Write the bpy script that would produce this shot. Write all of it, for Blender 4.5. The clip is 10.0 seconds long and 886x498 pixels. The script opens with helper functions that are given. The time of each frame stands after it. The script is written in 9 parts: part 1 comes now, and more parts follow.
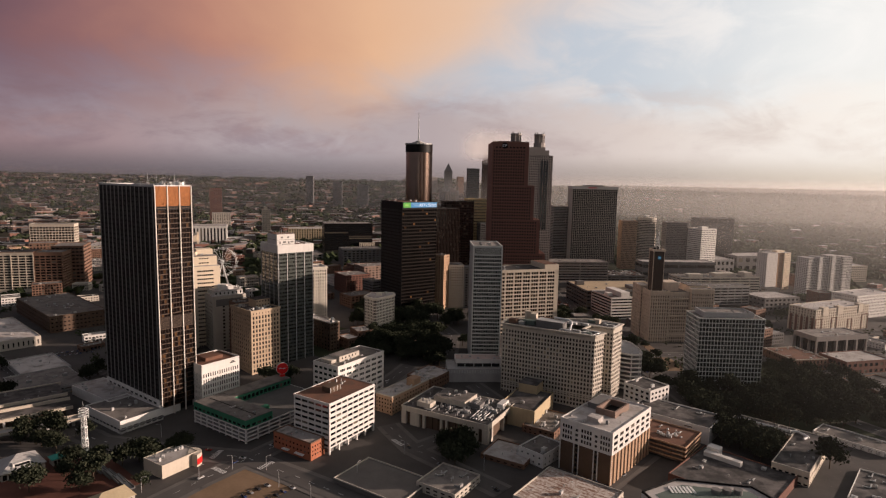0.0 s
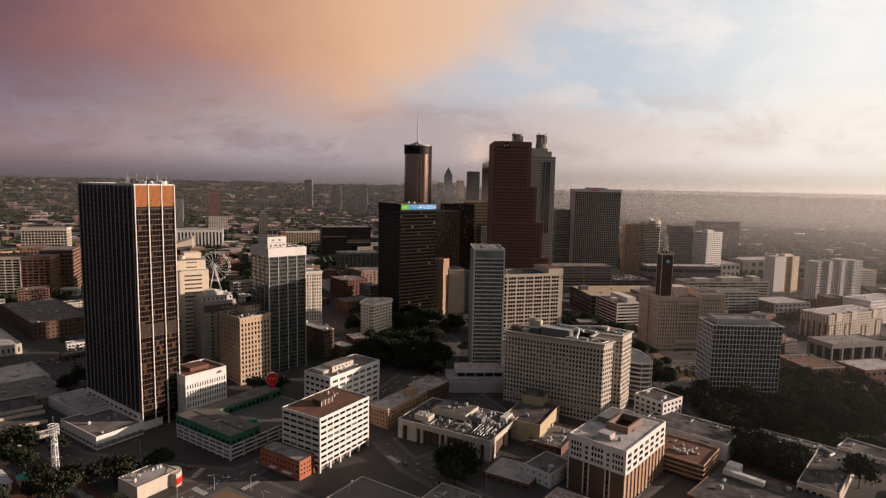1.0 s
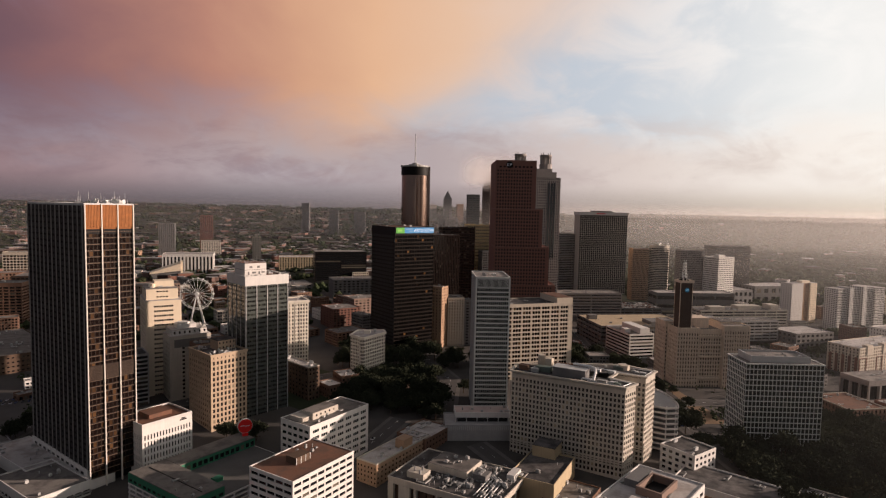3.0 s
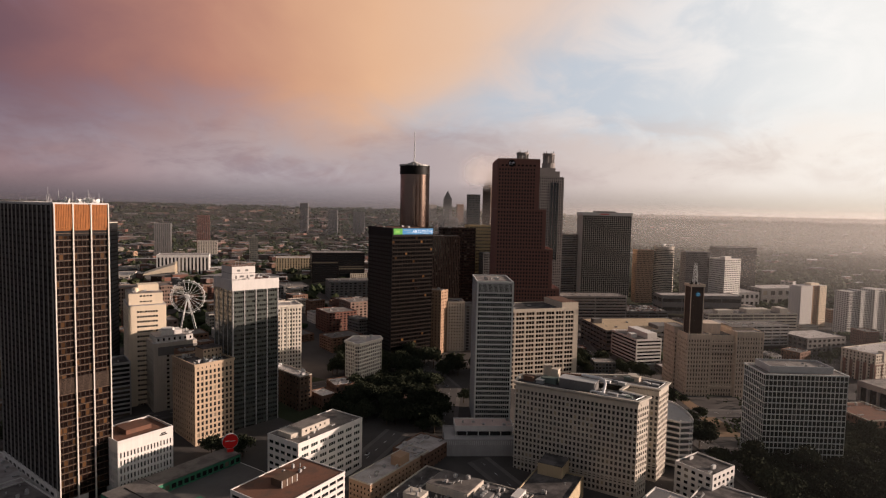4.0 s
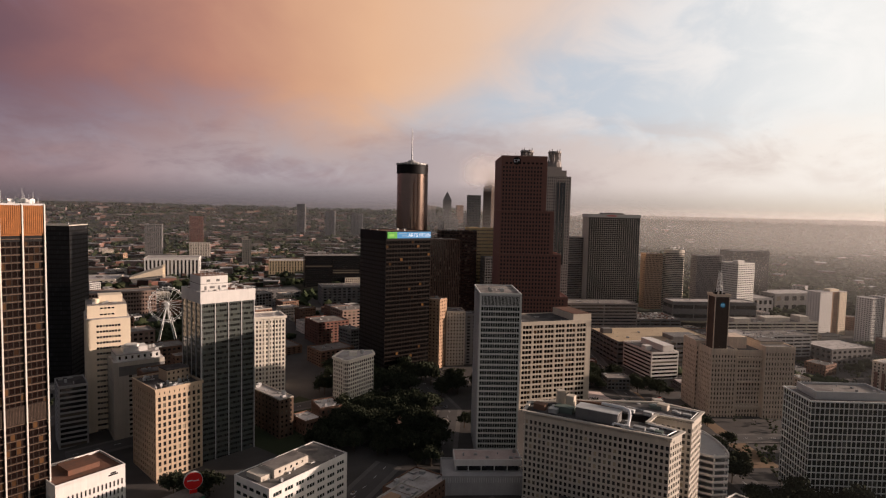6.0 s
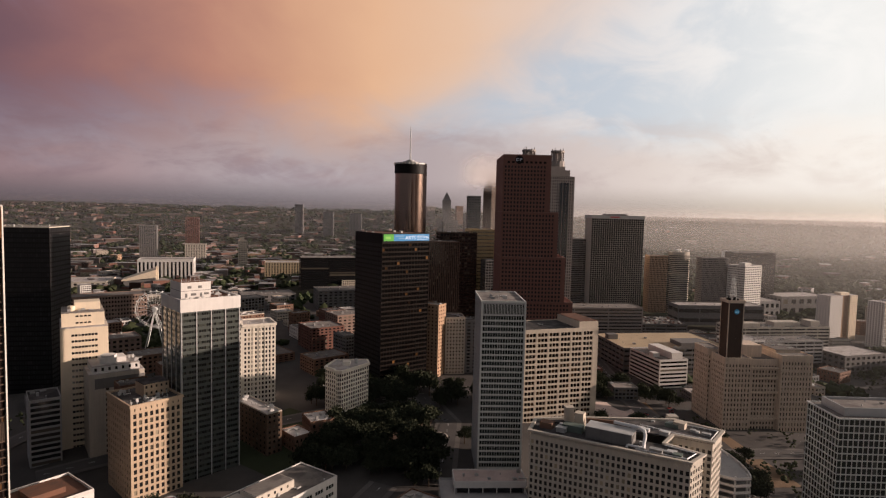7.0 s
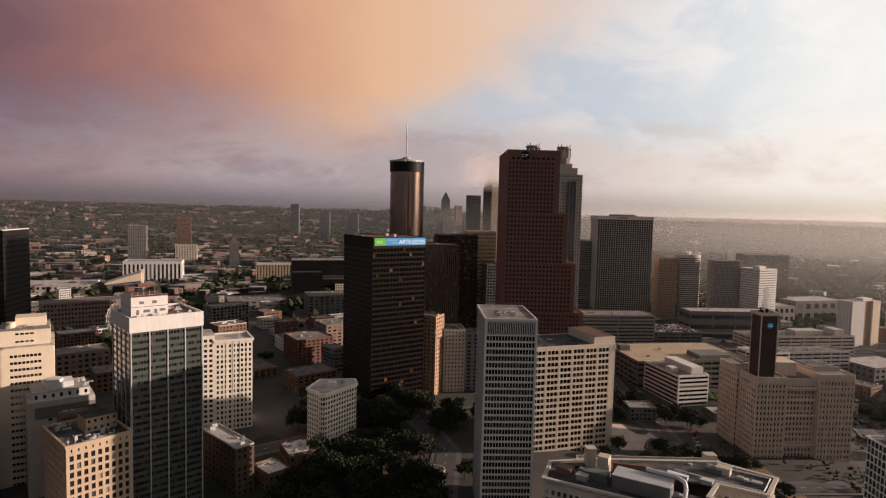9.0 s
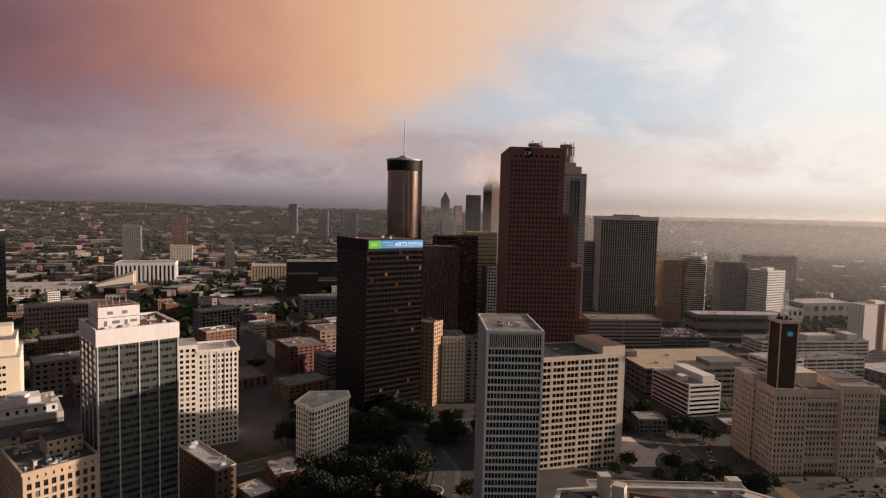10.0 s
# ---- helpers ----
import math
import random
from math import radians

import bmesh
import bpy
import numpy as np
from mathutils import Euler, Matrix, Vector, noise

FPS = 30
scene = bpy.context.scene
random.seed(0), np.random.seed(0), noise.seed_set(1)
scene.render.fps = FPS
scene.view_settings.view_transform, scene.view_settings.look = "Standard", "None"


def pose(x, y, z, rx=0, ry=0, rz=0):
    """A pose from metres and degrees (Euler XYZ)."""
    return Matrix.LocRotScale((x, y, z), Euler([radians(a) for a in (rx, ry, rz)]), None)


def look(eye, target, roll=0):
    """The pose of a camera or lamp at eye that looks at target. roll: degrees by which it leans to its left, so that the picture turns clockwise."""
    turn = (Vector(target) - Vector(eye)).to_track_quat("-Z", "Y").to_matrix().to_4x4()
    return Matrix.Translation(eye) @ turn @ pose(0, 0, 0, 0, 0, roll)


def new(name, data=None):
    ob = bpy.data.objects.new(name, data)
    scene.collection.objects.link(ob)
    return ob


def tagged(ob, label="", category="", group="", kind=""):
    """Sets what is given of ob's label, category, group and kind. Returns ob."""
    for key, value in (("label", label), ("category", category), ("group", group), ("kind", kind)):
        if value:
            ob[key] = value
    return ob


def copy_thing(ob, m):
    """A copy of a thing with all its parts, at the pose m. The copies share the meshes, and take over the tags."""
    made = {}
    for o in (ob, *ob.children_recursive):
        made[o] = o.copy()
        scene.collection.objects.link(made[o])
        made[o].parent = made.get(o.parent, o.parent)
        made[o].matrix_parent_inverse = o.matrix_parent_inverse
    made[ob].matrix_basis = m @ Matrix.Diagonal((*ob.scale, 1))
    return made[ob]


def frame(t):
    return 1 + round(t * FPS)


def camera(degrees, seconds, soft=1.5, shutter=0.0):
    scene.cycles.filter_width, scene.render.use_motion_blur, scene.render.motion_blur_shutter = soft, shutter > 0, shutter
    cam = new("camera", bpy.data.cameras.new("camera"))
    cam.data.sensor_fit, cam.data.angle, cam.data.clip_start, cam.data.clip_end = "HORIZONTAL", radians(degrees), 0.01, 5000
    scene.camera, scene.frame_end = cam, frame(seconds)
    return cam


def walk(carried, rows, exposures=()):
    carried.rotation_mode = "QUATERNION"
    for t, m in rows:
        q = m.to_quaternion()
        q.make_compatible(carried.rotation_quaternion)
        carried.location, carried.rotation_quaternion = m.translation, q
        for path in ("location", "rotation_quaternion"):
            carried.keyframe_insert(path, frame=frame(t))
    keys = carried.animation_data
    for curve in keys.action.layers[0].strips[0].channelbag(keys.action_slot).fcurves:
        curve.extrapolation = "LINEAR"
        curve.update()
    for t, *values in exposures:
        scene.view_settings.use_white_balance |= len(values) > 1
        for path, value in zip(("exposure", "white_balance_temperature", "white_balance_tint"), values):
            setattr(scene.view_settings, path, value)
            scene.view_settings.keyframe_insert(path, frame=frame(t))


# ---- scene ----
cam = camera(73.5, 10.0, soft=1.2)
METRES, EYE, TILT, LEAN, TURN = 280.0, 173.0, 0.0, 0.0, 0.0
ROWS = [
    (0.0, 0.0, 0.0, 0.0, 0.14, -6.79, -1.16),
    (0.5, 0.0011, 0.0496, -0.0113, 0.14, -6.82, -1.15),
    (1.0, 0.0025, 0.099, -0.0162, 0.14, -6.34, -1.12),
    (1.5, 0.004, 0.1518, -0.0216, 0.15, -5.5, -1.14),
    (2.0, 0.0053, 0.2008, -0.0253, 0.14, -4.53, -1.15),
    (2.5, 0.0058, 0.2504, -0.0269, 0.1, -4.04, -1.15),
    (4.0, 0.0083, 0.3999, -0.0268, 0.1, -4.01, -1.24),
    (4.5, 0.0087, 0.4496, -0.0263, 0.08, -4.0, -1.27),
    (5.0, 0.0095, 0.4989, -0.0261, 0.08, -3.98, -1.29),
    (5.5, 0.0103, 0.5484, -0.0258, 0.08, -3.95, -1.31),
    (7.0, 0.0132, 0.6979, -0.0234, 0.03, -3.85, -1.35),
    (7.5, 0.014, 0.7475, -0.0225, 0.0, -3.83, -1.37),
    (8.0, 0.0151, 0.7974, -0.0218, -0.01, -3.83, -1.38),
    (8.5, 0.016, 0.8473, -0.0203, -0.04, -3.86, -1.38),
    (9.0, 0.0171, 0.8976, -0.0191, -0.06, -3.89, -1.38),
    (9.5, 0.0187, 0.9477, -0.0177, -0.08, -3.91, -1.38),
    (10.0, 0.0208, 0.9977, -0.0165, -0.09, -3.92, -1.37),
]
walk(cam, [(t, pose(0, 0, EYE, TILT, LEAN, TURN) @ pose(METRES * x, METRES * y, METRES * z, 90 + pitch, roll, yaw)) for t, x, y, z, yaw, pitch, roll in ROWS])

# ---- light: low morning sun from the east, broken cloud ----
SUN_EL, SUN_AZ = 11.8, 84.5          # degrees above the horizon; clockwise from +y
EXPOSURE = 0.45


def to_sun():
    e, a = radians(SUN_EL), radians(SUN_AZ)
    return Vector((math.cos(e) * math.sin(a), math.cos(e) * math.cos(a), math.sin(e)))


sun_data = bpy.data.lights.new("sun", "SUN")
sun_data.energy, sun_data.angle, sun_data.color = 5.0, radians(0.6), (1.0, 0.76, 0.635)
sun = new("sun", sun_data)
sun.matrix_world = look((900, 0, 600), Vector((900, 0, 600)) - to_sun())
scene.view_settings.exposure = EXPOSURE


class Nodes:
    """A short hand for node trees."""

    def __init__(self, tree):
        self.tree = tree
        tree.nodes.clear()

    def add(self, kind, ins=None, **props):
        n = self.tree.nodes.new(kind)
        for k, v in props.items():
            setattr(n, k, v)
        for k, v in (ins or {}).items():
            if isinstance(v, bpy.types.NodeSocket):
                self.tree.links.new(v, n.inputs[k])
            else:
                n.inputs[k].default_value = v
        return n

    def math(self, op, a, b=0.0, c=0.0, clamp=False):
        return self.add("ShaderNodeMath", {0: a, 1: b, 2: c}, operation=op, use_clamp=clamp).outputs[0]

    def ramp(self, v, lo, hi, a=0.0, b=1.0):
        n = self.add("ShaderNodeMapRange", {0: v, 1: lo, 2: hi, 3: a, 4: b}, interpolation_type="SMOOTHSTEP")
        return n.outputs[0]

    def mix(self, f, a, b, how="MIX"):
        n = self.add("ShaderNodeMix", {0: f}, data_type="RGBA", blend_type=how)
        for i, v in ((6, a), (7, b)):
            if isinstance(v, bpy.types.NodeSocket):
                self.tree.links.new(v, n.inputs[i])
            else:
                n.inputs[i].default_value = (*v, 1)
        return n.outputs[2]

    def noise(self, vec, scale, detail=4.0, rough=0.55, distort=0.0):
        n = self.add("ShaderNodeTexNoise", {"Scale": scale, "Detail": detail, "Roughness": rough, "Distortion": distort})
        if vec is not None:
            self.tree.links.new(vec, n.inputs["Vector"])
        return n.outputs[0]

    def colours(self, v, stops):
        n = self.add("ShaderNodeValToRGB", {0: v})
        e = n.color_ramp.elements
        while len(e) < len(stops):
            e.new(0.5)
        for k, (p, c) in zip(e, stops):
            k.position, k.color = p, (*c, 1)
        return n.outputs[0]


def srgb(r, g, b):
    return tuple((c / 255 / 12.92) if c < 10 else ((c / 255 + 0.055) / 1.055) ** 2.4 for c in (r, g, b))


def sky():
    world = bpy.data.worlds.new("morning_sky")
    scene.world = world
    world.use_nodes = True
    n = Nodes(world.node_tree)
    way = n.add("ShaderNodeTexCoord").outputs["Generated"]
    sep = n.add("ShaderNodeSeparateXYZ", {0: way})
    x, y, z = sep.outputs
    az = n.math("ARCTAN2", x, y)
    el = n.math("ARCSINE", z)

    def by_az(*stops):
        """Colours along the horizon, by azimuth in radians."""
        return n.colours(across, [((a + 0.75) / 1.5, srgb(*c)) for a, c in stops])

    across = n.add("ShaderNodeMapRange", {0: az, 1: -0.75, 2: 0.75}).outputs[0]
    flat = n.add("ShaderNodeCombineXYZ", {0: az, 1: n.math("MULTIPLY", el, 1.7), 2: 0.3}).outputs[0]
    long = n.add("ShaderNodeCombineXYZ", {0: az, 1: n.math("MULTIPLY", el, 2.3), 2: 1.7}).outputs[0]
    n1 = n.noise(flat, 2.4, 5, 0.55, 0.3)
    n2 = n.noise(flat, 6.0, 8, 0.6, 0.6)
    n3 = n.noise(long, 4.2, 7, 0.6, 0.5)
    n4 = n.noise(long, 8.5, 8, 0.62, 0.4)
    clear = n.add("ShaderNodeTexSky", sky_type="NISHITA", sun_disc=False, sun_elevation=radians(SUN_EL), sun_rotation=radians(SUN_AZ), altitude=300, air_density=1.0, dust_density=2.5).outputs[0]
    clear = n.mix(1.0, clear, (0.10, 0.10, 0.10), "MULTIPLY")
    # open sky: pale blue, white towards the sun
    veil = by_az((-0.64, (140, 136, 158)), (-0.3, (176, 170, 182)), (-0.05, (192, 196, 206)), (0.12, (196, 203, 214)), (0.28, (206, 212, 221)), (0.42, (226, 228, 231)), (0.54, (246, 245, 243)), (0.68, (255, 251, 246)))
    veil = n.mix(0.10, veil, clear)
    # thin bright scud over the open part
    scud = n.math("MULTIPLY", n.ramp(n2, 0.38, 0.66), n.ramp(az, -0.1, 0.25, 0.35, 0.85))
    veil = n.mix(scud, veil, by_az((-0.64, (150, 128, 136)), (-0.1, (206, 190, 190)), (0.2, (224, 216, 214)), (0.5, (250, 247, 244))))
    # lower layer
    low = by_az((-0.66, (152, 126, 130)), (-0.5, (166, 143, 146)), (-0.33, (178, 165, 168)), (-0.2, (178, 167, 171)), (-0.02, (182, 167, 168)), (0.15, (203, 188, 185)), (0.32, (224, 210, 203)), (0.48, (243, 233, 225)), (0.66, (255, 248, 240)))
    rise = n.math("ADD", el, n.math("MULTIPLY", n.math("SUBTRACT", n3, 0.5), 0.16))
    rise = n.math("ADD", rise, n.math("MULTIPLY", n.math("SUBTRACT", n4, 0.5), 0.05))
    col = n.mix(n.ramp(rise, 0.075, 0.16), low, veil)
    # ragged banks in the lower layer, dark and light
    zone = n.math("MULTIPLY", n.ramp(el, 0.17, 0.10), n.ramp(el, 0.01, 0.045))
    dark = n.math("MULTIPLY", n.ramp(n4, 0.42, 0.68), zone)
    col = n.mix(n.math("MULTIPLY", dark, 0.75), col, by_az((-0.64, (138, 114, 120)), (-0.3, (152, 134, 141)), (0.0, (172, 154, 156)), (0.3, (202, 185, 180)), (0.5, (222, 208, 200)), (0.66, (244, 232, 222))))
    pale = n.math("MULTIPLY", n.ramp(n3, 0.52, 0.68), n.math("MULTIPLY", n.ramp(el, 0.14, 0.09), n.ramp(el, 0.03, 0.06)))
    col = n.mix(n.math("MULTIPLY", pale, 0.5), col, by_az((-0.64, (150, 136, 146)), (-0.3, (196, 190, 196)), (0.0, (202, 194, 197)), (0.3, (240, 228, 220)), (0.6, (255, 250, 244))))
    # the large sunlit cloud, its edge climbing to the east
    edge = n.math("ADD", 0.092, n.math("MULTIPLY", n.math("MAXIMUM", n.math("ADD", az, 0.15), 0.0), 0.53))
    inside = n.math("SUBTRACT", el, edge)
    inside = n.math("ADD", inside, n.math("MULTIPLY", n.math("SUBTRACT", n1, 0.5), 0.10))
    inside = n.math("ADD", inside, n.math("MULTIPLY", n.math("SUBTRACT", n2, 0.5), 0.09))
    mask = n.ramp(inside, -0.06, 0.105)
    lit = n.math("ADD", across, n.math("MULTIPLY", n.math("SUBTRACT", n1, 0.5), 0.16))
    lit = n.math("ADD", lit, n.math("MULTIPLY", n.math("SUBTRACT", n2, 0.5), 0.05))
    cloud = n.colours(lit, [(p, srgb(*c)) for p, c in ((0.05, (108, 80, 90)), (0.14, (144, 101, 100)), (0.24, (186, 132, 113)), (0.34, (214, 162, 130)), (0.44, (231, 182, 145)), (0.54, (232, 192, 162)), (0.64, (228, 203, 188)), (0.76, (230, 219, 214)), (0.9, (250, 246, 243)))])
    # dusky underside in the west
    base = n.math("MULTIPLY", n.ramp(inside, 0.11, 0.0), n.ramp(az, -0.2, -0.5))
    cloud = n.mix(n.math("MULTIPLY", base, 0.5), cloud, srgb(112, 88, 102))
    col = n.mix(n.math("MULTIPLY", mask, 0.95), col, cloud)
    gap = n.math("MULTIPLY", n.ramp(az, -0.54, -0.68), n.ramp(el, 0.2, 0.3))
    col = n.mix(n.math("MULTIPLY", n.math("MULTIPLY", gap, n.ramp(n2, 0.35, 0.6)), 0.7), col, srgb(128, 128, 156))
    # dull haze along the skyline itself
    dull = by_az((-0.66, (106, 95, 100)), (-0.35, (116, 107, 112)), (-0.05, (140, 128, 130)), (0.15, (166, 152, 148)), (0.35, (184, 170, 160)), (0.52, (208, 193, 178)), (0.66, (224, 208, 190)))
    col = n.mix(n.math("MULTIPLY", n.ramp(el, 0.05, 0.004), 0.9), col, dull)
    # thick dark cloud overhead and to the south; glow round the sun
    back = n.math("MAXIMUM", n.ramp(el, 0.42, 0.75), n.ramp(y, 0.25, -0.35))
    col = n.mix(n.math("MULTIPLY", back, 0.96), col, n.mix(n1, (0.122, 0.120, 0.136), (0.215, 0.21, 0.222)))
    s = to_sun()
    facing = n.add("ShaderNodeVectorMath", {0: way, 1: s}, operation="DOT_PRODUCT").outputs["Value"]
    col = n.mix(n.ramp(facing, 0.90, 1.0), col, (2.2, 1.85, 1.5))
    col = n.mix(n.ramp(el, 0.0, -0.03), col, n.mix(0.25, dull, (0.05, 0.05, 0.05)))
    bg = n.add("ShaderNodeBackground", {0: col, 1: 0.73})
    n.add("ShaderNodeOutputWorld", {0: bg.outputs[0]})


sky()

# ---- materials ----
def surface(name, base, rough=0.8, metal=0.0, var=0.25, scale=0.15, streak=0.0, bump=0.15, grain=1.6, per_object=0.0, per_island=0.0, tint=None, spec=0.2):
    """Weathered solid material: patches at two scales, rain streaks, fine relief; metres."""
    m = bpy.data.materials.new(name)
    m.use_nodes = True
    n = Nodes(m.node_tree)
    at = n.add("ShaderNodeTexCoord").outputs["Object"]
    big = n.noise(at, scale, 4, 0.6)
    fine = n.noise(at, grain, 5, 0.65)
    k = n.math("ADD", n.math("MULTIPLY", n.math("SUBTRACT", big, 0.5), var * 2.2), n.math("MULTIPLY", n.math("SUBTRACT", fine, 0.5), var * 1.3))
    if streak:
        tall = n.add("ShaderNodeMapping", {0: at, 3: (0.9, 0.9, 0.035)}).outputs[0]
        k = n.math("ADD", k, n.math("MULTIPLY", n.math("SUBTRACT", n.noise(tall, 1.0, 4, 0.6), 0.5), streak * 2))
    if per_object:
        k = n.math("ADD", k, n.math("MULTIPLY", n.math("SUBTRACT", n.add("ShaderNodeObjectInfo").outputs["Random"], 0.5), per_object * 2))
    if per_island:
        k = n.math("ADD", k, n.math("MULTIPLY", n.math("SUBTRACT", n.add("ShaderNodeNewGeometry").outputs["Random Per Island"], 0.5), per_island * 2))
    k = n.math("MAXIMUM", n.math("ADD", k, 1.0), 0.12)
    base_col = n.mix(n.ramp(big, 0.35, 0.7), base, tint) if tint else n.mix(0.0, base, base)
    col = n.add("ShaderNodeVectorMath", {0: base_col, 3: k}, operation="SCALE").outputs[0]
    p = n.add("ShaderNodeBsdfPrincipled", {"Base Color": col, "Metallic": metal, "Specular IOR Level": spec,
                                           "Roughness": n.math("ADD", rough, n.math("MULTIPLY", n.math("SUBTRACT", fine, 0.5), 0.25), clamp=True)})
    if bump:
        b = n.add("ShaderNodeBump", {"Strength": bump, "Distance": 0.1, "Height": fine})
        m.node_tree.links.new(b.outputs[0], p.inputs["Normal"])
    n.add("ShaderNodeOutputMaterial", {0: p.outputs[0]})
    return m


def glazing(name, dark, light, pale_share=0.25, rough=0.12, spec=0.6):
    """Window glass of a building seen from outside: dark, glossy, now and then a pale blind behind it, in bronze glass
    a painted glint.
    """
    m = bpy.data.materials.new(name)
    m.use_nodes = True
    n = Nodes(m.node_tree)
    r = n.math("FRACT", n.math("ADD", n.add("ShaderNodeNewGeometry").outputs["Random Per Island"], n.add("ShaderNodeObjectInfo").outputs["Random"]))
    at = n.add("ShaderNodeTexCoord").outputs["Object"]
    ripple = n.noise(at, 0.35, 2)
    f = n.ramp(r, 1.0 - pale_share, 1.0)
    col = n.mix(f, dark, light)
    p = n.add("ShaderNodeBsdfPrincipled", {"Base Color": col, "Roughness": n.math("ADD", rough, n.math("MULTIPLY", f, 0.1)), "Specular IOR Level": spec, "IOR": 1.5})
    b = n.add("ShaderNodeBump", {"Strength": 0.12, "Distance": 0.2, "Height": ripple})
    m.node_tree.links.new(b.outputs[0], p.inputs["Normal"])
    n.add("ShaderNodeOutputMaterial", {0: p.outputs[0]})
    return m


M = {
    "white_concrete": surface("white_concrete", (0.62, 0.60, 0.57), 0.75, streak=0.12, var=0.12),
    "grey_concrete": surface("grey_concrete", (0.36, 0.35, 0.34), 0.85, streak=0.15, var=0.2),
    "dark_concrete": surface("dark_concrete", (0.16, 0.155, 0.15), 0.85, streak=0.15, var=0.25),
    "cream_stone": surface("cream_stone", (0.50, 0.44, 0.36), 0.8, streak=0.14, var=0.14),
    "tan_brick": surface("tan_brick", (0.37, 0.245, 0.16), 0.85, streak=0.12, var=0.18),
    "red_brick": surface("red_brick", (0.145, 0.072, 0.055), 0.85, streak=0.1, var=0.22),
    "brown_brick": surface("brown_brick", (0.17, 0.10, 0.07), 0.85, streak=0.1, var=0.22),
    "limestone": surface("limestone", (0.46, 0.42, 0.36), 0.8, streak=0.2, var=0.16),
    "red_granite": surface("red_granite", (0.175, 0.09, 0.074), 0.8, streak=0.06, var=0.14, spec=0.12),
    # paler copy of red_granite: sunlight on the step edges put into the colour
    "granite_lit_edge": surface("granite_lit_edge", (0.22, 0.13, 0.11), 0.8, var=0.15),
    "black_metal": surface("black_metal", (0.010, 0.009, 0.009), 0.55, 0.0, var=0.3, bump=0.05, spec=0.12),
    # metal louvres; the orange of the reflected sunrise is put into the base colour
    "sunrise_louvre": surface("sunrise_louvre", (0.235, 0.088, 0.026), 0.55, 0.2, var=0.35, scale=0.4, streak=0.25, bump=0.05),
    "white_fin": surface("white_fin", (0.66, 0.62, 0.56), 0.6, var=0.1),
    "pale_metal": surface("pale_metal", (0.42, 0.42, 0.42), 0.5, 0.2, var=0.15, bump=0.05),
    "grey_granite": surface("grey_granite", (0.26, 0.235, 0.22), 0.6, var=0.14, streak=0.06),
    "green_wall": surface("green_wall", (0.04, 0.17, 0.10), 0.7, var=0.2, streak=0.1),
    "roof_gravel": surface("roof_gravel", (0.24, 0.22, 0.20), 0.95, var=0.4, scale=0.12, grain=0.7, per_object=0.25, tint=(0.10, 0.09, 0.085)),
    "roof_pale": surface("roof_pale", (0.48, 0.45, 0.43), 0.9, var=0.35, scale=0.1, grain=0.6, per_object=0.15, tint=(0.25, 0.225, 0.205)),
    "roof_dark": surface("roof_dark", (0.05, 0.047, 0.046), 0.9, var=0.45, scale=0.1, grain=0.7, per_object=0.2, tint=(0.12, 0.11, 0.105)),
    "roof_rust": surface("roof_rust", (0.18, 0.09, 0.06), 0.9, var=0.4, scale=0.14, grain=0.7, tint=(0.10, 0.06, 0.045)),
    "plant_metal": surface("plant_metal", (0.40, 0.40, 0.39), 0.5, 0.3, var=0.25, per_object=0.3),
    "asphalt": surface("asphalt", (0.070, 0.064, 0.060), 0.9, var=0.35, scale=0.05, grain=0.7),
    "pavement": surface("pavement", (0.13, 0.12, 0.112), 0.9, var=0.3, scale=0.1, grain=0.9),
    "earth": surface("earth", (0.20, 0.135, 0.085), 0.95, var=0.35, scale=0.05, grain=0.5),
    "paint_white": surface("paint_white", (0.70, 0.70, 0.68), 0.7, var=0.2),
    "red_paint": surface("red_paint", (0.62, 0.02, 0.02), 0.4, var=0.1, bump=0),
    "green_glass": glazing("green_glass", (0.014, 0.021, 0.019), (0.08, 0.086, 0.076), 0.22, 0.10, 0.4),
    "dark_glass": glazing("dark_glass", (0.012, 0.013, 0.015), (0.16, 0.14, 0.11), 0.18, 0.12),
    "old_glass": glazing("old_glass", (0.020, 0.019, 0.019), (0.34, 0.29, 0.21), 0.16, 0.15),
    # the lighter brown panes are sun glints put into the colour
    "brown_glass": glazing("brown_glass", (0.009, 0.005, 0.004), (0.10, 0.052, 0.024), 0.2, 0.10, 0.35),
    "far_glass": glazing("far_glass", (0.018, 0.018, 0.02), (0.12, 0.11, 0.10), 0.25, 0.15),
    "bark": surface("bark", (0.07, 0.05, 0.035), 0.95, var=0.3),
    "leaves": surface("leaves", (0.036, 0.043, 0.028), 0.95, var=0.3, scale=0.2, per_object=0.2, per_island=0.22, bump=0, tint=(0.032, 0.034, 0.022), spec=0.02),
    "far_leaves": surface("far_leaves", (0.040, 0.052, 0.026), 0.85, var=0.35, scale=0.006, grain=0.03, per_island=0.3, bump=0, tint=(0.034, 0.038, 0.020), spec=0.05),
}
def glow(name, colour, strength):
    m = bpy.data.materials.new(name)
    m.use_nodes = True
    n = Nodes(m.node_tree)
    p = n.add("ShaderNodeBsdfPrincipled", {"Base Color": (*(0.25 * c for c in colour), 1), "Roughness": 0.4, "Emission Color": (*colour, 1), "Emission Strength": strength})
    n.add("ShaderNodeOutputMaterial", {0: p.outputs[0]})
    return m


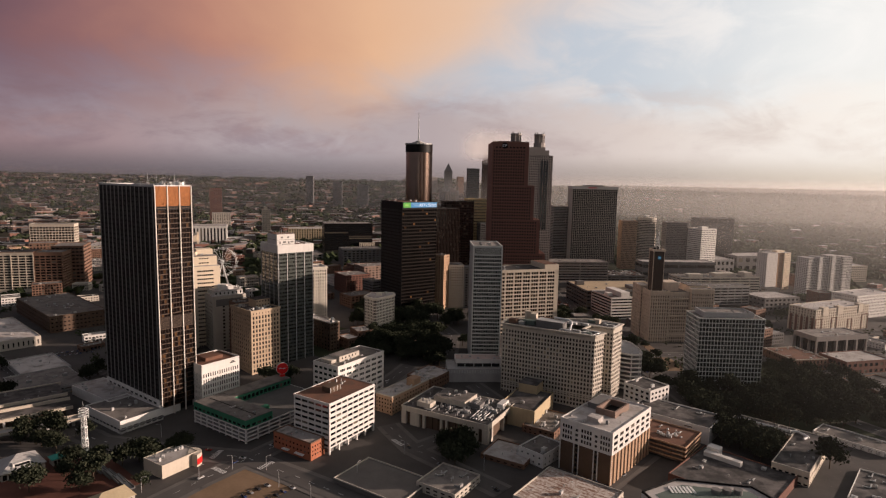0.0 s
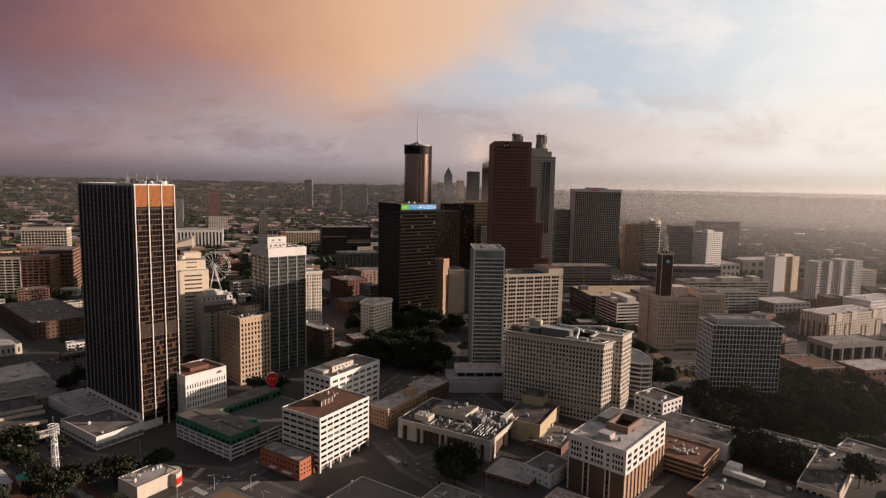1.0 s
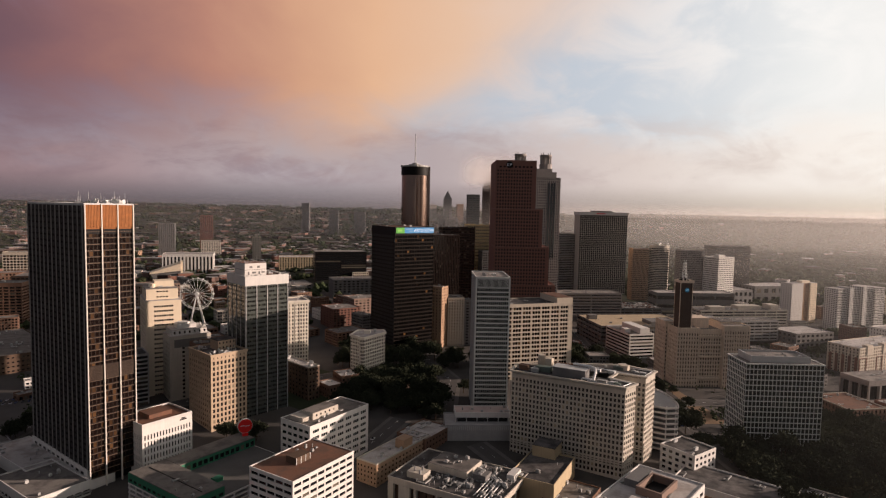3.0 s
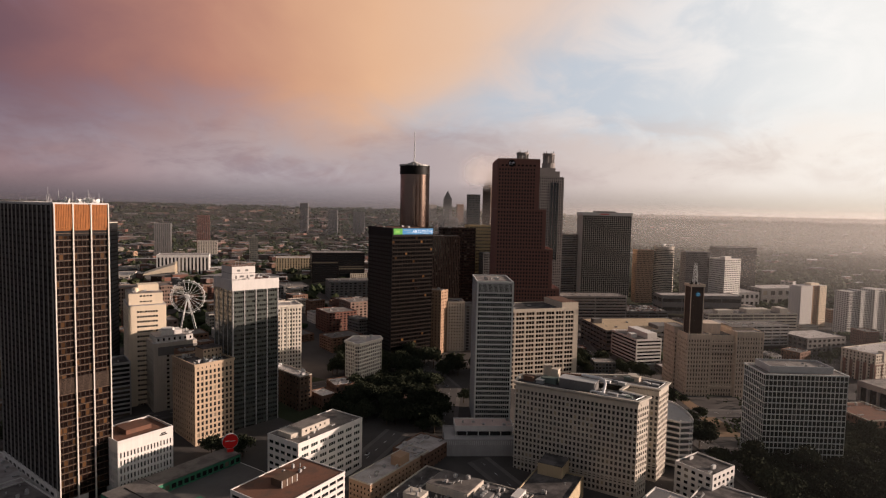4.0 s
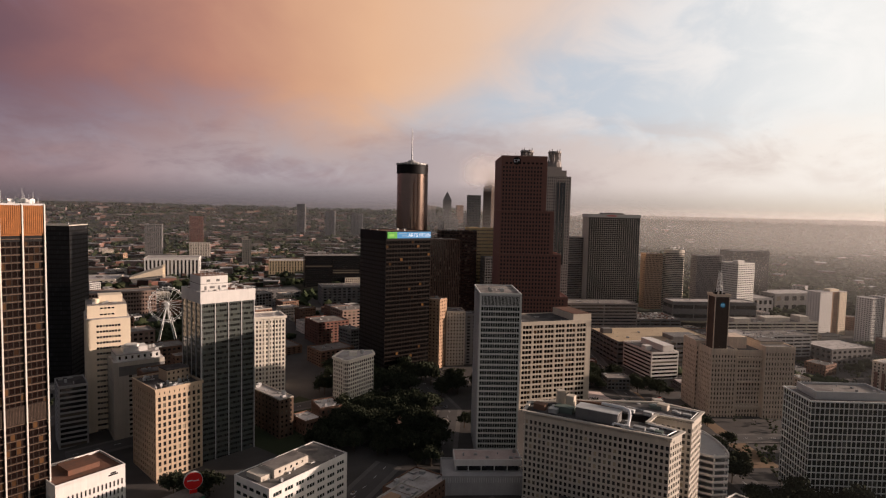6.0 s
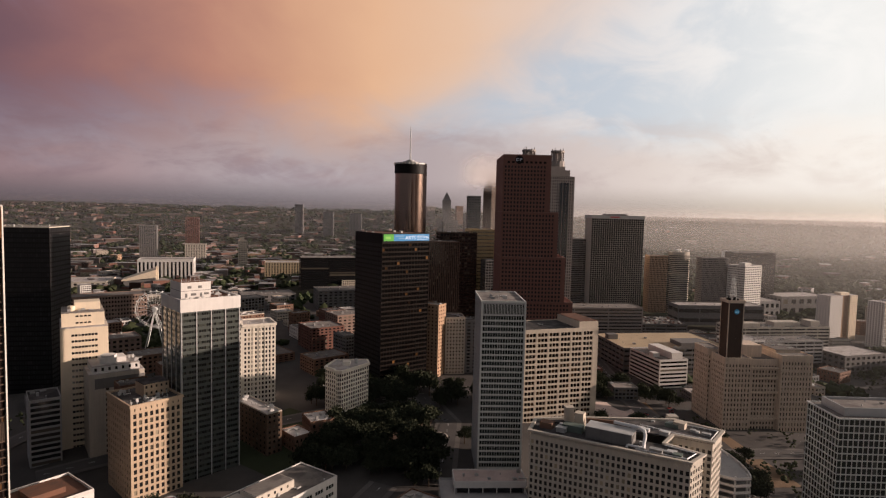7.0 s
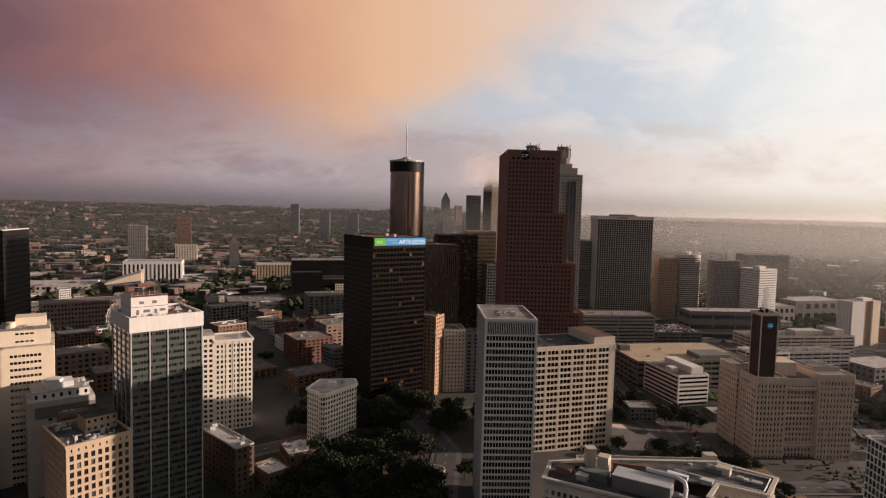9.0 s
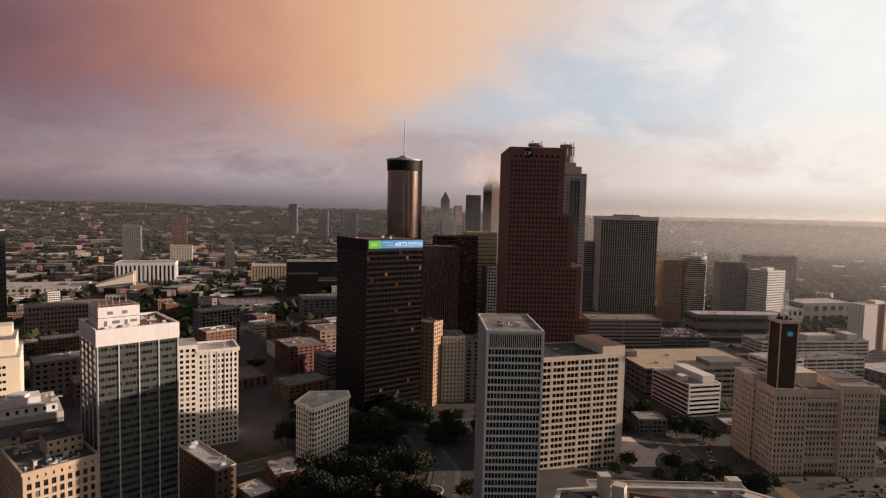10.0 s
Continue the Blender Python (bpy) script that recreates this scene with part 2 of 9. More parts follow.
M.update({
    "bay_panel": surface("bay_panel", (0.017, 0.010, 0.007), 0.6, 0.0, var=0.2, bump=0.05),
    "fin_grey": surface("fin_grey", (0.30, 0.285, 0.27), 0.7, var=0.12),
    "far_black": glazing("far_black", (0.008, 0.008, 0.009), (0.02, 0.02, 0.022), 0.3, 0.35, 0.3),
    "cream_white": surface("cream_white", (0.70, 0.60, 0.46), 0.75, streak=0.1, var=0.1),
    "bright_terracotta": surface("bright_terracotta", (0.72, 0.67, 0.58), 0.7, streak=0.08, var=0.1),
    "green_mullion": surface("green_mullion", (0.072, 0.082, 0.076), 0.15, 0.0, var=0.3, scale=0.05, bump=0.0, spec=1.0),
    "bronze_dark": surface("bronze_dark", (0.010, 0.0062, 0.0045), 0.6, 0.0, var=0.3, bump=0.05, spec=0.08),
    "pale_grid": surface("pale_grid", (0.60, 0.61, 0.58), 0.75, streak=0.08, var=0.1),
    "deco_stone": surface("deco_stone", (0.58, 0.48, 0.385), 0.85, streak=0.34, var=0.2),
    "brown_tile": surface("brown_tile", (0.055, 0.036, 0.028), 0.6, streak=0.2, var=0.25),
    "duct_white": surface("duct_white", (0.66, 0.66, 0.65), 0.45, 0.1, var=0.12),
    "green_grey": surface("green_grey", (0.12, 0.15, 0.13), 0.7, var=0.2),
    "sign_blue": glow("sign_blue", (0.05, 0.30, 0.62), 0.42),
    "sign_green": glow("sign_green", (0.13, 0.50, 0.06), 0.42),
    "sign_lime": glow("sign_lime", (0.35, 0.75, 0.12), 0.35),
    "sign_white": glow("sign_white", (0.85, 0.88, 0.9), 0.62),
    "sign_pale": glow("sign_pale", (0.30, 0.55, 0.75), 0.3),
    "emblem_blue": glow("emblem_blue", (0.02, 0.19, 0.33), 0.15),
    "yellow_wall": surface("yellow_wall", (0.42, 0.34, 0.22), 0.85, streak=0.15, var=0.15),
    "teal_roof": surface("teal_roof", (0.04, 0.27, 0.22), 0.6, var=0.2),
    "brown_panel": surface("brown_panel", (0.10, 0.065, 0.045), 0.7, var=0.2, streak=0.1),
    "window_white": surface("window_white", (0.6, 0.6, 0.58), 0.6, var=0.1),
    # base lowered: the shade lying on the plaza is put into the colour
    "brick_paving": surface("brick_paving", (0.105, 0.045, 0.032), 0.9, var=0.3, scale=0.2, grain=2.0),
    "grass": surface("grass", (0.036, 0.044, 0.022), 0.95, var=0.4, scale=0.05, grain=0.8),
    "tyre": surface("tyre", (0.02, 0.02, 0.02), 0.9, var=0.1),
})
CAR_PAINT = [surface("car_paint", c, 0.3, 0.1, var=0.05, bump=0) for c in ((0.6, 0.6, 0.6), (0.04, 0.04, 0.045), (0.25, 0.26, 0.28), (0.3, 0.02, 0.02), (0.03, 0.05, 0.14))]


def streaked_roof():
    m = bpy.data.materials.new("roof_streaked")
    m.use_nodes = True
    n = Nodes(m.node_tree)
    at = n.add("ShaderNodeTexCoord").outputs["Object"]
    a = n.noise(n.add("ShaderNodeMapping", {0: at, 3: (0.6, 0.08, 1)}).outputs[0], 1.0, 6, 0.7)
    b = n.noise(at, 0.5, 5, 0.7)
    f = n.ramp(n.math("ADD", n.math("MULTIPLY", a, 0.6), n.math("MULTIPLY", b, 0.4)), 0.42, 0.58)
    col = n.mix(f, (0.20, 0.11, 0.075), (0.55, 0.50, 0.45))
    p = n.add("ShaderNodeBsdfPrincipled", {"Base Color": col, "Roughness": 0.9})
    n.add("ShaderNodeOutputMaterial", {0: p.outputs[0]})
    return m


M.update({
    "roof_streaked": streaked_roof(),
    "roof_white": surface("roof_white", (0.66, 0.63, 0.60), 0.9, var=0.45, scale=0.25, grain=0.9, tint=(0.40, 0.36, 0.33)),
    "roof_pink": surface("roof_pink", (0.48, 0.38, 0.34), 0.9, var=0.3, scale=0.12, grain=0.8),
    "tan_pink": surface("tan_pink", (0.22, 0.155, 0.125), 0.8, var=0.15),
    "asphalt_deck": surface("asphalt_deck", (0.11, 0.105, 0.10), 0.9, var=0.3, scale=0.08, grain=0.8),
    "gilt_stone": surface("gilt_stone", (0.62, 0.47, 0.26), 0.6, var=0.15),
    "sign_pale_dull": surface("sign_pale_dull", (0.55, 0.57, 0.62), 0.5, var=0.05),
    "bronze_mirror": surface("bronze_mirror", (0.24, 0.17, 0.14), 0.16, 0.9, var=0.12, bump=0.0, per_island=0.1),
})
M.update({
    "roof_sand": surface("roof_sand", (0.42, 0.33, 0.22), 0.9, var=0.25, scale=0.06, grain=0.6),
    "road": surface("road", (0.088, 0.082, 0.078), 0.85, var=0.3, scale=0.06, grain=0.8),
    "pavement_pink": surface("pavement_pink", (0.16, 0.11, 0.09), 0.9, var=0.3, scale=0.1, grain=0.9),
    "far_ground": surface("far_ground", (0.030, 0.038, 0.024), 0.95, var=0.5, scale=0.006, grain=0.04, bump=0, tint=(0.06, 0.052, 0.04), spec=0.05),
    "far_wall": surface("far_wall", (0.10, 0.086, 0.078), 0.85, var=0.3, scale=0.01, grain=0.2, per_island=0.9, bump=0, tint=(0.13, 0.062, 0.046)),
    "far_roof": surface("far_roof", (0.30, 0.295, 0.29), 0.85, var=0.3, scale=0.01, grain=0.2, per_island=0.95, bump=0, tint=(0.10, 0.09, 0.086)),
})
# one pane in twenty is coloured orange-brown as a painted glint
M["black_glass"] = glazing("black_glass", (0.004, 0.0035, 0.0035), (0.16, 0.08, 0.03), 0.05, 0.10, 0.22)
M["orange_brick"] = surface("orange_brick", (0.34, 0.125, 0.07), 0.85, streak=0.1, var=0.22)
M["amber_brick"] = surface("amber_brick", (0.45, 0.345, 0.245), 0.85, streak=0.14, var=0.18)
M["bay_sill"] = surface("bay_sill", (0.14, 0.095, 0.066), 0.6, 0.0, var=0.3, scale=0.3, bump=0)
M["olive_glass"] = glazing("olive_glass", (0.010, 0.011, 0.010), (0.055, 0.06, 0.05), 0.4, 0.12, 0.5)

# ---- building blocks ----
def smooth(a, b, v):
    t = min(1.0, max(0.0, (v - a) / (b - a)))
    return t * t * (3 - 2 * t)


def ground_z(x, y):
    """Height of the land: a ridge in the middle of the town, lower to the south and east, hills far off."""
    ridge = smooth(-420, -220, x) * (1 - smooth(40, 230, x))
    z = -18.0 + 14.0 * smooth(420, 650, y) * ridge + 9.0 * smooth(650, 950, y) * ridge
    z -= 13.0 * smooth(260, 480, x) * smooth(450, 650, y)
    z += 10.0 * smooth(1200, 2000, y)
    r = math.hypot(x, y)
    z += 150.0 * smooth(2300, 4900, r) * smooth(-400, 1400, y)
    return z


class Shape:
    """Collects faces for one mesh."""

    def __init__(self):
        self.v, self.f = [], []

    def quad(self, a, b, c, d):
        i = len(self.v)
        self.v += [tuple(a), tuple(b), tuple(c), tuple(d)]
        self.f.append((i, i + 1, i + 2, i + 3))

    def box(self, x0, y0, z0, x1, y1, z1):
        i = len(self.v)
        self.v += [(x0, y0, z0), (x1, y0, z0), (x1, y1, z0), (x0, y1, z0), (x0, y0, z1), (x1, y0, z1), (x1, y1, z1), (x0, y1, z1)]
        for f in ((0, 3, 2, 1), (4, 5, 6, 7), (0, 1, 5, 4), (1, 2, 6, 5), (2, 3, 7, 6), (3, 0, 4, 7)):
            self.f.append(tuple(i + k for k in f))

    def ebox(self, m, x0, y0, z0, x1, y1, z1):
        k = len(self.v)
        self.box(x0, y0, z0, x1, y1, z1)
        self.v[k:] = [tuple(m @ Vector(p)) for p in self.v[k:]]

    def prism(self, pts, z0, z1, cap=True):
        i, n = len(self.v), len(pts)
        self.v += [(p[0], p[1], z0) for p in pts] + [(p[0], p[1], z1) for p in pts]
        for k in range(n):
            j = (k + 1) % n
            self.f.append((i + k, i + j, i + n + j, i + n + k))
        if cap:
            self.f.append(tuple(i + n + k for k in range(n)))
            self.f.append(tuple(i + k for k in reversed(range(n))))

    def tube(self, a, b, ra, rb, sides=8):
        a, b = Vector(a), Vector(b)
        q = (b - a).to_track_quat("Z", "Y")
        i = len(self.v)
        for c, r in ((a, ra), (b, rb)):
            for k in range(sides):
                t = 2 * math.pi * k / sides
                self.v.append(tuple(c + q @ Vector((r * math.cos(t), r * math.sin(t), 0))))
        for k in range(sides):
            j = (k + 1) % sides
            self.f.append((i + k, i + j, i + sides + j, i + sides + k))
        self.f.append(tuple(i + sides + k for k in range(sides)))
        self.f.append(tuple(i + k for k in reversed(range(sides))))

    def mesh(self, name, material):
        me = bpy.data.meshes.new(name)
        me.from_pydata(self.v, [], self.f)
        me.materials.append(material)
        return me


def part(name, shape, material, parent, label=""):
    ob = new(name, shape.mesh(name, material))
    ob.parent = parent
    return tagged(ob, label)


def thing(name, m, label, category, group="", kind=""):
    ob = new(name)
    ob.matrix_basis = m
    ob.empty_display_size = 2
    return tagged(ob, label, category, group, kind)


def roof_box(sh, w, d, z, rim=1.0, thick=0.5, x0=0.0, y0=0.0):
    """Roof slab with a parapet round it; the slab lies `rim` below the parapet's top at z."""
    sh.box(x0, y0, z - rim - 0.4, x0 + w, y0 + d, z - rim)


def parapet(sh, w, d, z, rim=1.0, thick=0.5, x0=0.0, y0=0.0):
    """One closed ring of low wall."""
    out = [(x0, y0), (x0 + w, y0), (x0 + w, y0 + d), (x0, y0 + d)]
    t = thick
    inn = [(x0 + t, y0 + t), (x0 + w - t, y0 + t), (x0 + w - t, y0 + d - t), (x0 + t, y0 + d - t)]
    ring(sh, out, inn, z - rim, z)


def ring(sh, out, inn, za, zb):
    i, n = len(sh.v), len(out)
    for pts, z in ((out, za), (out, zb), (inn, zb), (inn, za)):
        sh.v += [(p[0], p[1], z) for p in pts]
    for k in range(n):
        j = (k + 1) % n
        for lay in range(4):
            nxt = (lay + 1) % 4
            sh.f.append((i + lay * n + k, i + lay * n + j, i + nxt * n + j, i + nxt * n + k))


def inset(pts, t):
    """Corners of a convex outline (counter-clockwise) moved inwards by t."""
    res, n = [], len(pts)
    for k in range(n):
        a, b, c = (Vector(pts[(k + q) % n]) for q in (-1, 0, 1))
        e1, e2 = (b - a).normalized(), (c - b).normalized()
        n1, n2 = Vector((-e1.y, e1.x)), Vector((-e2.y, e2.x))
        m = (n1 + n2).normalized()
        res.append(tuple(b + m * (t / max(0.3, m.dot(n1)))))
    return res


SIDES = {"front": 0, "right": 90, "back": 180, "left": 270}


def side_frame(side, w, d, x0=0.0, y0=0.0):
    """Start, way along and outward normal of one side of a rectangle, with its length."""
    return {
        "front": (Vector((x0, y0, 0)), Vector((1, 0, 0)), Vector((0, -1, 0)), w),
        "right": (Vector((x0 + w, y0, 0)), Vector((0, 1, 0)), Vector((1, 0, 0)), d),
        "back": (Vector((x0 + w, y0 + d, 0)), Vector((-1, 0, 0)), Vector((0, 1, 0)), w),
        "left": (Vector((x0, y0 + d, 0)), Vector((0, -1, 0)), Vector((-1, 0, 0)), d),
    }[side]


def footprints():
    """Local outlines of everything that stands on the ground, for keeping new things clear of them."""
    res = []
    for o in bpy.data.objects:
        if o.parent is None and o.type == "EMPTY":
            pts = [c.matrix_basis @ Vector(q) for c in o.children for q in c.bound_box]
            if pts:
                res.append((o.matrix_basis.inverted(), min(p.x for p in pts), min(p.y for p in pts), max(p.x for p in pts), max(p.y for p in pts)))
    return res


def covered(prints, x, y, gap):
    for inv, x0, y0, x1, y1 in prints:
        p = inv @ Vector((x, y, 0))
        if x0 - gap < p.x < x1 + gap and y0 - gap < p.y < y1 + gap:
            return True
    return False


class Panes:
    """Window panes of one building: the first ones are parts of their own, the rest one joined part."""

    def __init__(self, parent, material, name="window_pane", most=300, rest=None):
        self.parent, self.material, self.name, self.most, self.rest = parent, material, name, most, rest
        self.places, self.meshes, self.extra = [], {}, Shape()

    def add(self, p, along, out, w, h):
        self.places.append((p, along, out, round(w, 2), round(h, 2)))

    def finish(self):
        for k, (p, along, out, w, h) in enumerate(self.places):
            m = Matrix((along, -out, Vector((0, 0, 1)))).transposed().to_4x4()
            m.translation = p
            if k < min(self.most, 60):
                if (w, h) not in self.meshes:
                    s = Shape()
                    s.box(-w / 2, 0.0, -h / 2, w / 2, 0.08, h / 2)
                    self.meshes[(w, h)] = s.mesh(self.name, self.material)
                ob = new(self.name, self.meshes[(w, h)])
                ob.parent, ob.matrix_basis = self.parent, m
            else:
                self.extra.ebox(m, -w / 2, 0.0, -h / 2, w / 2, 0.08, h / 2)
        if self.extra.v:
            tagged(part("more_panes", self.extra, self.rest or self.material, self.parent), kind="stuff")


def facade(sh, panes, side, w, d, z0, z1, nx, nz, fw=0.55, fh=0.55, deep=0.35, x0=0.0, y0=0.0, low=0.0, high=0.0, margin=0.0, skip=None, frame_of=None, up=0.5):
    """One wall with nx by nz real openings; low and high are blank strips, margin blank ends."""
    o, a, n, length = frame_of or side_frame(side, w, d, x0, y0)
    zb, zt = z0 + low, z1 - high

    def pt(u, z, back=0.0):
        q = o + a * u - n * back
        return (q.x, q.y, z)

    def flat(u0, u1, a0, a1):
        if u1 - u0 > 1e-4 and a1 - a0 > 1e-4:
            sh.quad(pt(u0, a0), pt(u1, a0), pt(u1, a1), pt(u0, a1))

    flat(0, length, z0, zb)
    flat(0, length, zt, z1)
    flat(0, margin, zb, zt)
    flat(length - margin, length, zb, zt)
    cw, ch = (length - 2 * margin) / nx, (zt - zb) / nz
    ww, wh = cw * fw, ch * fh
    for i in range(nx):
        for j in range(nz):
            u0, a0 = margin + i * cw, zb + j * ch
            u1, a1 = u0 + cw, a0 + ch
            if skip and skip(i, j):
                flat(u0, u1, a0, a1)
                continue
            p0, p1 = u0 + (cw - ww) / 2, u1 - (cw - ww) / 2
            b0 = a0 + (ch - wh) * up
            b1 = b0 + wh
            flat(u0, p0, a0, a1)
            flat(p1, u1, a0, a1)
            flat(p0, p1, a0, b0)
            flat(p0, p1, b1, a1)
            sh.quad(pt(p0, b0), pt(p0, b0, deep), pt(p0, b1, deep), pt(p0, b1))
            sh.quad(pt(p1, b0, deep), pt(p1, b0), pt(p1, b1), pt(p1, b1, deep))
            sh.quad(pt(p0, b0), pt(p1, b0), pt(p1, b0, deep), pt(p0, b0, deep))
            sh.quad(pt(p0, b1, deep), pt(p1, b1, deep), pt(p1, b1), pt(p0, b1))
            c = o + a * ((p0 + p1) / 2) - n * (deep - 0.02)
            panes.add(Vector((c.x, c.y, (b0 + b1) / 2)), a, n, ww, wh)


def blank(sh, side, w, d, z0, z1, x0=0.0, y0=0.0):
    o, a, n, length = side_frame(side, w, d, x0, y0)
    q = o + a * length
    sh.quad((o.x, o.y, z0), (q.x, q.y, z0), (q.x, q.y, z1), (o.x, o.y, z1))


RNG = random.Random(5)


def plant(parent_thing, w, d, z, count, x0=0.0, y0=0.0, seed=1, big=4.0, joined=False):
    """Roof plant as parts: air handlers, ducts and vents."""
    r = random.Random(seed)
    one = Shape()
    for k in range(count):
        s = one if joined else Shape()
        a, b, h = r.uniform(1.2, big), r.uniform(1.2, big * 0.8), r.uniform(0.8, 2.4)
        px, py = x0 + r.uniform(1.5, max(1.6, w - a - 1.5)), y0 + r.uniform(1.5, max(1.6, d - b - 1.5))
        kind = r.random()
        if kind < 0.45:
            s.box(px, py, z + 0.25, px + a, py + b, z + h)
            s.box(px + 0.1, py + 0.1, z - 0.02, px + a - 0.1, py + b - 0.1, z + 0.25)
            s.tube((px + a / 2, py + b / 2, z + h), (px + a / 2, py + b / 2, z + h + 0.3), min(a, b) * 0.35, min(a, b) * 0.35, 10)
            joined or part("air_handler", s, M["plant_metal"], parent_thing)
        elif kind < 0.7:
            s.box(px, py, z + 0.3, px + a * 2.2, py + 0.7, z + 0.9)
            s.box(px, py, z + 0.3, px + 0.7, py + b * 1.4, z + 0.9)
            for q in (0.2, a * 2.0):
                s.box(px + q, py + 0.2, z - 0.02, px + q + 0.15, py + 0.5, z + 0.3)
            joined or part("duct", s, M["plant_metal"], parent_thing)
        else:
            s.tube((px, py, z - 0.02), (px, py, z + h * 0.8), 0.3, 0.3, 8)
            s.tube((px, py, z + h * 0.8), (px, py, z + h * 0.8 + 0.3), 0.55, 0.2, 8)
            joined or part("vent", s, M["plant_metal"], parent_thing)
    if joined:
        tagged(part("roof_plant", one, M["plant_metal"], parent_thing), kind="stuff")


def simple_building(name, x, y, yaw, w, d, z1, label, category="building", wall="grey_concrete", roof="roof_gravel", glass="dark_glass", nx=6, ny=6, nz=4, fw=0.55, fh=0.5,
                    deep=0.3, z0=None, low=0.5, high=1.2, margin=0.6, rim=0.9, sides=("front", "left", "right", "back"), most=8, penthouse=None, units=0, seed=1, group="", up=0.5, coping=None, high_plant=4.0):
    """A block with openings on its sides, a roof slab behind a parapet and some plant. The given corner is its nearest one: w runs along yaw, d to the left of it."""
    z0 = min(ground_z(x, y), ground_z(x - d * math.sin(radians(yaw)), y + d * math.cos(radians(yaw)))) - 0.5 if z0 is None else z0
    b = thing(name, pose(x, y, 0, 0, 0, yaw), label, category, group)
    sh, panes = Shape(), Panes(b, M[glass], most=most)
    for s in ("left", "front", "right", "back"):
        if s in sides:
            n = nx if s in ("front", "back") else ny
            facade(sh, panes, s, w, d, z0, z1 - rim, n, nz, fw, fh, deep, low=low, high=max(0.05, high - rim), margin=margin, up=up)
        else:
            blank(sh, s, w, d, z0, z1 - rim)
    part("wall", sh, M[wall], b)
    pr = Shape()
    parapet(pr, w, d, z1, rim, 0.45)
    part("parapet", pr, M[coping or wall], b)
    rs = Shape()
    rs.box(0.5, 0.5, z1 - rim - 0.5, w - 0.5, d - 0.5, z1 - rim + 0.02)
    part("roof", rs, M[roof], b)
    panes.finish()
    for k, (px, py, pw, pd, ph) in enumerate(penthouse or ()):
        ps = Shape()
        ps.box(px, py, z1 - rim, px + pw, py + pd, z1 + ph)
        part("penthouse", ps, M[wall], b)
    if units:
        plant(b, w, d, z1 - rim + 0.02, units, seed=seed, big=high_plant, joined=y > 600 or group != "")
    return b

# ---- ground ----
def make_ground():
    sh = Shape()
    xs = [-5000, -4000, -3200, -2600, -2100, -1700, -1400, -1150] + list(range(-1000, 1001, 50)) + [1150, 1400, 1700, 2100, 2600, 3200, 4000, 5000]
    ys = [-600, -300, 0] + list(range(50, 1201, 50)) + [1350, 1500, 1700, 2000, 2400, 2800, 3200, 3600, 4000, 4400, 4900]
    n = len(xs)
    sh.v = [(x, y, ground_z(x, y)) for y in ys for x in xs]
    sh.f = [(j * n + i, j * n + i + 1, (j + 1) * n + i + 1, (j + 1) * n + i) for j in range(len(ys) - 1) for i in range(n - 1)]
    ob = new("ground", sh.mesh("ground", M["asphalt"]))
    ob.data.materials.append(M["far_ground"])
    for p in ob.data.polygons:
        p.use_smooth = True
        p.material_index = 1 if p.center.y > 1210 or abs(p.center.x) > 1010 else 0
    return tagged(ob, "dark asphalt and bare ground of a town on a low ridge", "ground", kind="structure")


make_ground()

# ---- the town, space by space ----
def T(name, *a, **k):
    return simple_building(name, *a, **k)


def place(name, x, y, yaw, label, category="building", group=""):
    return thing(name, pose(x, y, 0, 0, 0, yaw), label, category, group)


def box_part(name, parent, material, *boxes, label=""):
    s = Shape()
    for b in boxes:
        s.box(*b)
    return part(name, s, M[material], parent, label)


def roof_of(parent, w, d, z, material, x0=0.0, y0=0.0):
    return box_part("roof", parent, material, (x0, y0, z - 0.6, x0 + w, y0 + d, z))


def mast(parent, x, y, z, h, r=0.2, name="antenna", mat="pale_metal"):
    s = Shape()
    s.tube((x, y, z), (x, y, z + h), r, r * 0.4, 6)
    return part(name, s, M[mat], parent)


def dish(parent, x, y, z, r, turn):
    s = Shape()
    s.tube((x, y, z), (x, y, z + r * 1.1), 0.12, 0.12, 6)
    c = Vector((x, y, z + r * 1.2))
    way = Vector((math.cos(turn), math.sin(turn), 0.35)).normalized()
    q = way.to_track_quat("Z", "Y")
    rings = []
    for k in range(4):
        t = k / 3
        rings.append([tuple(c + q @ Vector((r * t * math.cos(a), r * t * math.sin(a), 0.35 * r * t * t))) for a in (2 * math.pi * i / 12 for i in range(12))])
    base = len(s.v)
    for rg in rings:
        s.v += rg
    for k in range(3):
        for i in range(12):
            j = (i + 1) % 12
            s.f.append((base + k * 12 + i, base + k * 12 + j, base + (k + 1) * 12 + j, base + (k + 1) * 12 + i))
    return part("satellite_dish", s, M["paint_white"], parent)


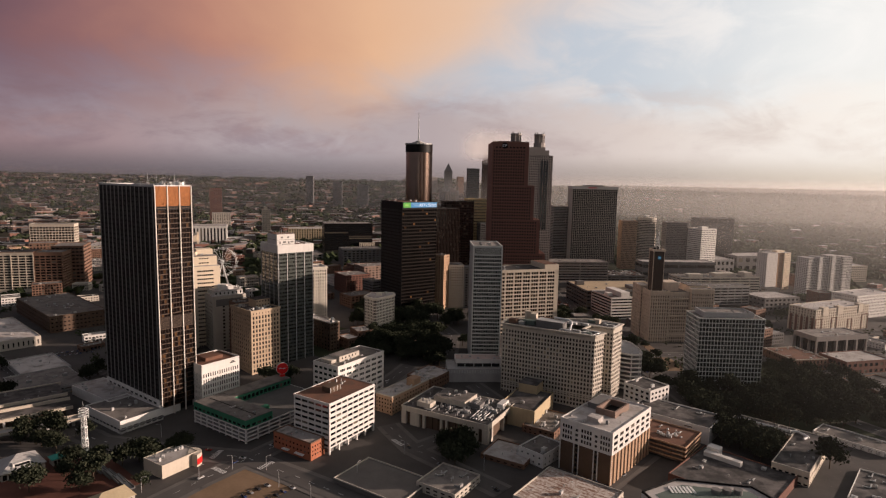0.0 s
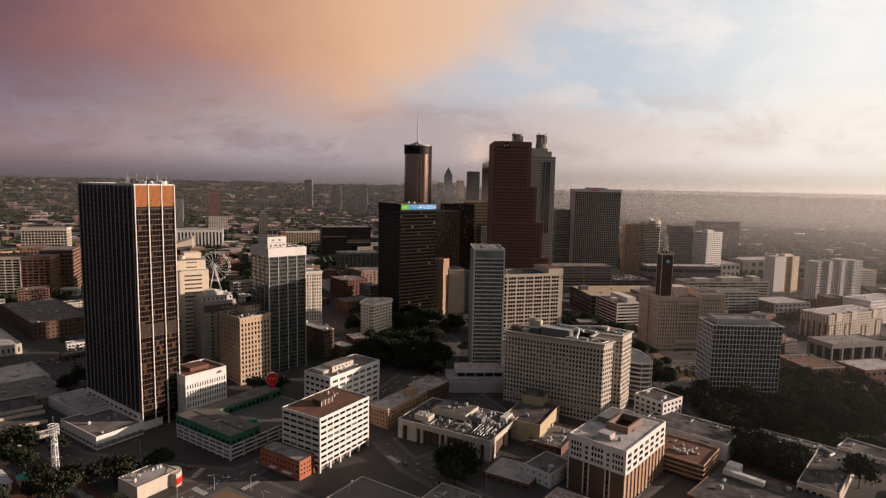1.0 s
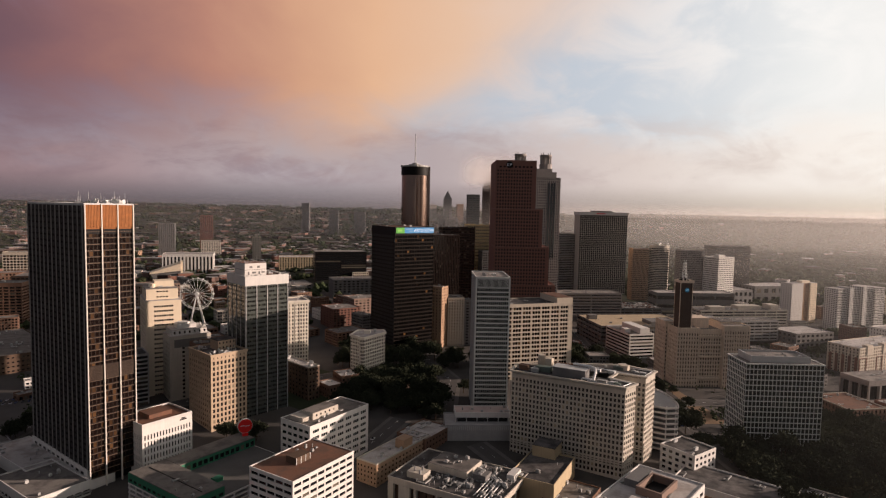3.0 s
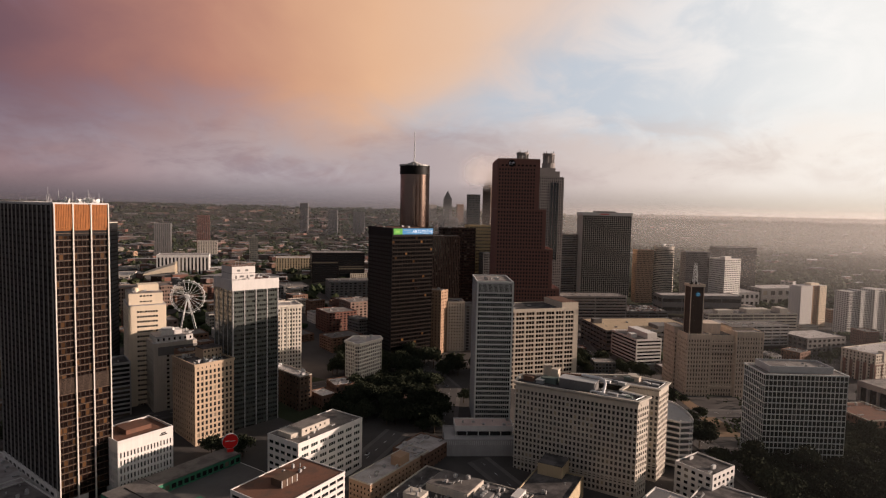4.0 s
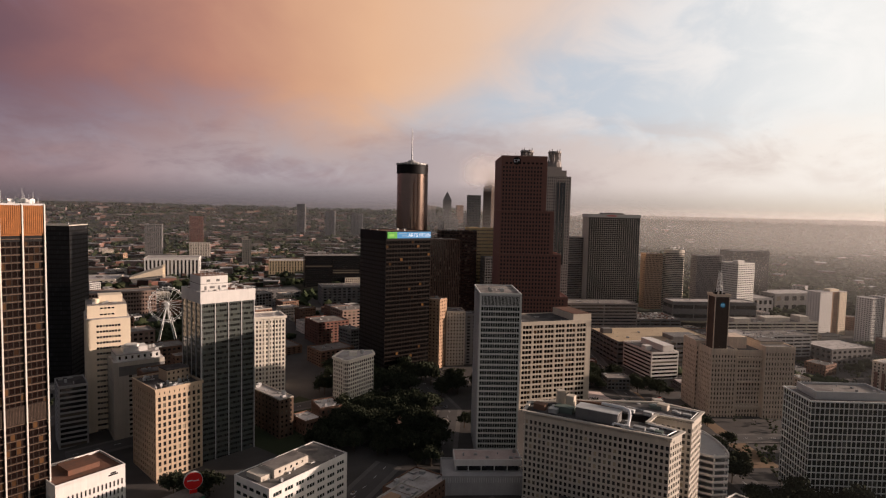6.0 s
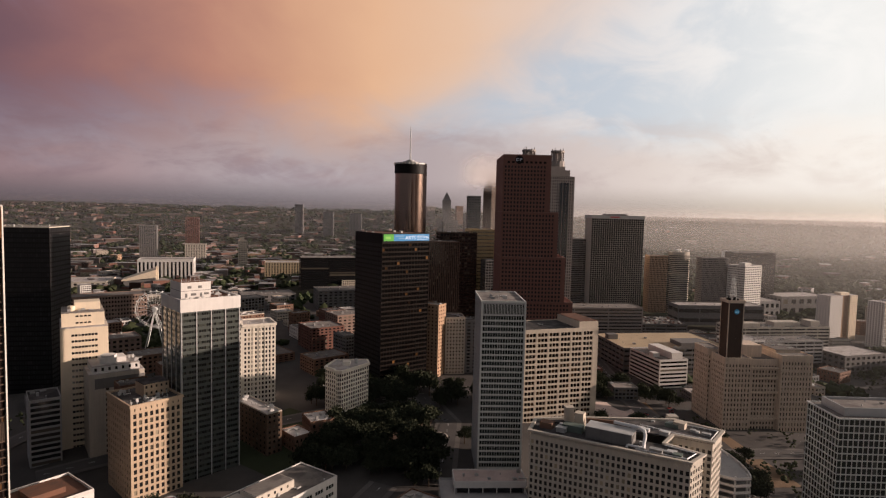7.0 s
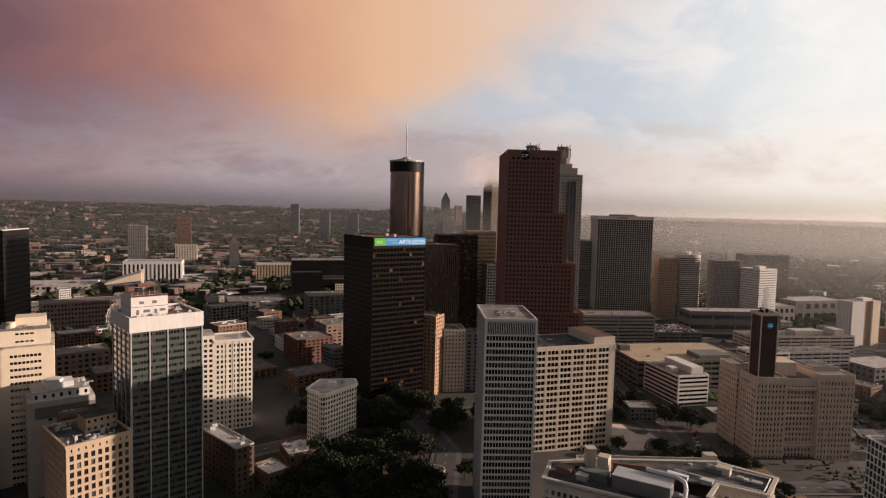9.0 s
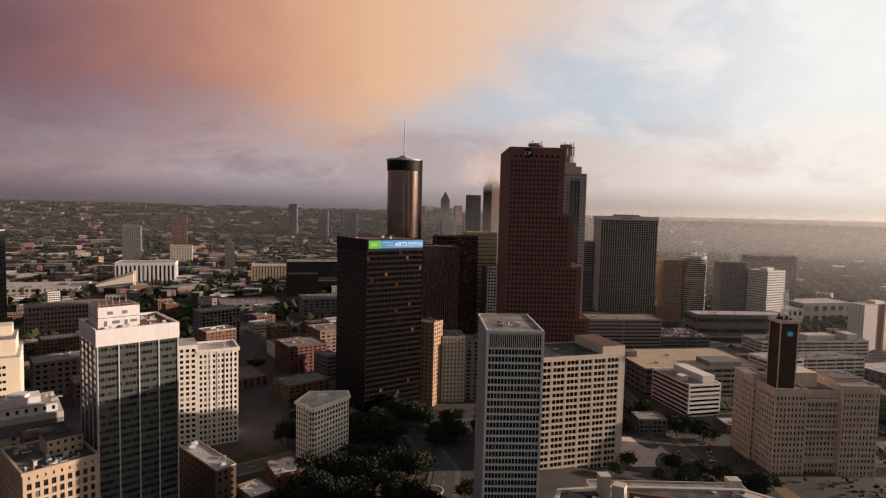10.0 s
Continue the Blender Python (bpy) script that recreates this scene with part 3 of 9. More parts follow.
def dark_tower():
    """Tall slab: dark long side with pale fins, bays of glass between white columns on the short side."""
    b = place("office_tower", -217.6, 445.6, 53, "very tall dark office slab with white vertical columns and top painted sunrise orange", "tower")
    w, d, z0, z1 = 30.0, 90.0, -18.5, 163.0
    sh, panes = Shape(), Panes(b, M["brown_glass"], most=300)
    facade(sh, panes, "front", w, d, -10, 146, 12, 40, 0.84, 0.74, 0.25, margin=0.3)
    for j in range(41):
        box_part("sill", b, "bay_sill", (0.9, -0.14, -10.16 + j * 3.9, w - 0.9, 0.03, -9.92 + j * 3.9))
    box_part("louvre_floor", b, "bay_panel", (0.9, -0.2, 52.6, w - 0.9, 0.03, 62.0), label="plain bronze louvres of a plant floor")
    for k in range(44):
        box_part("louvre", b, "bay_sill", (1.2 + k * 0.64, -0.26, 53.0, 1.3 + k * 0.64, -0.19, 61.6))
    panes.finish()
    part("wall", sh, M["bay_panel"], b, "bronze spandrels between dark brown windows")
    s2, p2 = Shape(), Panes(b, M["far_black"], "long_side_pane", most=0)
    facade(s2, p2, "left", w, d, -4, z1 - 1, 26, 42, 0.86, 0.72, 0.12)
    blank(s2, "right", w, d, -10, z1 - 1)
    blank(s2, "back", w, d, -10, z1 - 1)
    p2.finish()
    part("long_wall", s2, M["black_metal"], b, "black glazed long side")
    box_part("plinth", b, "white_concrete", (-0.8, 1.0, z0, 16, d + 1, -4.0), label="pale concrete base")
    for k in range(11):
        box_part("slot_window", b, "dark_glass", (-0.9, 6 + k * 7.6, -8.2, -0.75, 10 + k * 7.6, -6.6))
    box_part("soffit", b, "black_metal", (0.2, 0.2, -10.6, w - 0.2, 20, -10))
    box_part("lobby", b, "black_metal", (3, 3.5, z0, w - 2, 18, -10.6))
    for k in range(4):
        u = 0.5 + k * (w - 1.0) / 3
        box_part("column", b, "white_fin", (u - 0.3, -1.0, z0, u + 0.3, 0.05, z1))
    for k in range(14):
        v = 1.4 + k * (d - 2) / 13
        box_part("fin", b, "fin_grey", (-0.7, v - 0.16, -4, 0.03, v + 0.16, z1 - 0.5))
    lv = Shape()
    for k in range(3):
        u0, u1 = 1.0 + k * (w - 1.0) / 3, 1.0 + (k + 1) * (w - 1.0) / 3 - 1.0
        n = 10
        for i in range(n):
            a = u0 + (u1 - u0) * i / n
            lv.box(a + 0.08, -0.55, 148.5, a + (u1 - u0) / n - 0.08, 0.1, z1 - 0.4)
    part("louvre_screen", lv, M["sunrise_louvre"], b, "metal louvres round the plant floors, painted with the sunrise they reflect")
    box_part("louvre_backing", b, "sunrise_louvre", (0.02, -0.02, 147.6, w - 0.02, 0.6, z1 - 0.3))
    box_part("dark_floor", b, "black_metal", (0.02, -0.03, 144.6, w - 0.02, 0.5, 147.6))
    pr = Shape()
    parapet(pr, w, d, z1 + 0.6, 1.6, 0.5)
    part("parapet", pr, M["pale_metal"], b)
    roof_of(b, w - 1, d - 1, z1 - 0.9, "roof_gravel", 0.5, 0.5)
    r = random.Random(3)
    for k in range(14):
        dish(b, r.uniform(1.5, 27), r.uniform(0.8, 9), z1 - 0.8, r.uniform(1.0, 2.2), r.uniform(0, 6.28))
    for k in range(22):
        mast(b, r.uniform(1, 29), r.uniform(1, 16) if k < 15 else r.uniform(16, 80), z1 - 0.9, r.uniform(4, 10) if k < 15 else 3.5, 0.16)
    plant(b, w - 2, 30, z1 - 0.9, 8, 1, 1, 8, 3)
    for k in range(6):
        dish(b, r.uniform(1, 4), r.uniform(12, 86), z1 - 0.8, 0.6, r.uniform(3, 5))


def podium():
    b = place("podium_building", -233.1, 414.5, 56, "low white flat-roofed hall at the foot of the dark tower")
    w, d, z1 = 33, 52, -8.0
    sh, panes = Shape(), Panes(b, M["dark_glass"])
    facade(sh, panes, "front", w, d, -19, z1 - 1, 7, 1, 0.8, 0.45, 0.4, low=1, high=3)
    facade(sh, panes, "left", w, d, -19, z1 - 1, 10, 1, 0.8, 0.3, 0.4, low=1, high=3)
    blank(sh, "right", w, d, -19, z1 - 1), blank(sh, "back", w, d, -19, z1 - 1)
    part("wall", sh, M["white_concrete"], b)
    panes.finish()
    pr = Shape()
    parapet(pr, w, d, z1, 1.0, 0.6)
    part("parapet", pr, M["white_concrete"], b)
    roof_of(b, w - 1.2, d - 1.2, z1 - 0.9, "roof_gravel", 0.6, 0.6)
    box_part("awning", b, "dark_concrete", (-1.5, -2.2, -14.6, w, 0.02, -14.2))
    plant(b, w, d, z1 - 0.9, 7, seed=4, big=2)
    c = place("podium_building", -262, 452, 56, "pale flat-roofed annexe with blue-grey roof membrane")
    box_part("wall", c, "white_concrete", (0, 0.3, -19, 26, 62, -8.8))
    pr = Shape()
    parapet(pr, 26, 61.7, -8.0, 0.8, 0.5, 0, 0.3)
    part("parapet", pr, M["white_concrete"], c)
    roof_of(c, 25, 60.6, -8.5, "roof_pale", 0.5, 0.8)
    plant(c, 25, 60, -8.5, 9, seed=14, big=2)


def white_stepped_block():
    b = place("office_block", -257, 597, 33, "cream-white stepped office block with strips of dark windows")
    w, d, z1 = 29.0, 42.0, 78.0
    sh, panes = Shape(), Panes(b, M["dark_glass"], most=220)
    facade(sh, panes, "front", w, d, -12, z1, 8, 20, 0.82, 0.40, 0.4, margin=6.5, low=4, high=3)
    facade(sh, panes, "left", w, d, -12, z1, 12, 20, 0.82, 0.45, 0.4, margin=1.5, low=4, high=3)
    facade(sh, panes, "right", w, d, -12, z1, 10, 20, 0.6, 0.4, 0.4, margin=2, low=4, high=3)
    blank(sh, "back", w, d, -12, z1)
    part("wall", sh, M["cream_white"], b)
    panes.finish()
    roof_of(b, w, d, z1 + 0.6, "roof_pale")
    up = Shape()
    p3 = Panes(b, M["dark_glass"])
    facade(up, p3, "front", 26, 30, z1 + 0.6, z1 + 10, 4, 2, 0.75, 0.25, 0.5, 1.0, 4.0, margin=8)
    for s in ("left", "right", "back"):
        blank(up, s, 26, 30, z1 + 0.6, z1 + 10, 1.0, 4.0)
    part("upper_wall", up, M["cream_white"], b)
    p3.finish()
    roof_of(b, 26, 30, z1 + 10.4, "roof_gravel", 1.0, 4.0)
    box_part("penthouse", b, "cream_white", (9, 14, z1 + 10.4, 25, 28, z1 + 16))
    ps = Shape()
    ps.tube((7, 12, z1 + 10.4), (7, 12, z1 + 14), 2.2, 2.2, 14)
    part("water_tank", ps, M["cream_white"], b)
    plant(b, 22, 14, z1 + 10.4, 8, 2, 6, 7, 2.5)


def grey_setback_block():
    b = place("office_block", -230, 584, 38, "pale stone office block with white set-back top floors")
    w, d, z1 = 34.0, 30.0, 50.0
    sh, panes = Shape(), Panes(b, M["dark_glass"], most=150)
    facade(sh, panes, "front", w, d, -12, z1, 5, 14, 0.34, 0.5, 0.3, margin=2, low=3, high=9, skip=lambda i, j: i in (0, 3))
    facade(sh, panes, "left", w, d, -12, z1, 6, 14, 0.5, 0.5, 0.3, margin=2, low=3, high=5)
    for s in ("right", "back"):
        blank(sh, s, w, d, -12, z1)
    part("wall", sh, M["limestone"], b)
    panes.finish()
    # flat dark band, painting the shadow of a recess onto the wall
    box_part("recessed_band", b, "dark_concrete", (3.5, -0.05, z1 - 10, w - 0.2, 0.3, z1 - 3))
    roof_of(b, w - 0.4, d - 0.4, z1 + 0.3, "roof_pale", 0.2, 0.2)
    s2, p2 = Shape(), Panes(b, M["dark_glass"])
    facade(s2, p2, "front", w - 5, d - 6, z1 + 0.3, z1 + 4.5, 7, 1, 0.35, 0.55, 0.3, 2.5, 3)
    facade(s2, p2, "left", w - 5, d - 6, z1 + 0.3, z1 + 4.5, 6, 1, 0.35, 0.55, 0.3, 2.5, 3)
    blank(s2, "right", w - 5, d - 6, z1 + 0.3, z1 + 4.5, 2.5, 3), blank(s2, "back", w - 5, d - 6, z1 + 0.3, z1 + 4.5, 2.5, 3)
    part("upper_wall", s2, M["white_concrete"], b)
    p2.finish()
    roof_of(b, w - 5, d - 6, z1 + 5, "roof_pale", 2.5, 3)
    box_part("penthouse", b, "white_concrete", (8, 8, z1 + 5, 24, 20, z1 + 8.5))
    s3 = Shape()
    s3.tube((14, 13, z1 + 8.5), (14, 13, z1 + 10), 5, 5, 20)
    part("drum", s3, M["white_concrete"], b)
    plant(b, 10, 16, z1 + 5, 6, 24, 4, 5, 2)
    # the lower brick block between it and the glass tower
    T("office_block", -203, 573, 42, 20, 16, 47, "low dark brick block squeezed between two taller ones", wall="brown_brick", roof="roof_dark", nx=4, ny=4, nz=10, fw=0.4, fh=0.4, units=3)
    # the ribbed dark block beside the white one
    T("office_block", -262, 572, 38, 18, 26, 36, "dark office block with pale horizontal bands", wall="grey_concrete", nx=1, ny=1, nz=12, fw=0.96, fh=0.62, units=4, roof="roof_dark")


def tan_brick_block():
    b = place("office_block", -174, 530.5, 48, "tan brick office block with rows of sash windows and flat roof")
    w, d, z0, z1 = 30.0, 37.0, -14.0, 49.0
    sh, panes = Shape(), Panes(b, M["old_glass"], most=280)
    facade(sh, panes, "front", w, d, z0, z1 - 5, 9, 13, 0.58, 0.68, 0.45, margin=0.8, low=4)
    facade(sh, panes, "front", w, d, z1 - 5, z1 - 1.5, 9, 1, 0.22, 0.45, 0.3, margin=0.8)
    facade(sh, panes, "left", w, d, z0, z1 - 1.5, 10, 14, 0.42, 0.56, 0.4, margin=0.8, low=4, high=2)
    blank(sh, "right", w, d, z0, z1 - 1.5), blank(sh, "back", w, d, z0, z1 - 1.5)
    part("wall", sh, M["amber_brick"], b)
    panes.finish()
    co = Shape()
    ring(co, [(-0.6, -0.6), (w + 0.6, -0.6), (w + 0.6, d + 0.6), (-0.6, d + 0.6)], [(0.5, 0.5), (w - 0.5, 0.5), (w - 0.5, d - 0.5), (0.5, d - 0.5)], z1 - 1.5, z1)
    part("cornice", co, M["amber_brick"], b)
    roof_of(b, w - 1, d - 1, z1 - 1.1, "roof_dark", 0.5, 0.5)
    s2, p2 = Shape(), Panes(b, M["old_glass"])
    facade(s2, p2, "front", 15, 13, z1 - 1.1, z1 + 6.5, 5, 2, 0.4, 0.42, 0.3, 13, 14)
    for s in ("left", "right", "back"):
        blank(s2, s, 15, 13, z1 - 1.1, z1 + 6.5, 13, 14)
    part("penthouse", s2, M["amber_brick"], b)
    p2.finish()
    roof_of(b, 15, 13, z1 + 7, "roof_dark", 13, 14)
    plant(b, w, 14, z1 - 1.1, 14, seed=6, big=2.4)
    plant(b, w, d, z1 - 1.1, 22, seed=66, big=2.0, joined=True)


def green_glass_tower():
    b = place("office_tower", -156, 556.5, 42, "green glass office tower with white top band and white penthouse", "tower")
    w, d, z0, z1 = 37.0, 36.0, -10.0, 107.0
    for side, most in (("front", 300), ("left", 0)):
        sh, panes = Shape(), Panes(b, M["olive_glass"], most=most, rest=M["olive_glass"])
        facade(sh, panes, side, w, d, z0, z1 - 8, 24, 30, 0.86, 0.44, 0.14)
        part("curtain_wall" if side == "front" else "curtain_wall_side", sh, M["green_mullion"], b, "dull olive glass spandrels")
        panes.finish()
    sh = Shape()
    blank(sh, "right", w, d, z0, z1 - 8), blank(sh, "back", w, d, z0, z1 - 8)
    part("plain_wall", sh, M["green_mullion"], b)
    for k in range(5):
        u = 0.25 + k * (w - 0.5) / 4
        box_part("mullion", b, "pale_metal", (u - 0.28, -0.45, z0, u + 0.28, 0.03, z1 - 8))
    for k in range(5):
        v = 0.4 + k * (d - 0.8) / 4
        box_part("mullion", b, "pale_metal", (-0.4, v - 0.2, z0, 0.03, v + 0.2, z1 - 8))
    sh = Shape()
    ring(sh, [(-0.5, -0.5), (w + 0.5, -0.5), (w + 0.5, d + 0.5), (-0.5, d + 0.5)], [(0.4, 0.4), (w - 0.4, 0.4), (w - 0.4, d - 0.4), (0.4, d - 0.4)], z1 - 8, z1)
    part("top_band", sh, M["white_concrete"], b, "smooth white band round the roof")
    roof_of(b, w - 0.8, d - 0.8, z1 - 1.2, "roof_rust", 0.4, 0.4)
    house = box_part("penthouse", b, "white_concrete", (2.0, 6, z1 - 1.2, 20.5, 26, z1 + 9.6))
    box_part("penthouse_joint", house, "dark_concrete", (1.95, 5.95, z1 + 4.2, 20.55, 26.05, z1 + 4.5))
    box_part("penthouse_roof", house, "roof_rust", (2.4, 6.4, z1 + 9.6, 20.1, 25.6, z1 + 9.75))
    for k, (u, z, ww, hh) in enumerate(((4.5, 0.2, 1.4, 2.6), (8.0, 1.2, 3.4, 1.5), (13.6, 0.2, 1.4, 2.6), (16.2, 1.4, 3.0, 1.3), (6.0, 5.8, 2.4, 1.6), (12.5, 5.8, 2.4, 1.6))):
        box_part("penthouse_louvre", house, "dark_concrete", (u, 5.92, z1 + z, u + ww, 6.03, z1 + z + hh))
    rail = Shape()
    for k in range(9):
        rail.box(2.1 + k * 2.25, 6.1, z1 + 9.6, 2.2 + k * 2.25, 6.2, z1 + 10.7)
    rail.box(2.1, 6.1, z1 + 10.6, 20.4, 6.2, z1 + 10.7)
    part("roof_rail", rail, M["pale_metal"], house)
    plant(b, 34, 5, z1 - 1.2, 12, 1, 0.6, 77, 1.6, joined=True)
    plant(b, 14, 18, z1 - 1.2, 9, 22, 10, 3, 2.6)
    for k in range(5):
        mast(b, 3 + k * 3.5, 8 + k * 2.2, z1 + 9.7, 2.5 + k % 3)


def white_ornate_block():
    b = place("office_block", -161.5, 686, 28, "bright white early skyscraper with paired sash windows")
    w, d, z0, z1 = 27.0, 26.0, -8.0, 66.0
    sh, panes = Shape(), Panes(b, M["old_glass"], most=260)
    facade(sh, panes, "front", w, d, z0, z1 - 2, 9, 17, 0.56, 0.6, 0.45, margin=0.5, low=5, high=1)
    facade(sh, panes, "left", w, d, z0, z1 - 2, 8, 17, 0.56, 0.6, 0.45, margin=0.5, low=5, high=1)
    blank(sh, "right", w, d, z0, z1 - 2), blank(sh, "back", w, d, z0, z1 - 2)
    part("wall", sh, M["bright_terracotta"], b)
    panes.finish()
    co = Shape()
    ring(co, [(-0.9, -0.9), (w + 0.9, -0.9), (w + 0.9, d + 0.9), (-0.9, d + 0.9)], [(0.5, 0.5), (w - 0.5, 0.5), (w - 0.5, d - 0.5), (0.5, d - 0.5)], z1 - 2, z1)
    part("cornice", co, M["bright_terracotta"], b)
    roof_of(b, w - 1, d - 1, z1 - 1, "roof_pale", 0.5, 0.5)
    for k in range(4):
        u = 8 + k * 5
        box_part("pilaster", b, "bright_terracotta", (u - 0.3, -0.35, z0, u + 0.3, 0.02, z1 - 2))
    plant(b, w, d, z1 - 1, 5, seed=9, big=2)
    c = place("office_block", -176.2, 678, 28, "narrow white stair tower beside an early skyscraper")
    sh, panes = Shape(), Panes(c, M["old_glass"])
    facade(sh, panes, "front", 16.5, 22, -8, 70, 4, 19, 0.6, 0.58, 0.4, margin=0.8, low=4, high=2)
    for s in ("left", "back", "right"):
        blank(sh, s, 16.5, 22, -8, 70)
    part("wall", sh, M["bright_terracotta"], c)
    panes.finish()
    roof_of(c, 16.5, 22, 70.5, "roof_pale")


def flatiron():
    """Wedge-shaped old office block with a rounded prow towards the south."""
    b = place("flatiron_building", 0, 0, 0, "cream wedge-shaped early skyscraper with rounded corner and bay windows")
    z0, z1 = -5.0, 37.5
    # outline, counter-clockwise from the prow
    tip, right, back_r, back_l, left = (-73.5, 655.5), (-55.5, 682.5), (-58.5, 693.0), (-84, 690), (-88.5, 668.0)
    curve = []
    for k in range(7):
        t = k / 6
        p0, p1, p2 = Vector(left).lerp(Vector(tip), 0.62), Vector((-79.5, 655.0)), Vector(tip)
        curve.append(tuple((1 - t) ** 2 * p0 + 2 * t * (1 - t) * p1 + t * t * p2))
    out = curve + [right, back_r, back_l, left]
    sh, panes = Shape(), Panes(b, M["old_glass"], most=300)
    n = len(out)
    for k in range(n):
        a, c = Vector(out[k]), Vector(out[(k + 1) % n])
        e = c - a
        ln = e.length
        e.normalize()
        fr = (Vector((a.x, a.y, 0)), Vector((e.x, e.y, 0)), Vector((e.y, -e.x, 0)), ln)
        nx = max(1, round(ln / 2.6)) if k < 7 or k >= n - 1 else 1
        facade(sh, panes, None, 0, 0, z0, z1 - 1.8, nx, 11, 0.58 if ln > 2.5 else 0.66, 0.64, 0.4, low=2.0, high=0.6, frame_of=fr, skip=(lambda i, j: True) if k in (7, 8) else None)
    part("wall", sh, M["bright_terracotta"], b)
    panes.finish()
    for z, grow, name in ((z1 - 1.8, 1.1, "cornice"), (z0 + 5.6, 0.35, "belt_course"), (z1 - 6.0, 0.35, "belt_course")):
        co = Shape()
        ring(co, inset(out, -grow), inset(out, 0.5), z, z + (1.8 if name == "cornice" else 0.45))
        part(name, co, M["bright_terracotta"], b)
    rf = Shape()
    rf.prism(inset(out, 0.4), z1 - 1.4, z1 - 0.8)
    part("roof", rf, M["roof_pale"], b)
    s = Shape()
    s.box(-76, 674, z1 - 0.8, -70, 680, z1 + 2.2)
    part("penthouse", s, M["bright_terracotta"], b)
    s = Shape()
    s.tube((-66, 683, z1 - 0.8), (-66, 683, z1 + 2.6), 1.6, 1.6, 10)
    part("water_tank", s, M["plant_metal"], b)


def black_tower():
    b = place("office_tower", -51.5, 738, 36, "black steel and bronze glass office tower with lit sign board", "tower")
    w, d, z0, z1 = 52.0, 52.0, -6.0, 143.0
    sh, panes = Shape(), Panes(b, M["black_glass"], most=300)
    facade(sh, panes, "front", w, d, z0, z1 - 9, 16, 33, 0.9, 0.62, 0.3)
    part("wall", sh, M["bronze_dark"], b, "dark bronze bands")
    panes.finish()
    s2, p2 = Shape(), Panes(b, M["far_black"], most=0)
    facade(s2, p2, "left", w, d, z0, z1 - 9, 16, 33, 0.9, 0.66, 0.15)
    blank(s2, "right", w, d, z0, z1 - 9), blank(s2, "back", w, d, z0, z1 - 9)
    part("side_wall", s2, M["black_metal"], b)
    p2.finish()
    box_part("crown", b, "black_metal", (-0.2, -0.2, z1 - 9, w + 0.2, d + 0.2, z1 - 0.8))
    pr = Shape()
    parapet(pr, w + 0.4, d + 0.4, z1, 0.8, 0.5, -0.2, -0.2)
    part("parapet", pr, M["black_metal"], b)
    roof_of(b, w - 1, d - 1, z1 - 0.5, "roof_rust", 0.5, 0.5)
    for k in range(17):
        u = k * w / 16
        box_part("fin", b, "black_metal", (u - 0.09, -0.12, z0, u + 0.09, 0.02, z1 - 9))
    plant(b, w, d, z1 - 0.5, 5, seed=2, big=3)
    # illuminated sign board
    g = thing("sign_board", pose(-51.5, 738, 0, 0, 0, 36), "lit blue and green sign board with white lettering", "sign")
    board = box_part("board", g, "sign_blue", (2, -0.75, z1 - 7.2, w - 0.3, -0.22, z1 - 1.0), label="glowing blue panel")
    green = box_part("green_panel", g, "sign_green", (1.0, -0.82, z1 - 7.2, 12, -0.72, z1 - 1.0), label="glowing green panel")
    for text, u, z, size in (("ARTS", 24.5, z1 - 5.9, 5.0), ("FESTIVAL", 37.2, z1 - 5.0, 3.6)):
        cu = bpy.data.curves.new("lettering", "FONT")
        cu.body, cu.size, cu.extrude = text, size, 0.05
        t = new("lettering_curve", cu)
        bpy.context.view_layer.update()
        me = bpy.data.meshes.new_from_object(t.evaluated_get(bpy.context.evaluated_depsgraph_get()))
        bpy.data.objects.remove(t)
        me.materials.clear()
        me.materials.append(M["sign_white"])
        ob = new("lettering", me)
        ob.parent, ob.matrix_basis = board, pose(u, -0.84, z, 90, 0, 0)
    box_part("underline_bar", board, "sign_white", (37.2, -0.9, z1 - 6.1, 50.6, -0.82, z1 - 5.8))
    bars = Shape()
    for k, (a, c) in enumerate(((13.5, 23), (17.5, 23.5))):
        bars.box(a, -0.84, z1 - 3.2 - k * 2.2, c, -0.76, z1 - 2.2 - k * 2.2)
    part("small_print_bar", bars, M["sign_pale"], board)
    box_part("emblem_bar", green, "sign_lime", (3, -0.9, z1 - 5.4, 8.5, -0.83, z1 - 3.0))


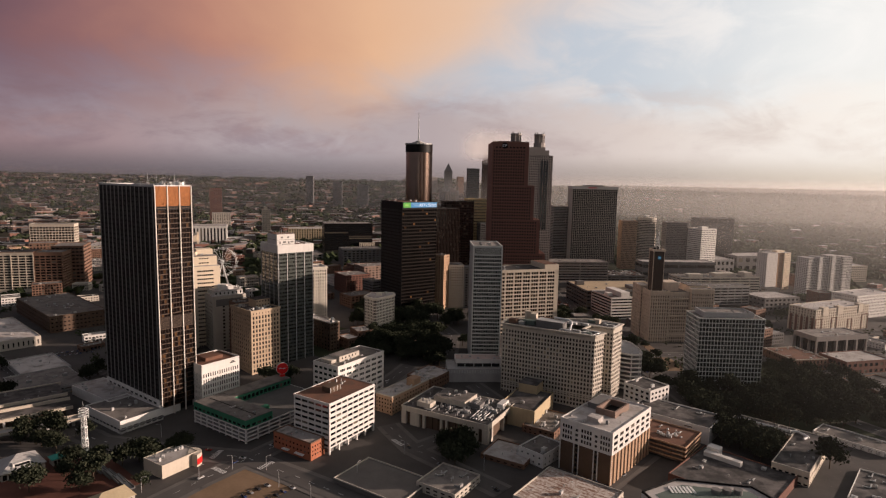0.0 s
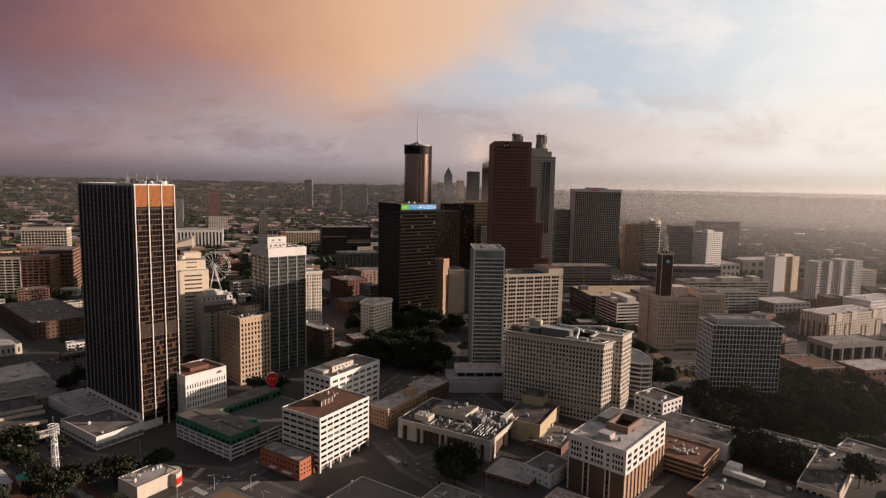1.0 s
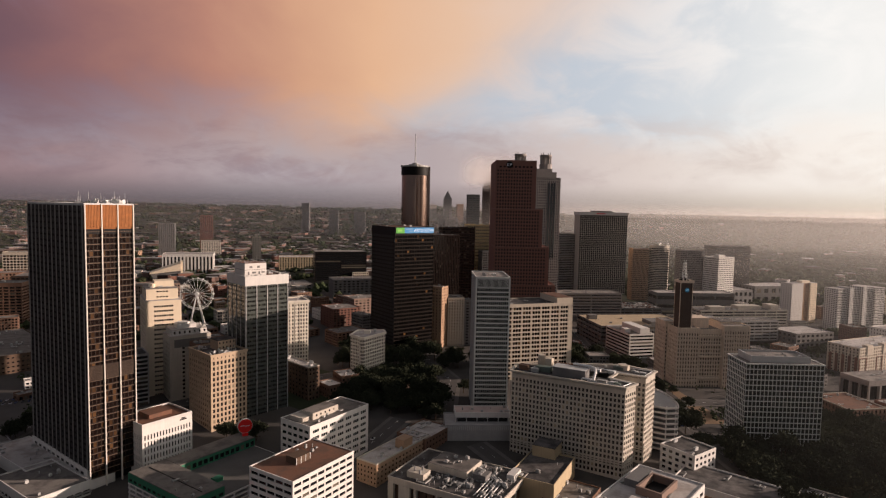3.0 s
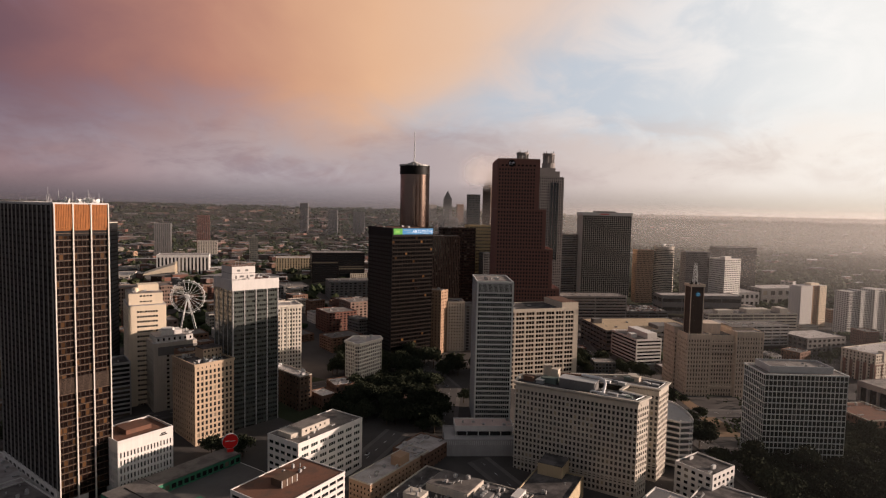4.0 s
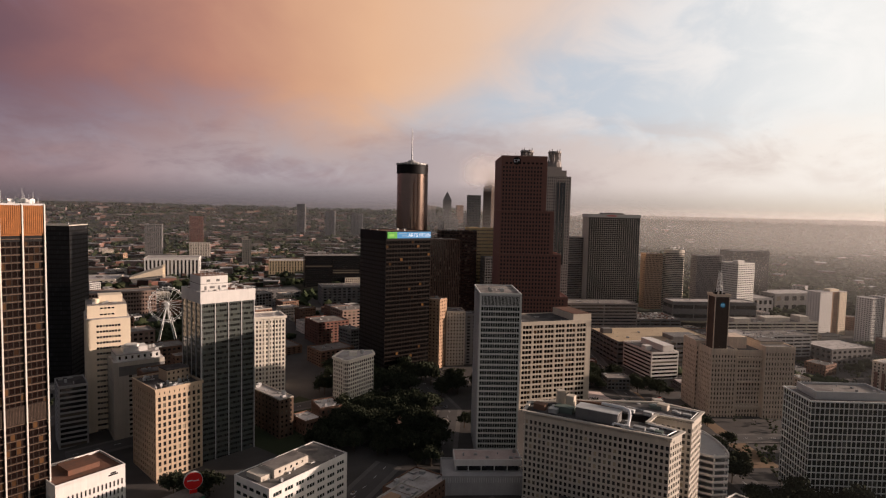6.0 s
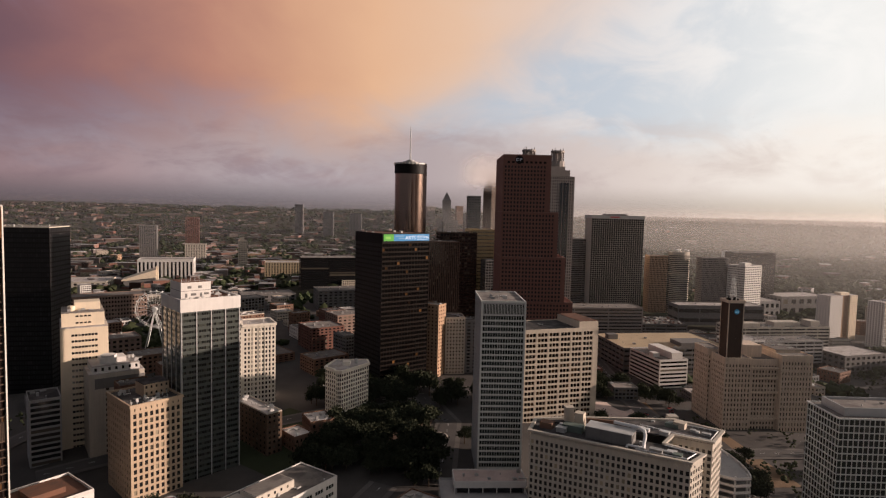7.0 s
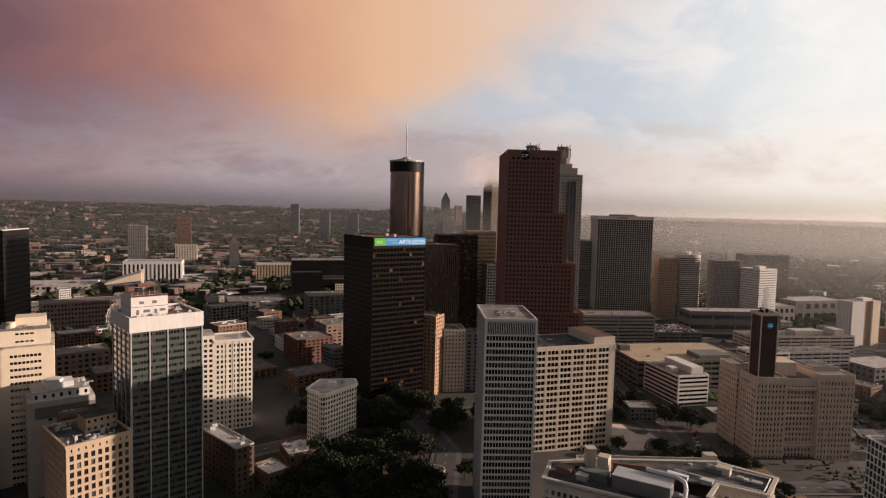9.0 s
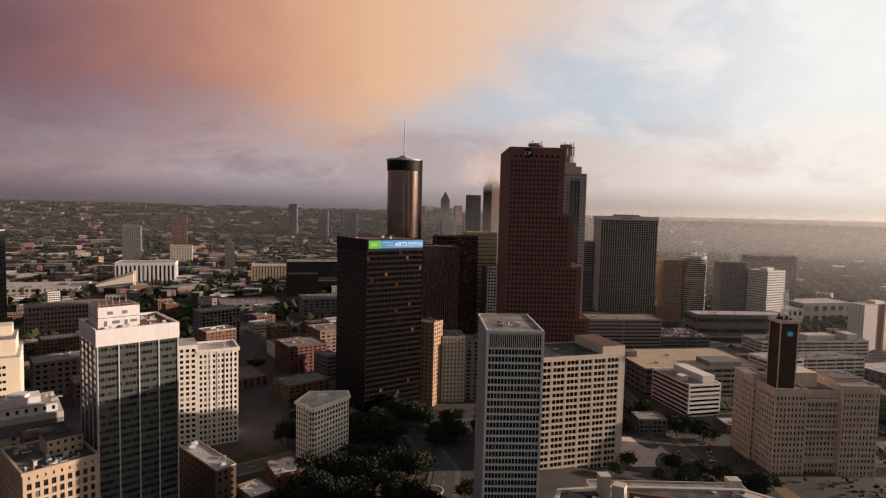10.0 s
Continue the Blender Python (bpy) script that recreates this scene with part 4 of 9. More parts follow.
def grid_tower():
    b = place("office_tower", 29.6, 566.5, 2, "slim pale tower with white horizontal bands and grey blank flank", "tower")
    w, d, z0, z1 = 27.5, 46.0, -10.0, 109.5
    sh, panes = Shape(), Panes(b, M["green_glass"], most=300, rest=M["green_glass"])
    facade(sh, panes, "front", w, d, z0, z1 - 9, 16, 30, 0.86, 0.72, 0.55, margin=0.6)
    part("wall", sh, M["pale_grid"], b)
    panes.finish()
    s2 = Shape()
    for s in ("left", "right", "back"):
        blank(s2, s, w, d, z0, z1 - 0.8)
    blank(s2, "front", w, d, z1 - 9, z1 - 0.8)
    part("flank", s2, M["pale_metal"], b, "grey metal flank with fine vertical joints")
    rb = Shape()
    for k in range(44):
        v = 0.8 + k * (d - 1.6) / 43
        rb.box(-0.22, v - 0.12, z0, 0.02, v + 0.12, z1 - 0.8)
    part("flank_rib", rb, M["pale_metal"], b)
    for k in range(28):
        u = 0.9 + k * (w - 1.8) / 27
        box_part("louvre", b, "pale_grid", (u - 0.16, -0.4, z1 - 8.4, u + 0.16, 0.02, z1 - 2.2))
    box_part("louvre_backing", b, "black_metal", (0.7, -0.06, z1 - 8.4, w - 0.7, 0.2, z1 - 2.2))
    for u in (0, w):
        box_part("corner_pier", b, "pale_grid", (u - 0.5, -0.7, z0, u + 0.5, 0.4, z1 - 0.6))
    pr = Shape()
    parapet(pr, w + 0.8, d + 0.4, z1, 1.2, 0.6, -0.4, -0.4)
    part("parapet", pr, M["pale_grid"], b)
    roof_of(b, w - 0.6, d - 0.6, z1 - 0.8, "roof_gravel", 0.3, 0.3)
    plant(b, w, d * 0.7, z1 - 0.8, 6, 0, 10, 21, 3)


def beige_block():
    b = place("office_block", 62, 663, 18, "beige concrete office block with deep paired windows and brown plant roof")
    w, d, z0, z1 = 78.0, 40.0, -10.0, 71.0
    sh, panes = Shape(), Panes(b, M["brown_glass"], most=300)
    n = 7
    bay = (w - 4.5) / n
    for k in range(n):
        u0 = k * bay
        fr = (Vector((u0, 0, 0)), Vector((1, 0, 0)), Vector((0, -1, 0)), bay)
        facade(sh, panes, None, 0, 0, z0, z1 - 1, 3, 18, 0.9, 0.64, 0.8, margin=0.8, high=1.5, frame_of=fr)
    fr = (Vector((w - 4.5, 0, 0)), Vector((1, 0, 0)), Vector((0, -1, 0)), 4.5)
    facade(sh, panes, None, 0, 0, z0, z1 - 1, 1, 1, 0.01, 0.01, 0.01, frame_of=fr, skip=lambda i, j: True)
    for s in ("left", "right", "back"):
        blank(sh, s, w, d, z0, z1 - 1)
    part("wall", sh, M["cream_stone"], b)
    panes.finish()
    for k in range(n + 1):
        box_part("pier", b, "cream_stone", (k * bay - 0.4, -0.08, z0, k * bay + 0.4, 0.02, z1 - 1))
    pr = Shape()
    parapet(pr, w, d, z1, 1.0, 0.6)
    part("parapet", pr, M["cream_stone"], b)
    roof_of(b, w - 1, d - 1, z1 - 0.8, "roof_dark", 0.5, 0.5)
    box_part("penthouse", b, "cream_stone", (w - 18, 0.6, z1 - 0.8, w - 0.1, d - 2, z1 + 5))
    box_part("penthouse_roof", b, "roof_rust", (w - 17.5, 1.0, z1 + 5, w - 0.6, d - 2.4, z1 + 5.3))
    plant(b, w - 20, d, z1 - 0.8, 6, seed=12, big=3)


def old_wing_block():
    """Early skyscraper with two wings round a light court, ornamented limestone and heavy cornice."""
    b = place("office_block", 0, 0, 0, "ornate grey limestone early skyscraper with two wings and heavy cornice")
    z0, z1 = -18.0, 48.0
    out = [(126, 474.0), (136, 483.5), (121, 497), (131, 510), (148.6, 500.5), (161, 516.5), (141, 533), (82, 533), (60, 529), (54, 512)]
    sh, panes = Shape(), Panes(b, M["old_glass"], most=300)
    n = len(out)
    for k in range(n):
        a, c = Vector(out[k]), Vector(out[(k + 1) % n])
        e = c - a
        ln = e.length
        e.normalize()
        fr = (Vector((a.x, a.y, 0)), Vector((e.x, e.y, 0)), Vector((e.y, -e.x, 0)), ln)
        seen = k in (n - 1, 0, 3, 4, 1, 2, 8)
        facade(sh, panes, None, 0, 0, z0, z1 - 4.5, max(2, round(ln / 2.7)), 16, 0.58, 0.64, 0.4, low=3, high=0.4, frame_of=fr, skip=None if seen else (lambda i, j: True))
    part("wall", sh, M["limestone"], b)
    panes.places.sort(key=lambda q: q[0].y)
    panes.finish()
    for z, hgt, grow, name in ((z1 - 1.2, 1.0, 1.3, "cornice"), (z1 - 4.5, 3.3, 0.0, "frieze"), (z1 - 9.0, 0.5, 0.35, "belt_course"), (z0 + 12, 0.6, 0.4, "belt_course")):
        co = Shape()
        i, m = 0, []
        for k in range(n):
            a, c, e2 = Vector(out[k - 1]), Vector(out[k]), Vector(out[(k + 1) % n])
            d1, d2 = (c - a).normalized(), (e2 - c).normalized()
            nn = Vector((d1.y, -d1.x)) + Vector((d2.y, -d2.x))
            nn.normalize()
            f = 1 / max(0.4, nn.dot(Vector((d1.y, -d1.x))))
            m.append((c + nn * (grow * f), c - nn * (0.5 * f)))
        ring(co, [tuple(q[0]) for q in m], [tuple(q[1]) for q in m], z, z + hgt)
        part(name, co, M["limestone"], b)
    e = (Vector(out[0]) - Vector(out[-1])).normalized()
    for k in range(56):
        p = Vector(out[-1]) + e * (0.8 + k * 1.5)
        s = Shape()
        s.ebox(Matrix.Translation((p.x, p.y, 0)) @ Matrix.Rotation(math.atan2(e.y, e.x), 4, "Z"), -0.25, -1.2, z1 - 2.6, 0.25, 0.0, z1 - 1.62)
        part("bracket", s, M["limestone"], b)
    for poly in ([out[0], out[1], out[2], (60.5, 528.6), (54.5, 512.5)], [out[3], out[4], out[5], (140.6, 532.6), (82, 532.6), (62, 529)]):
        rf = Shape()
        rf.prism(poly, z1 - 2.2, z1 - 1.3)
        part("roof", rf, M["roof_dark"], b)
    m = Matrix.Translation((93, 503, z1 - 1.3)) @ Matrix.Rotation(radians(-30), 4, "Z")
    s = Shape()
    s.ebox(m, -10, -4, 0, 14, 6, 6)
    part("penthouse", s, M["dark_concrete"], b)
    s = Shape()
    s.ebox(m, -10.3, -4.3, 6, 14.3, 6.3, 6.4)
    part("penthouse_roof", s, M["plant_metal"], b)
    s = Shape()
    s.ebox(m, -24, -1, 0, -13, 5, 3.6)
    part("plant_room", s, M["green_grey"], b)
    s = Shape()
    s.ebox(m, -20, 8, 0, -15, 13, 8)
    part("chimney", s, M["cream_stone"], b)

    def duct(pts, r=0.9, name="roof_duct"):
        sd = Shape()
        for a, c in zip(pts, pts[1:]):
            sd.tube(m @ Vector(a), m @ Vector(c), r, r, 10)
        part(name, sd, M["duct_white"], b, "white insulated duct")

    # brick party wall, stair heads and vents across the roofs
    for x0, y0, yaw, w_, d_, h_, mat in ((86.7, 519.3, -13, 19.5, 0.8, 5.0, "brown_brick"), (76.5, 526, 5, 4.5, 4.5, 8.5, "cream_stone"), (136, 522, -38, 6, 4.5, 3.2, "cream_stone"), (60, 518, -31, 7, 5, 3.2, "brown_brick"),
                                         (112, 519, -38, 9, 2.2, 1.5, "duct_white"), (124, 511, -38, 5, 3, 2.0, "plant_metal"), (110, 486, -31, 6, 3, 2.2, "plant_metal"), (120, 481, -31, 4, 3, 1.6, "green_grey"), (68, 512, -31, 5, 4, 2.4, "plant_metal"), (132, 524, -38, 7, 3, 1.8, "green_grey")):
        s = Shape()
        s.ebox(pose(x0, y0, z1 - 1.35, 0, 0, yaw), 0, 0, 0, w_, d_, h_)
        s.ebox(pose(x0, y0, z1 - 1.35, 0, 0, yaw), -0.2, -0.2, h_ - 0.01, w_ + 0.2, d_ + 0.2, h_ + 0.3)
        part("roof_house" if h_ > 3 else "roof_unit", s, M[mat], b)
    duct([(2, 7.5, 7.4), (15, 6.5, 7.4), (18.5, 4.5, 6.8), (19.5, 2, 5.0), (19.5, -1, 2.0), (20, -4, 0.6)])
    duct([(12, -6.2, 0.4), (12.5, -5.5, 1.6), (18, -6, 1.6), (19.5, -5, 1.6)], 0.6)
    for pts in ([(125.5, 477.5), (133, 484.5), (121, 494.5)], [(104, 489), (125.5, 477.5)], [(134, 511), (148.5, 503), (158.5, 516)], [(136, 530.5), (158.5, 516)], [(118, 524), (134, 511)]):
        sd = Shape()
        for a, c in zip(pts, pts[1:]):
            sd.tube((*a, z1 - 0.5), (*c, z1 - 0.5), 0.28, 0.28, 6)
            for q in range(int((Vector(c) - Vector(a)).length / 3)):
                p = Vector(a).lerp(Vector(c), (q + 0.5) * 3 / (Vector(c) - Vector(a)).length)
                sd.tube((p.x, p.y, z1 - 1.35), (p.x, p.y, z1 - 0.5), 0.15, 0.15, 5)
        part("roof_pipe", sd, M["duct_white"], b)
    r = random.Random(8)
    for k in range(14):
        s = Shape()
        t = r.random()
        p = Vector((122, 480)).lerp(Vector((75, 520)), t) + Vector((r.uniform(-4, 8), r.uniform(-2, 5))) if k < 9 else Vector((152, 510)).lerp(Vector((125, 534)), t)
        a, c = r.uniform(0.6, 2.4), r.uniform(0.6, 2)
        s.ebox(Matrix.Translation((p.x, p.y, z1 - 1.35)) @ Matrix.Rotation(-0.55, 4, "Z"), -a, -c, 0, a, c, r.uniform(0.4, 1.6))
        part("skylight" if k % 3 == 0 else "air_handler", s, M["plant_metal"], b)


def curved_ramp():
    """Pale curved parking building behind the old block."""
    b = place("parking_deck", 178, 545, 0, "pale concrete curved parking deck with open floors")
    z0 = -17.0
    for lev in range(9):
        z = z0 + 2.0 + lev * 4.0
        s = Shape()
        pts = [(-18, -16), (-6, -24)] + [(6 * math.cos(t) + 2, 24 * math.sin(t)) for t in (radians(a) for a in range(-70, 91, 16))] + [(-16, 24)]
        s.prism(pts, z, z + 0.5)
        part("deck_slab", s, M["grey_concrete"], b)
        s = Shape()
        ring(s, pts, inset(pts, 0.5), z + 0.5, z + 1.7)
        part("deck_rail", s, M["white_concrete"], b)
    # dark block between the slabs stands in for the shaded depth
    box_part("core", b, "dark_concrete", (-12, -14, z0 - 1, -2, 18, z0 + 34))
    for p in ((-5, -22.5), (3, -20), (6.2, -12), (7.4, -2), (6.5, 10)):
        s = Shape()
        s.tube((*p, z0 - 1), (*p, z0 + 36), 0.6, 0.6, 8)
        part("column", s, M["white_concrete"], b)


def white_grid_block():
    b = place("office_block", 236.5, 532.5, -1, "modern office block wrapped in a white concrete window grid")
    w, d, z0, z1 = 59.5, 31.0, -17.0, 51.0
    sh, panes = Shape(), Panes(b, M["green_glass"], most=300, rest=M["green_glass"])
    facade(sh, panes, "front", w, d, z0 + 5, z1 - 0.5, 20, 15, 0.88, 0.85, 0.5)
    facade(sh, panes, "left", w, d, z0 + 5, z1 - 0.5, 11, 15, 0.88, 0.85, 0.5)
    facade(sh, Panes(b, M["green_glass"]), "right", w, d, z0 + 5, z1 - 0.5, 1, 1, skip=lambda i, j: True)
    blank(sh, "back", w, d, z0 + 5, z1 - 0.5)
    part("wall", sh, M["pale_grid"], b)
    panes.finish()
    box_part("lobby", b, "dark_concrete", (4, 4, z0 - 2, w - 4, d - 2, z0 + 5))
    for k in range(11):
        box_part("column", b, "pale_grid", (k * (w - 1.0) / 10, 0.1, z0 - 2, k * (w - 1.0) / 10 + 1.0, 1.2, z0 + 5))
    for k in range(1, 6):
        box_part("column", b, "pale_grid", (0.1, k * (d - 1.0) / 5, z0 - 2, 1.2, k * (d - 1.0) / 5 + 1.0, z0 + 5))
    pr = Shape()
    parapet(pr, w + 1, d + 1, z1, 0.9, 0.8, -0.5, -0.5)
    part("parapet", pr, M["pale_grid"], b)
    roof_of(b, w - 0.6, d - 0.6, z1 - 0.5, "roof_gravel", 0.3, 0.3)
    s = Shape()
    ring(s, [(6, 5), (w - 8, 5), (w - 8, d - 4), (6, d - 4)], [(6.5, 5.5), (w - 8.5, 5.5), (w - 8.5, d - 4.5), (6.5, d - 4.5)], z1 - 0.5, z1 + 4.5)
    part("plant_screen", s, M["pale_metal"], b)
    box_part("plant_roof", b, "roof_gravel", (6.5, 5.5, z1, w - 8.5, d - 4.5, z1 + 3.0))
    plant(b, w - 20, d - 12, z1 + 3.0, 6, 9, 7, 31, 2.5)


def deco_block():
    b = place("telephone_building", 248.5, 697, 2.5, "stepped art deco limestone block with vertical piers")
    z0, z1 = -23.0, 45.0
    volumes = [("main", 0, 0, 24, 44, z1), ("recess", 24, 4.5, 26, 38, z1 - 2), ("east", 50, 0, 28, 44, z1 + 2.5), ("north", -3, 24, 14, 26, z1 + 2)]
    panes = Panes(b, M["old_glass"], most=300)
    for name, x0, y0, w, d, z in volumes:
        sh = Shape()
        nx = max(3, round(w / 2.9))
        facade(sh, panes, "front", w, d, z0, z - 1, nx, 14, 0.52 if name == "recess" else 0.46, 0.6, 0.7, x0, y0, low=3, high=4, margin=0.6)
        if name in ("main", "north"):
            facade(sh, panes, "left", w, d, z0, z - 1, round(d / 3.2), 14, 0.42, 0.58, 0.4, x0, y0, low=3, high=4, margin=0.6)
        else:
            blank(sh, "left", w, d, z0, z - 1, x0, y0)
        blank(sh, "right", w, d, z0, z - 1, x0, y0), blank(sh, "back", w, d, z0, z - 1, x0, y0)
        part("wall", sh, M["deco_stone"], b)
        pr = Shape()
        parapet(pr, w, d, z, 1.0, 0.6, x0, y0)
        part("parapet", pr, M["deco_stone"], b)
        roof_of(b, w - 1.2, d - 1.2, z - 0.6, "roof_gravel", x0 + 0.6, y0 + 0.6)
        for k in range(nx + 1):
            u = x0 + 0.6 + k * (w - 1.2) / nx
            box_part("pier", b, "deco_stone", (u - 0.3, y0 - 0.35, z0, u + 0.3, y0 + 0.02, z - 1.5 + (k % 2)))
        if name in ("main", "recess", "east"):
            for zb in (z - 12.6, z - 31.0, z0 + 13.0) if name != "recess" else (z - 8.0, z - 17.0, z - 29.5, z0 + 13.0):
                out = 2.4 if name == "recess" else 0.45
                box_part("belt_course", b, "deco_stone", (x0 + 0.2, y0 - out, zb, x0 + w - 0.2, y0 + 0.02, zb + (1.4 if name == "recess" else 0.5)))
    panes.finish()
    box_part("upper_block", b, "deco_stone", (22, 14, z1 - 5, 40, 34, z1 + 8))
    box_part("upper_block", b, "deco_stone", (52, 12, z1 - 2, 74, 36, z1 + 4.5))
    box_part("upper_roof", b, "roof_gravel", (51.6, 11.6, z1 + 4.5, 74.4, 36.4, z1 + 5))
    plant(b, 20, 20, z1 + 5, 5, 53, 13, 41, 2.5)
    # dark lift and antenna tower on top
    t = box_part("tower", b, "brown_tile", (2, 2, z1 - 2, 15, 15, 92), label="dark brown slab tower")
    for x0, y0 in ((1.7, 1.7), (14.6, 1.7), (1.7, 14.6), (14.6, 14.6)):
        box_part("tower_edge", t, "deco_stone", (x0, y0, z1 - 2, x0 + 0.7, y0 + 0.7, 92))
    pr = Shape()
    parapet(pr, 15, 15, 94.5, 2.5, 0.8, 1, 1)
    part("tower_parapet", pr, M["deco_stone"], t)
    box_part("tower_roof", t, "roof_dark", (1.8, 1.8, 92.01, 15.2, 15.2, 92.6))
    s2 = Shape()
    s2.tube((9.0, 1.98, 84.5), (9.0, 1.65, 84.5), 2.3, 2.3, 24)
    part("round_emblem", s2, M["emblem_blue"], t, "round blue emblem")
    box_part("emblem_bar", t, "sign_pale", (7.2, 1.58, 84.9, 10.6, 1.66, 85.3))
    box_part("emblem_bar", t, "sign_pale", (7.4, 1.58, 83.7, 10.8, 1.66, 84.1))
    lt = Shape()
    for x0 in (6.5, 10.5):
        for y0 in (6.5, 10.5):
            lt.tube((x0, y0, 92.6), (8.5 + (x0 - 8.5) * 0.5, 8.5 + (y0 - 8.5) * 0.5, 113), 0.28, 0.2, 6)
    for k in range(6):
        z, h = 95 + k * 3.4, 2.1 - 0.17 * k
        for p, q in (((-1, -1), (1, -1)), ((1, -1), (1, 1)), ((1, 1), (-1, 1)), ((-1, 1), (-1, -1))):
            lt.tube((8.5 + p[0] * h, 8.5 + p[1] * h, z), (8.5 + q[0] * h, 8.5 + q[1] * h, z), 0.2, 0.2, 5)
            lt.tube((8.5 + p[0] * h, 8.5 + p[1] * h, z), (8.5 + q[0] * h * 0.92, 8.5 + q[1] * h * 0.92, z + 3.4), 0.14, 0.14, 5)
    part("lattice_mast", lt, M["paint_white"], t, "white steel lattice mast")
    for k in range(7):
        s = Shape()
        a = k * 0.9
        s.tube((8.5 + 4 * math.cos(a), 8.5 + 4 * math.sin(a), 92.6), (8.5 + 4.3 * math.cos(a), 8.5 + 4.3 * math.sin(a), 95 + k % 3), 0.9, 1.1, 8)
        part("horn_antenna", s, M["black_metal"], t)


dark_tower()
podium()
white_stepped_block()
grey_setback_block()
tan_brick_block()
green_glass_tower()
white_ornate_block()
flatiron()
black_tower()
grid_tower()
beige_block()
old_wing_block()
curved_ramp()
T("office_block", 80, 537, 0, 76, 26, 37, "lower pale block with wide grey roof behind an ornate one", wall="limestone", roof="roof_gravel", nx=22, ny=8, nz=12, fw=0.5, fh=0.55, units=5, seed=71, penthouse=[(66, 17, 6, 5, 5), (2, 4, 4, 4, 5)])
white_grid_block()
deco_block()

# ---- towers behind the park ----
def granite_tower():
    b = place("office_tower", 63.5, 800, 0.5, "dark red granite skyscraper with stepped east side and small square windows", "tower")
    z0, d = 0.0, 74.0
    panes = Panes(b, M["far_black"], most=300)
    for w, zb, zt, last in ((48.5, 165, 222.5, 44.5), (57.5, 119, 165, 54.5), (66.5, 73, 119, 63.5), (75.5, z0, 73, 72.5)):
        sh = Shape()
        fr = (Vector((0, 0, 0)), Vector((1, 0, 0)), Vector((0, -1, 0)), last)
        top = 9.5 if zt > 200 else 1.2
        facade(sh, panes, None, 0, 0, zb, zt, round(last / 3.5), round((zt - zb - top) / 4.0), 0.56, 0.56, 0.9, high=top, margin=0.8, frame_of=fr)
        sh.quad((last, 0, zb), (w, 0, zb), (w, 0, zt), (last, 0, zt))
        for side in ("left", "right", "back"):
            blank(sh, side, w, d, zb, zt)
        part("wall", sh, M["red_granite"], b)
        box_part("terrace", b, "red_granite", (0.05, 0.05, zt - 0.5, w - 0.05, d - 0.05, zt - 0.02))
        pr = Shape()
        parapet(pr, w, d, zt + 0.9, 0.9, 0.7)
        part("parapet", pr, M["granite_lit_edge"], b, "granite coping, paled to show a sunlit edge")
    panes.places.sort(key=lambda q: -q[0].z)
    panes.finish()
    for k in range(9):
        box_part("crown_slot", b, "black_metal", (4 + k * 4.6, -0.05, 214.6, 6.6 + k * 4.6, 0.3, 216.6))
    for k in range(7):
        mast(b, 6 + 5 * k, 8 + 3 * (k % 3), 222.5, 2.5 + k % 3 * 1.6)
    box_part("penthouse", b, "red_granite", (10, 18, 222.4, 38, 46, 225.0))
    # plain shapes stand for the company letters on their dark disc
    s = Shape()
    s.tube((16, 0.3, 218.0), (16, -0.25, 218.0), 4.2, 4.2, 20)
    disc = part("sign_disc", s, M["black_metal"], b, "dark round sign")
    box_part("sign_bar", disc, "sign_pale_dull", (12.9, -0.5, 216.6, 13.6, -0.26, 219.4), (13.6, -0.5, 218.8, 15.4, -0.26, 219.4), (13.6, -0.5, 216.6, 15.4, -0.26, 217.2), (16.4, -0.5, 216.6, 17.1, -0.26, 219.4), (17.1, -0.5, 217.9, 18.8, -0.26, 219.4))


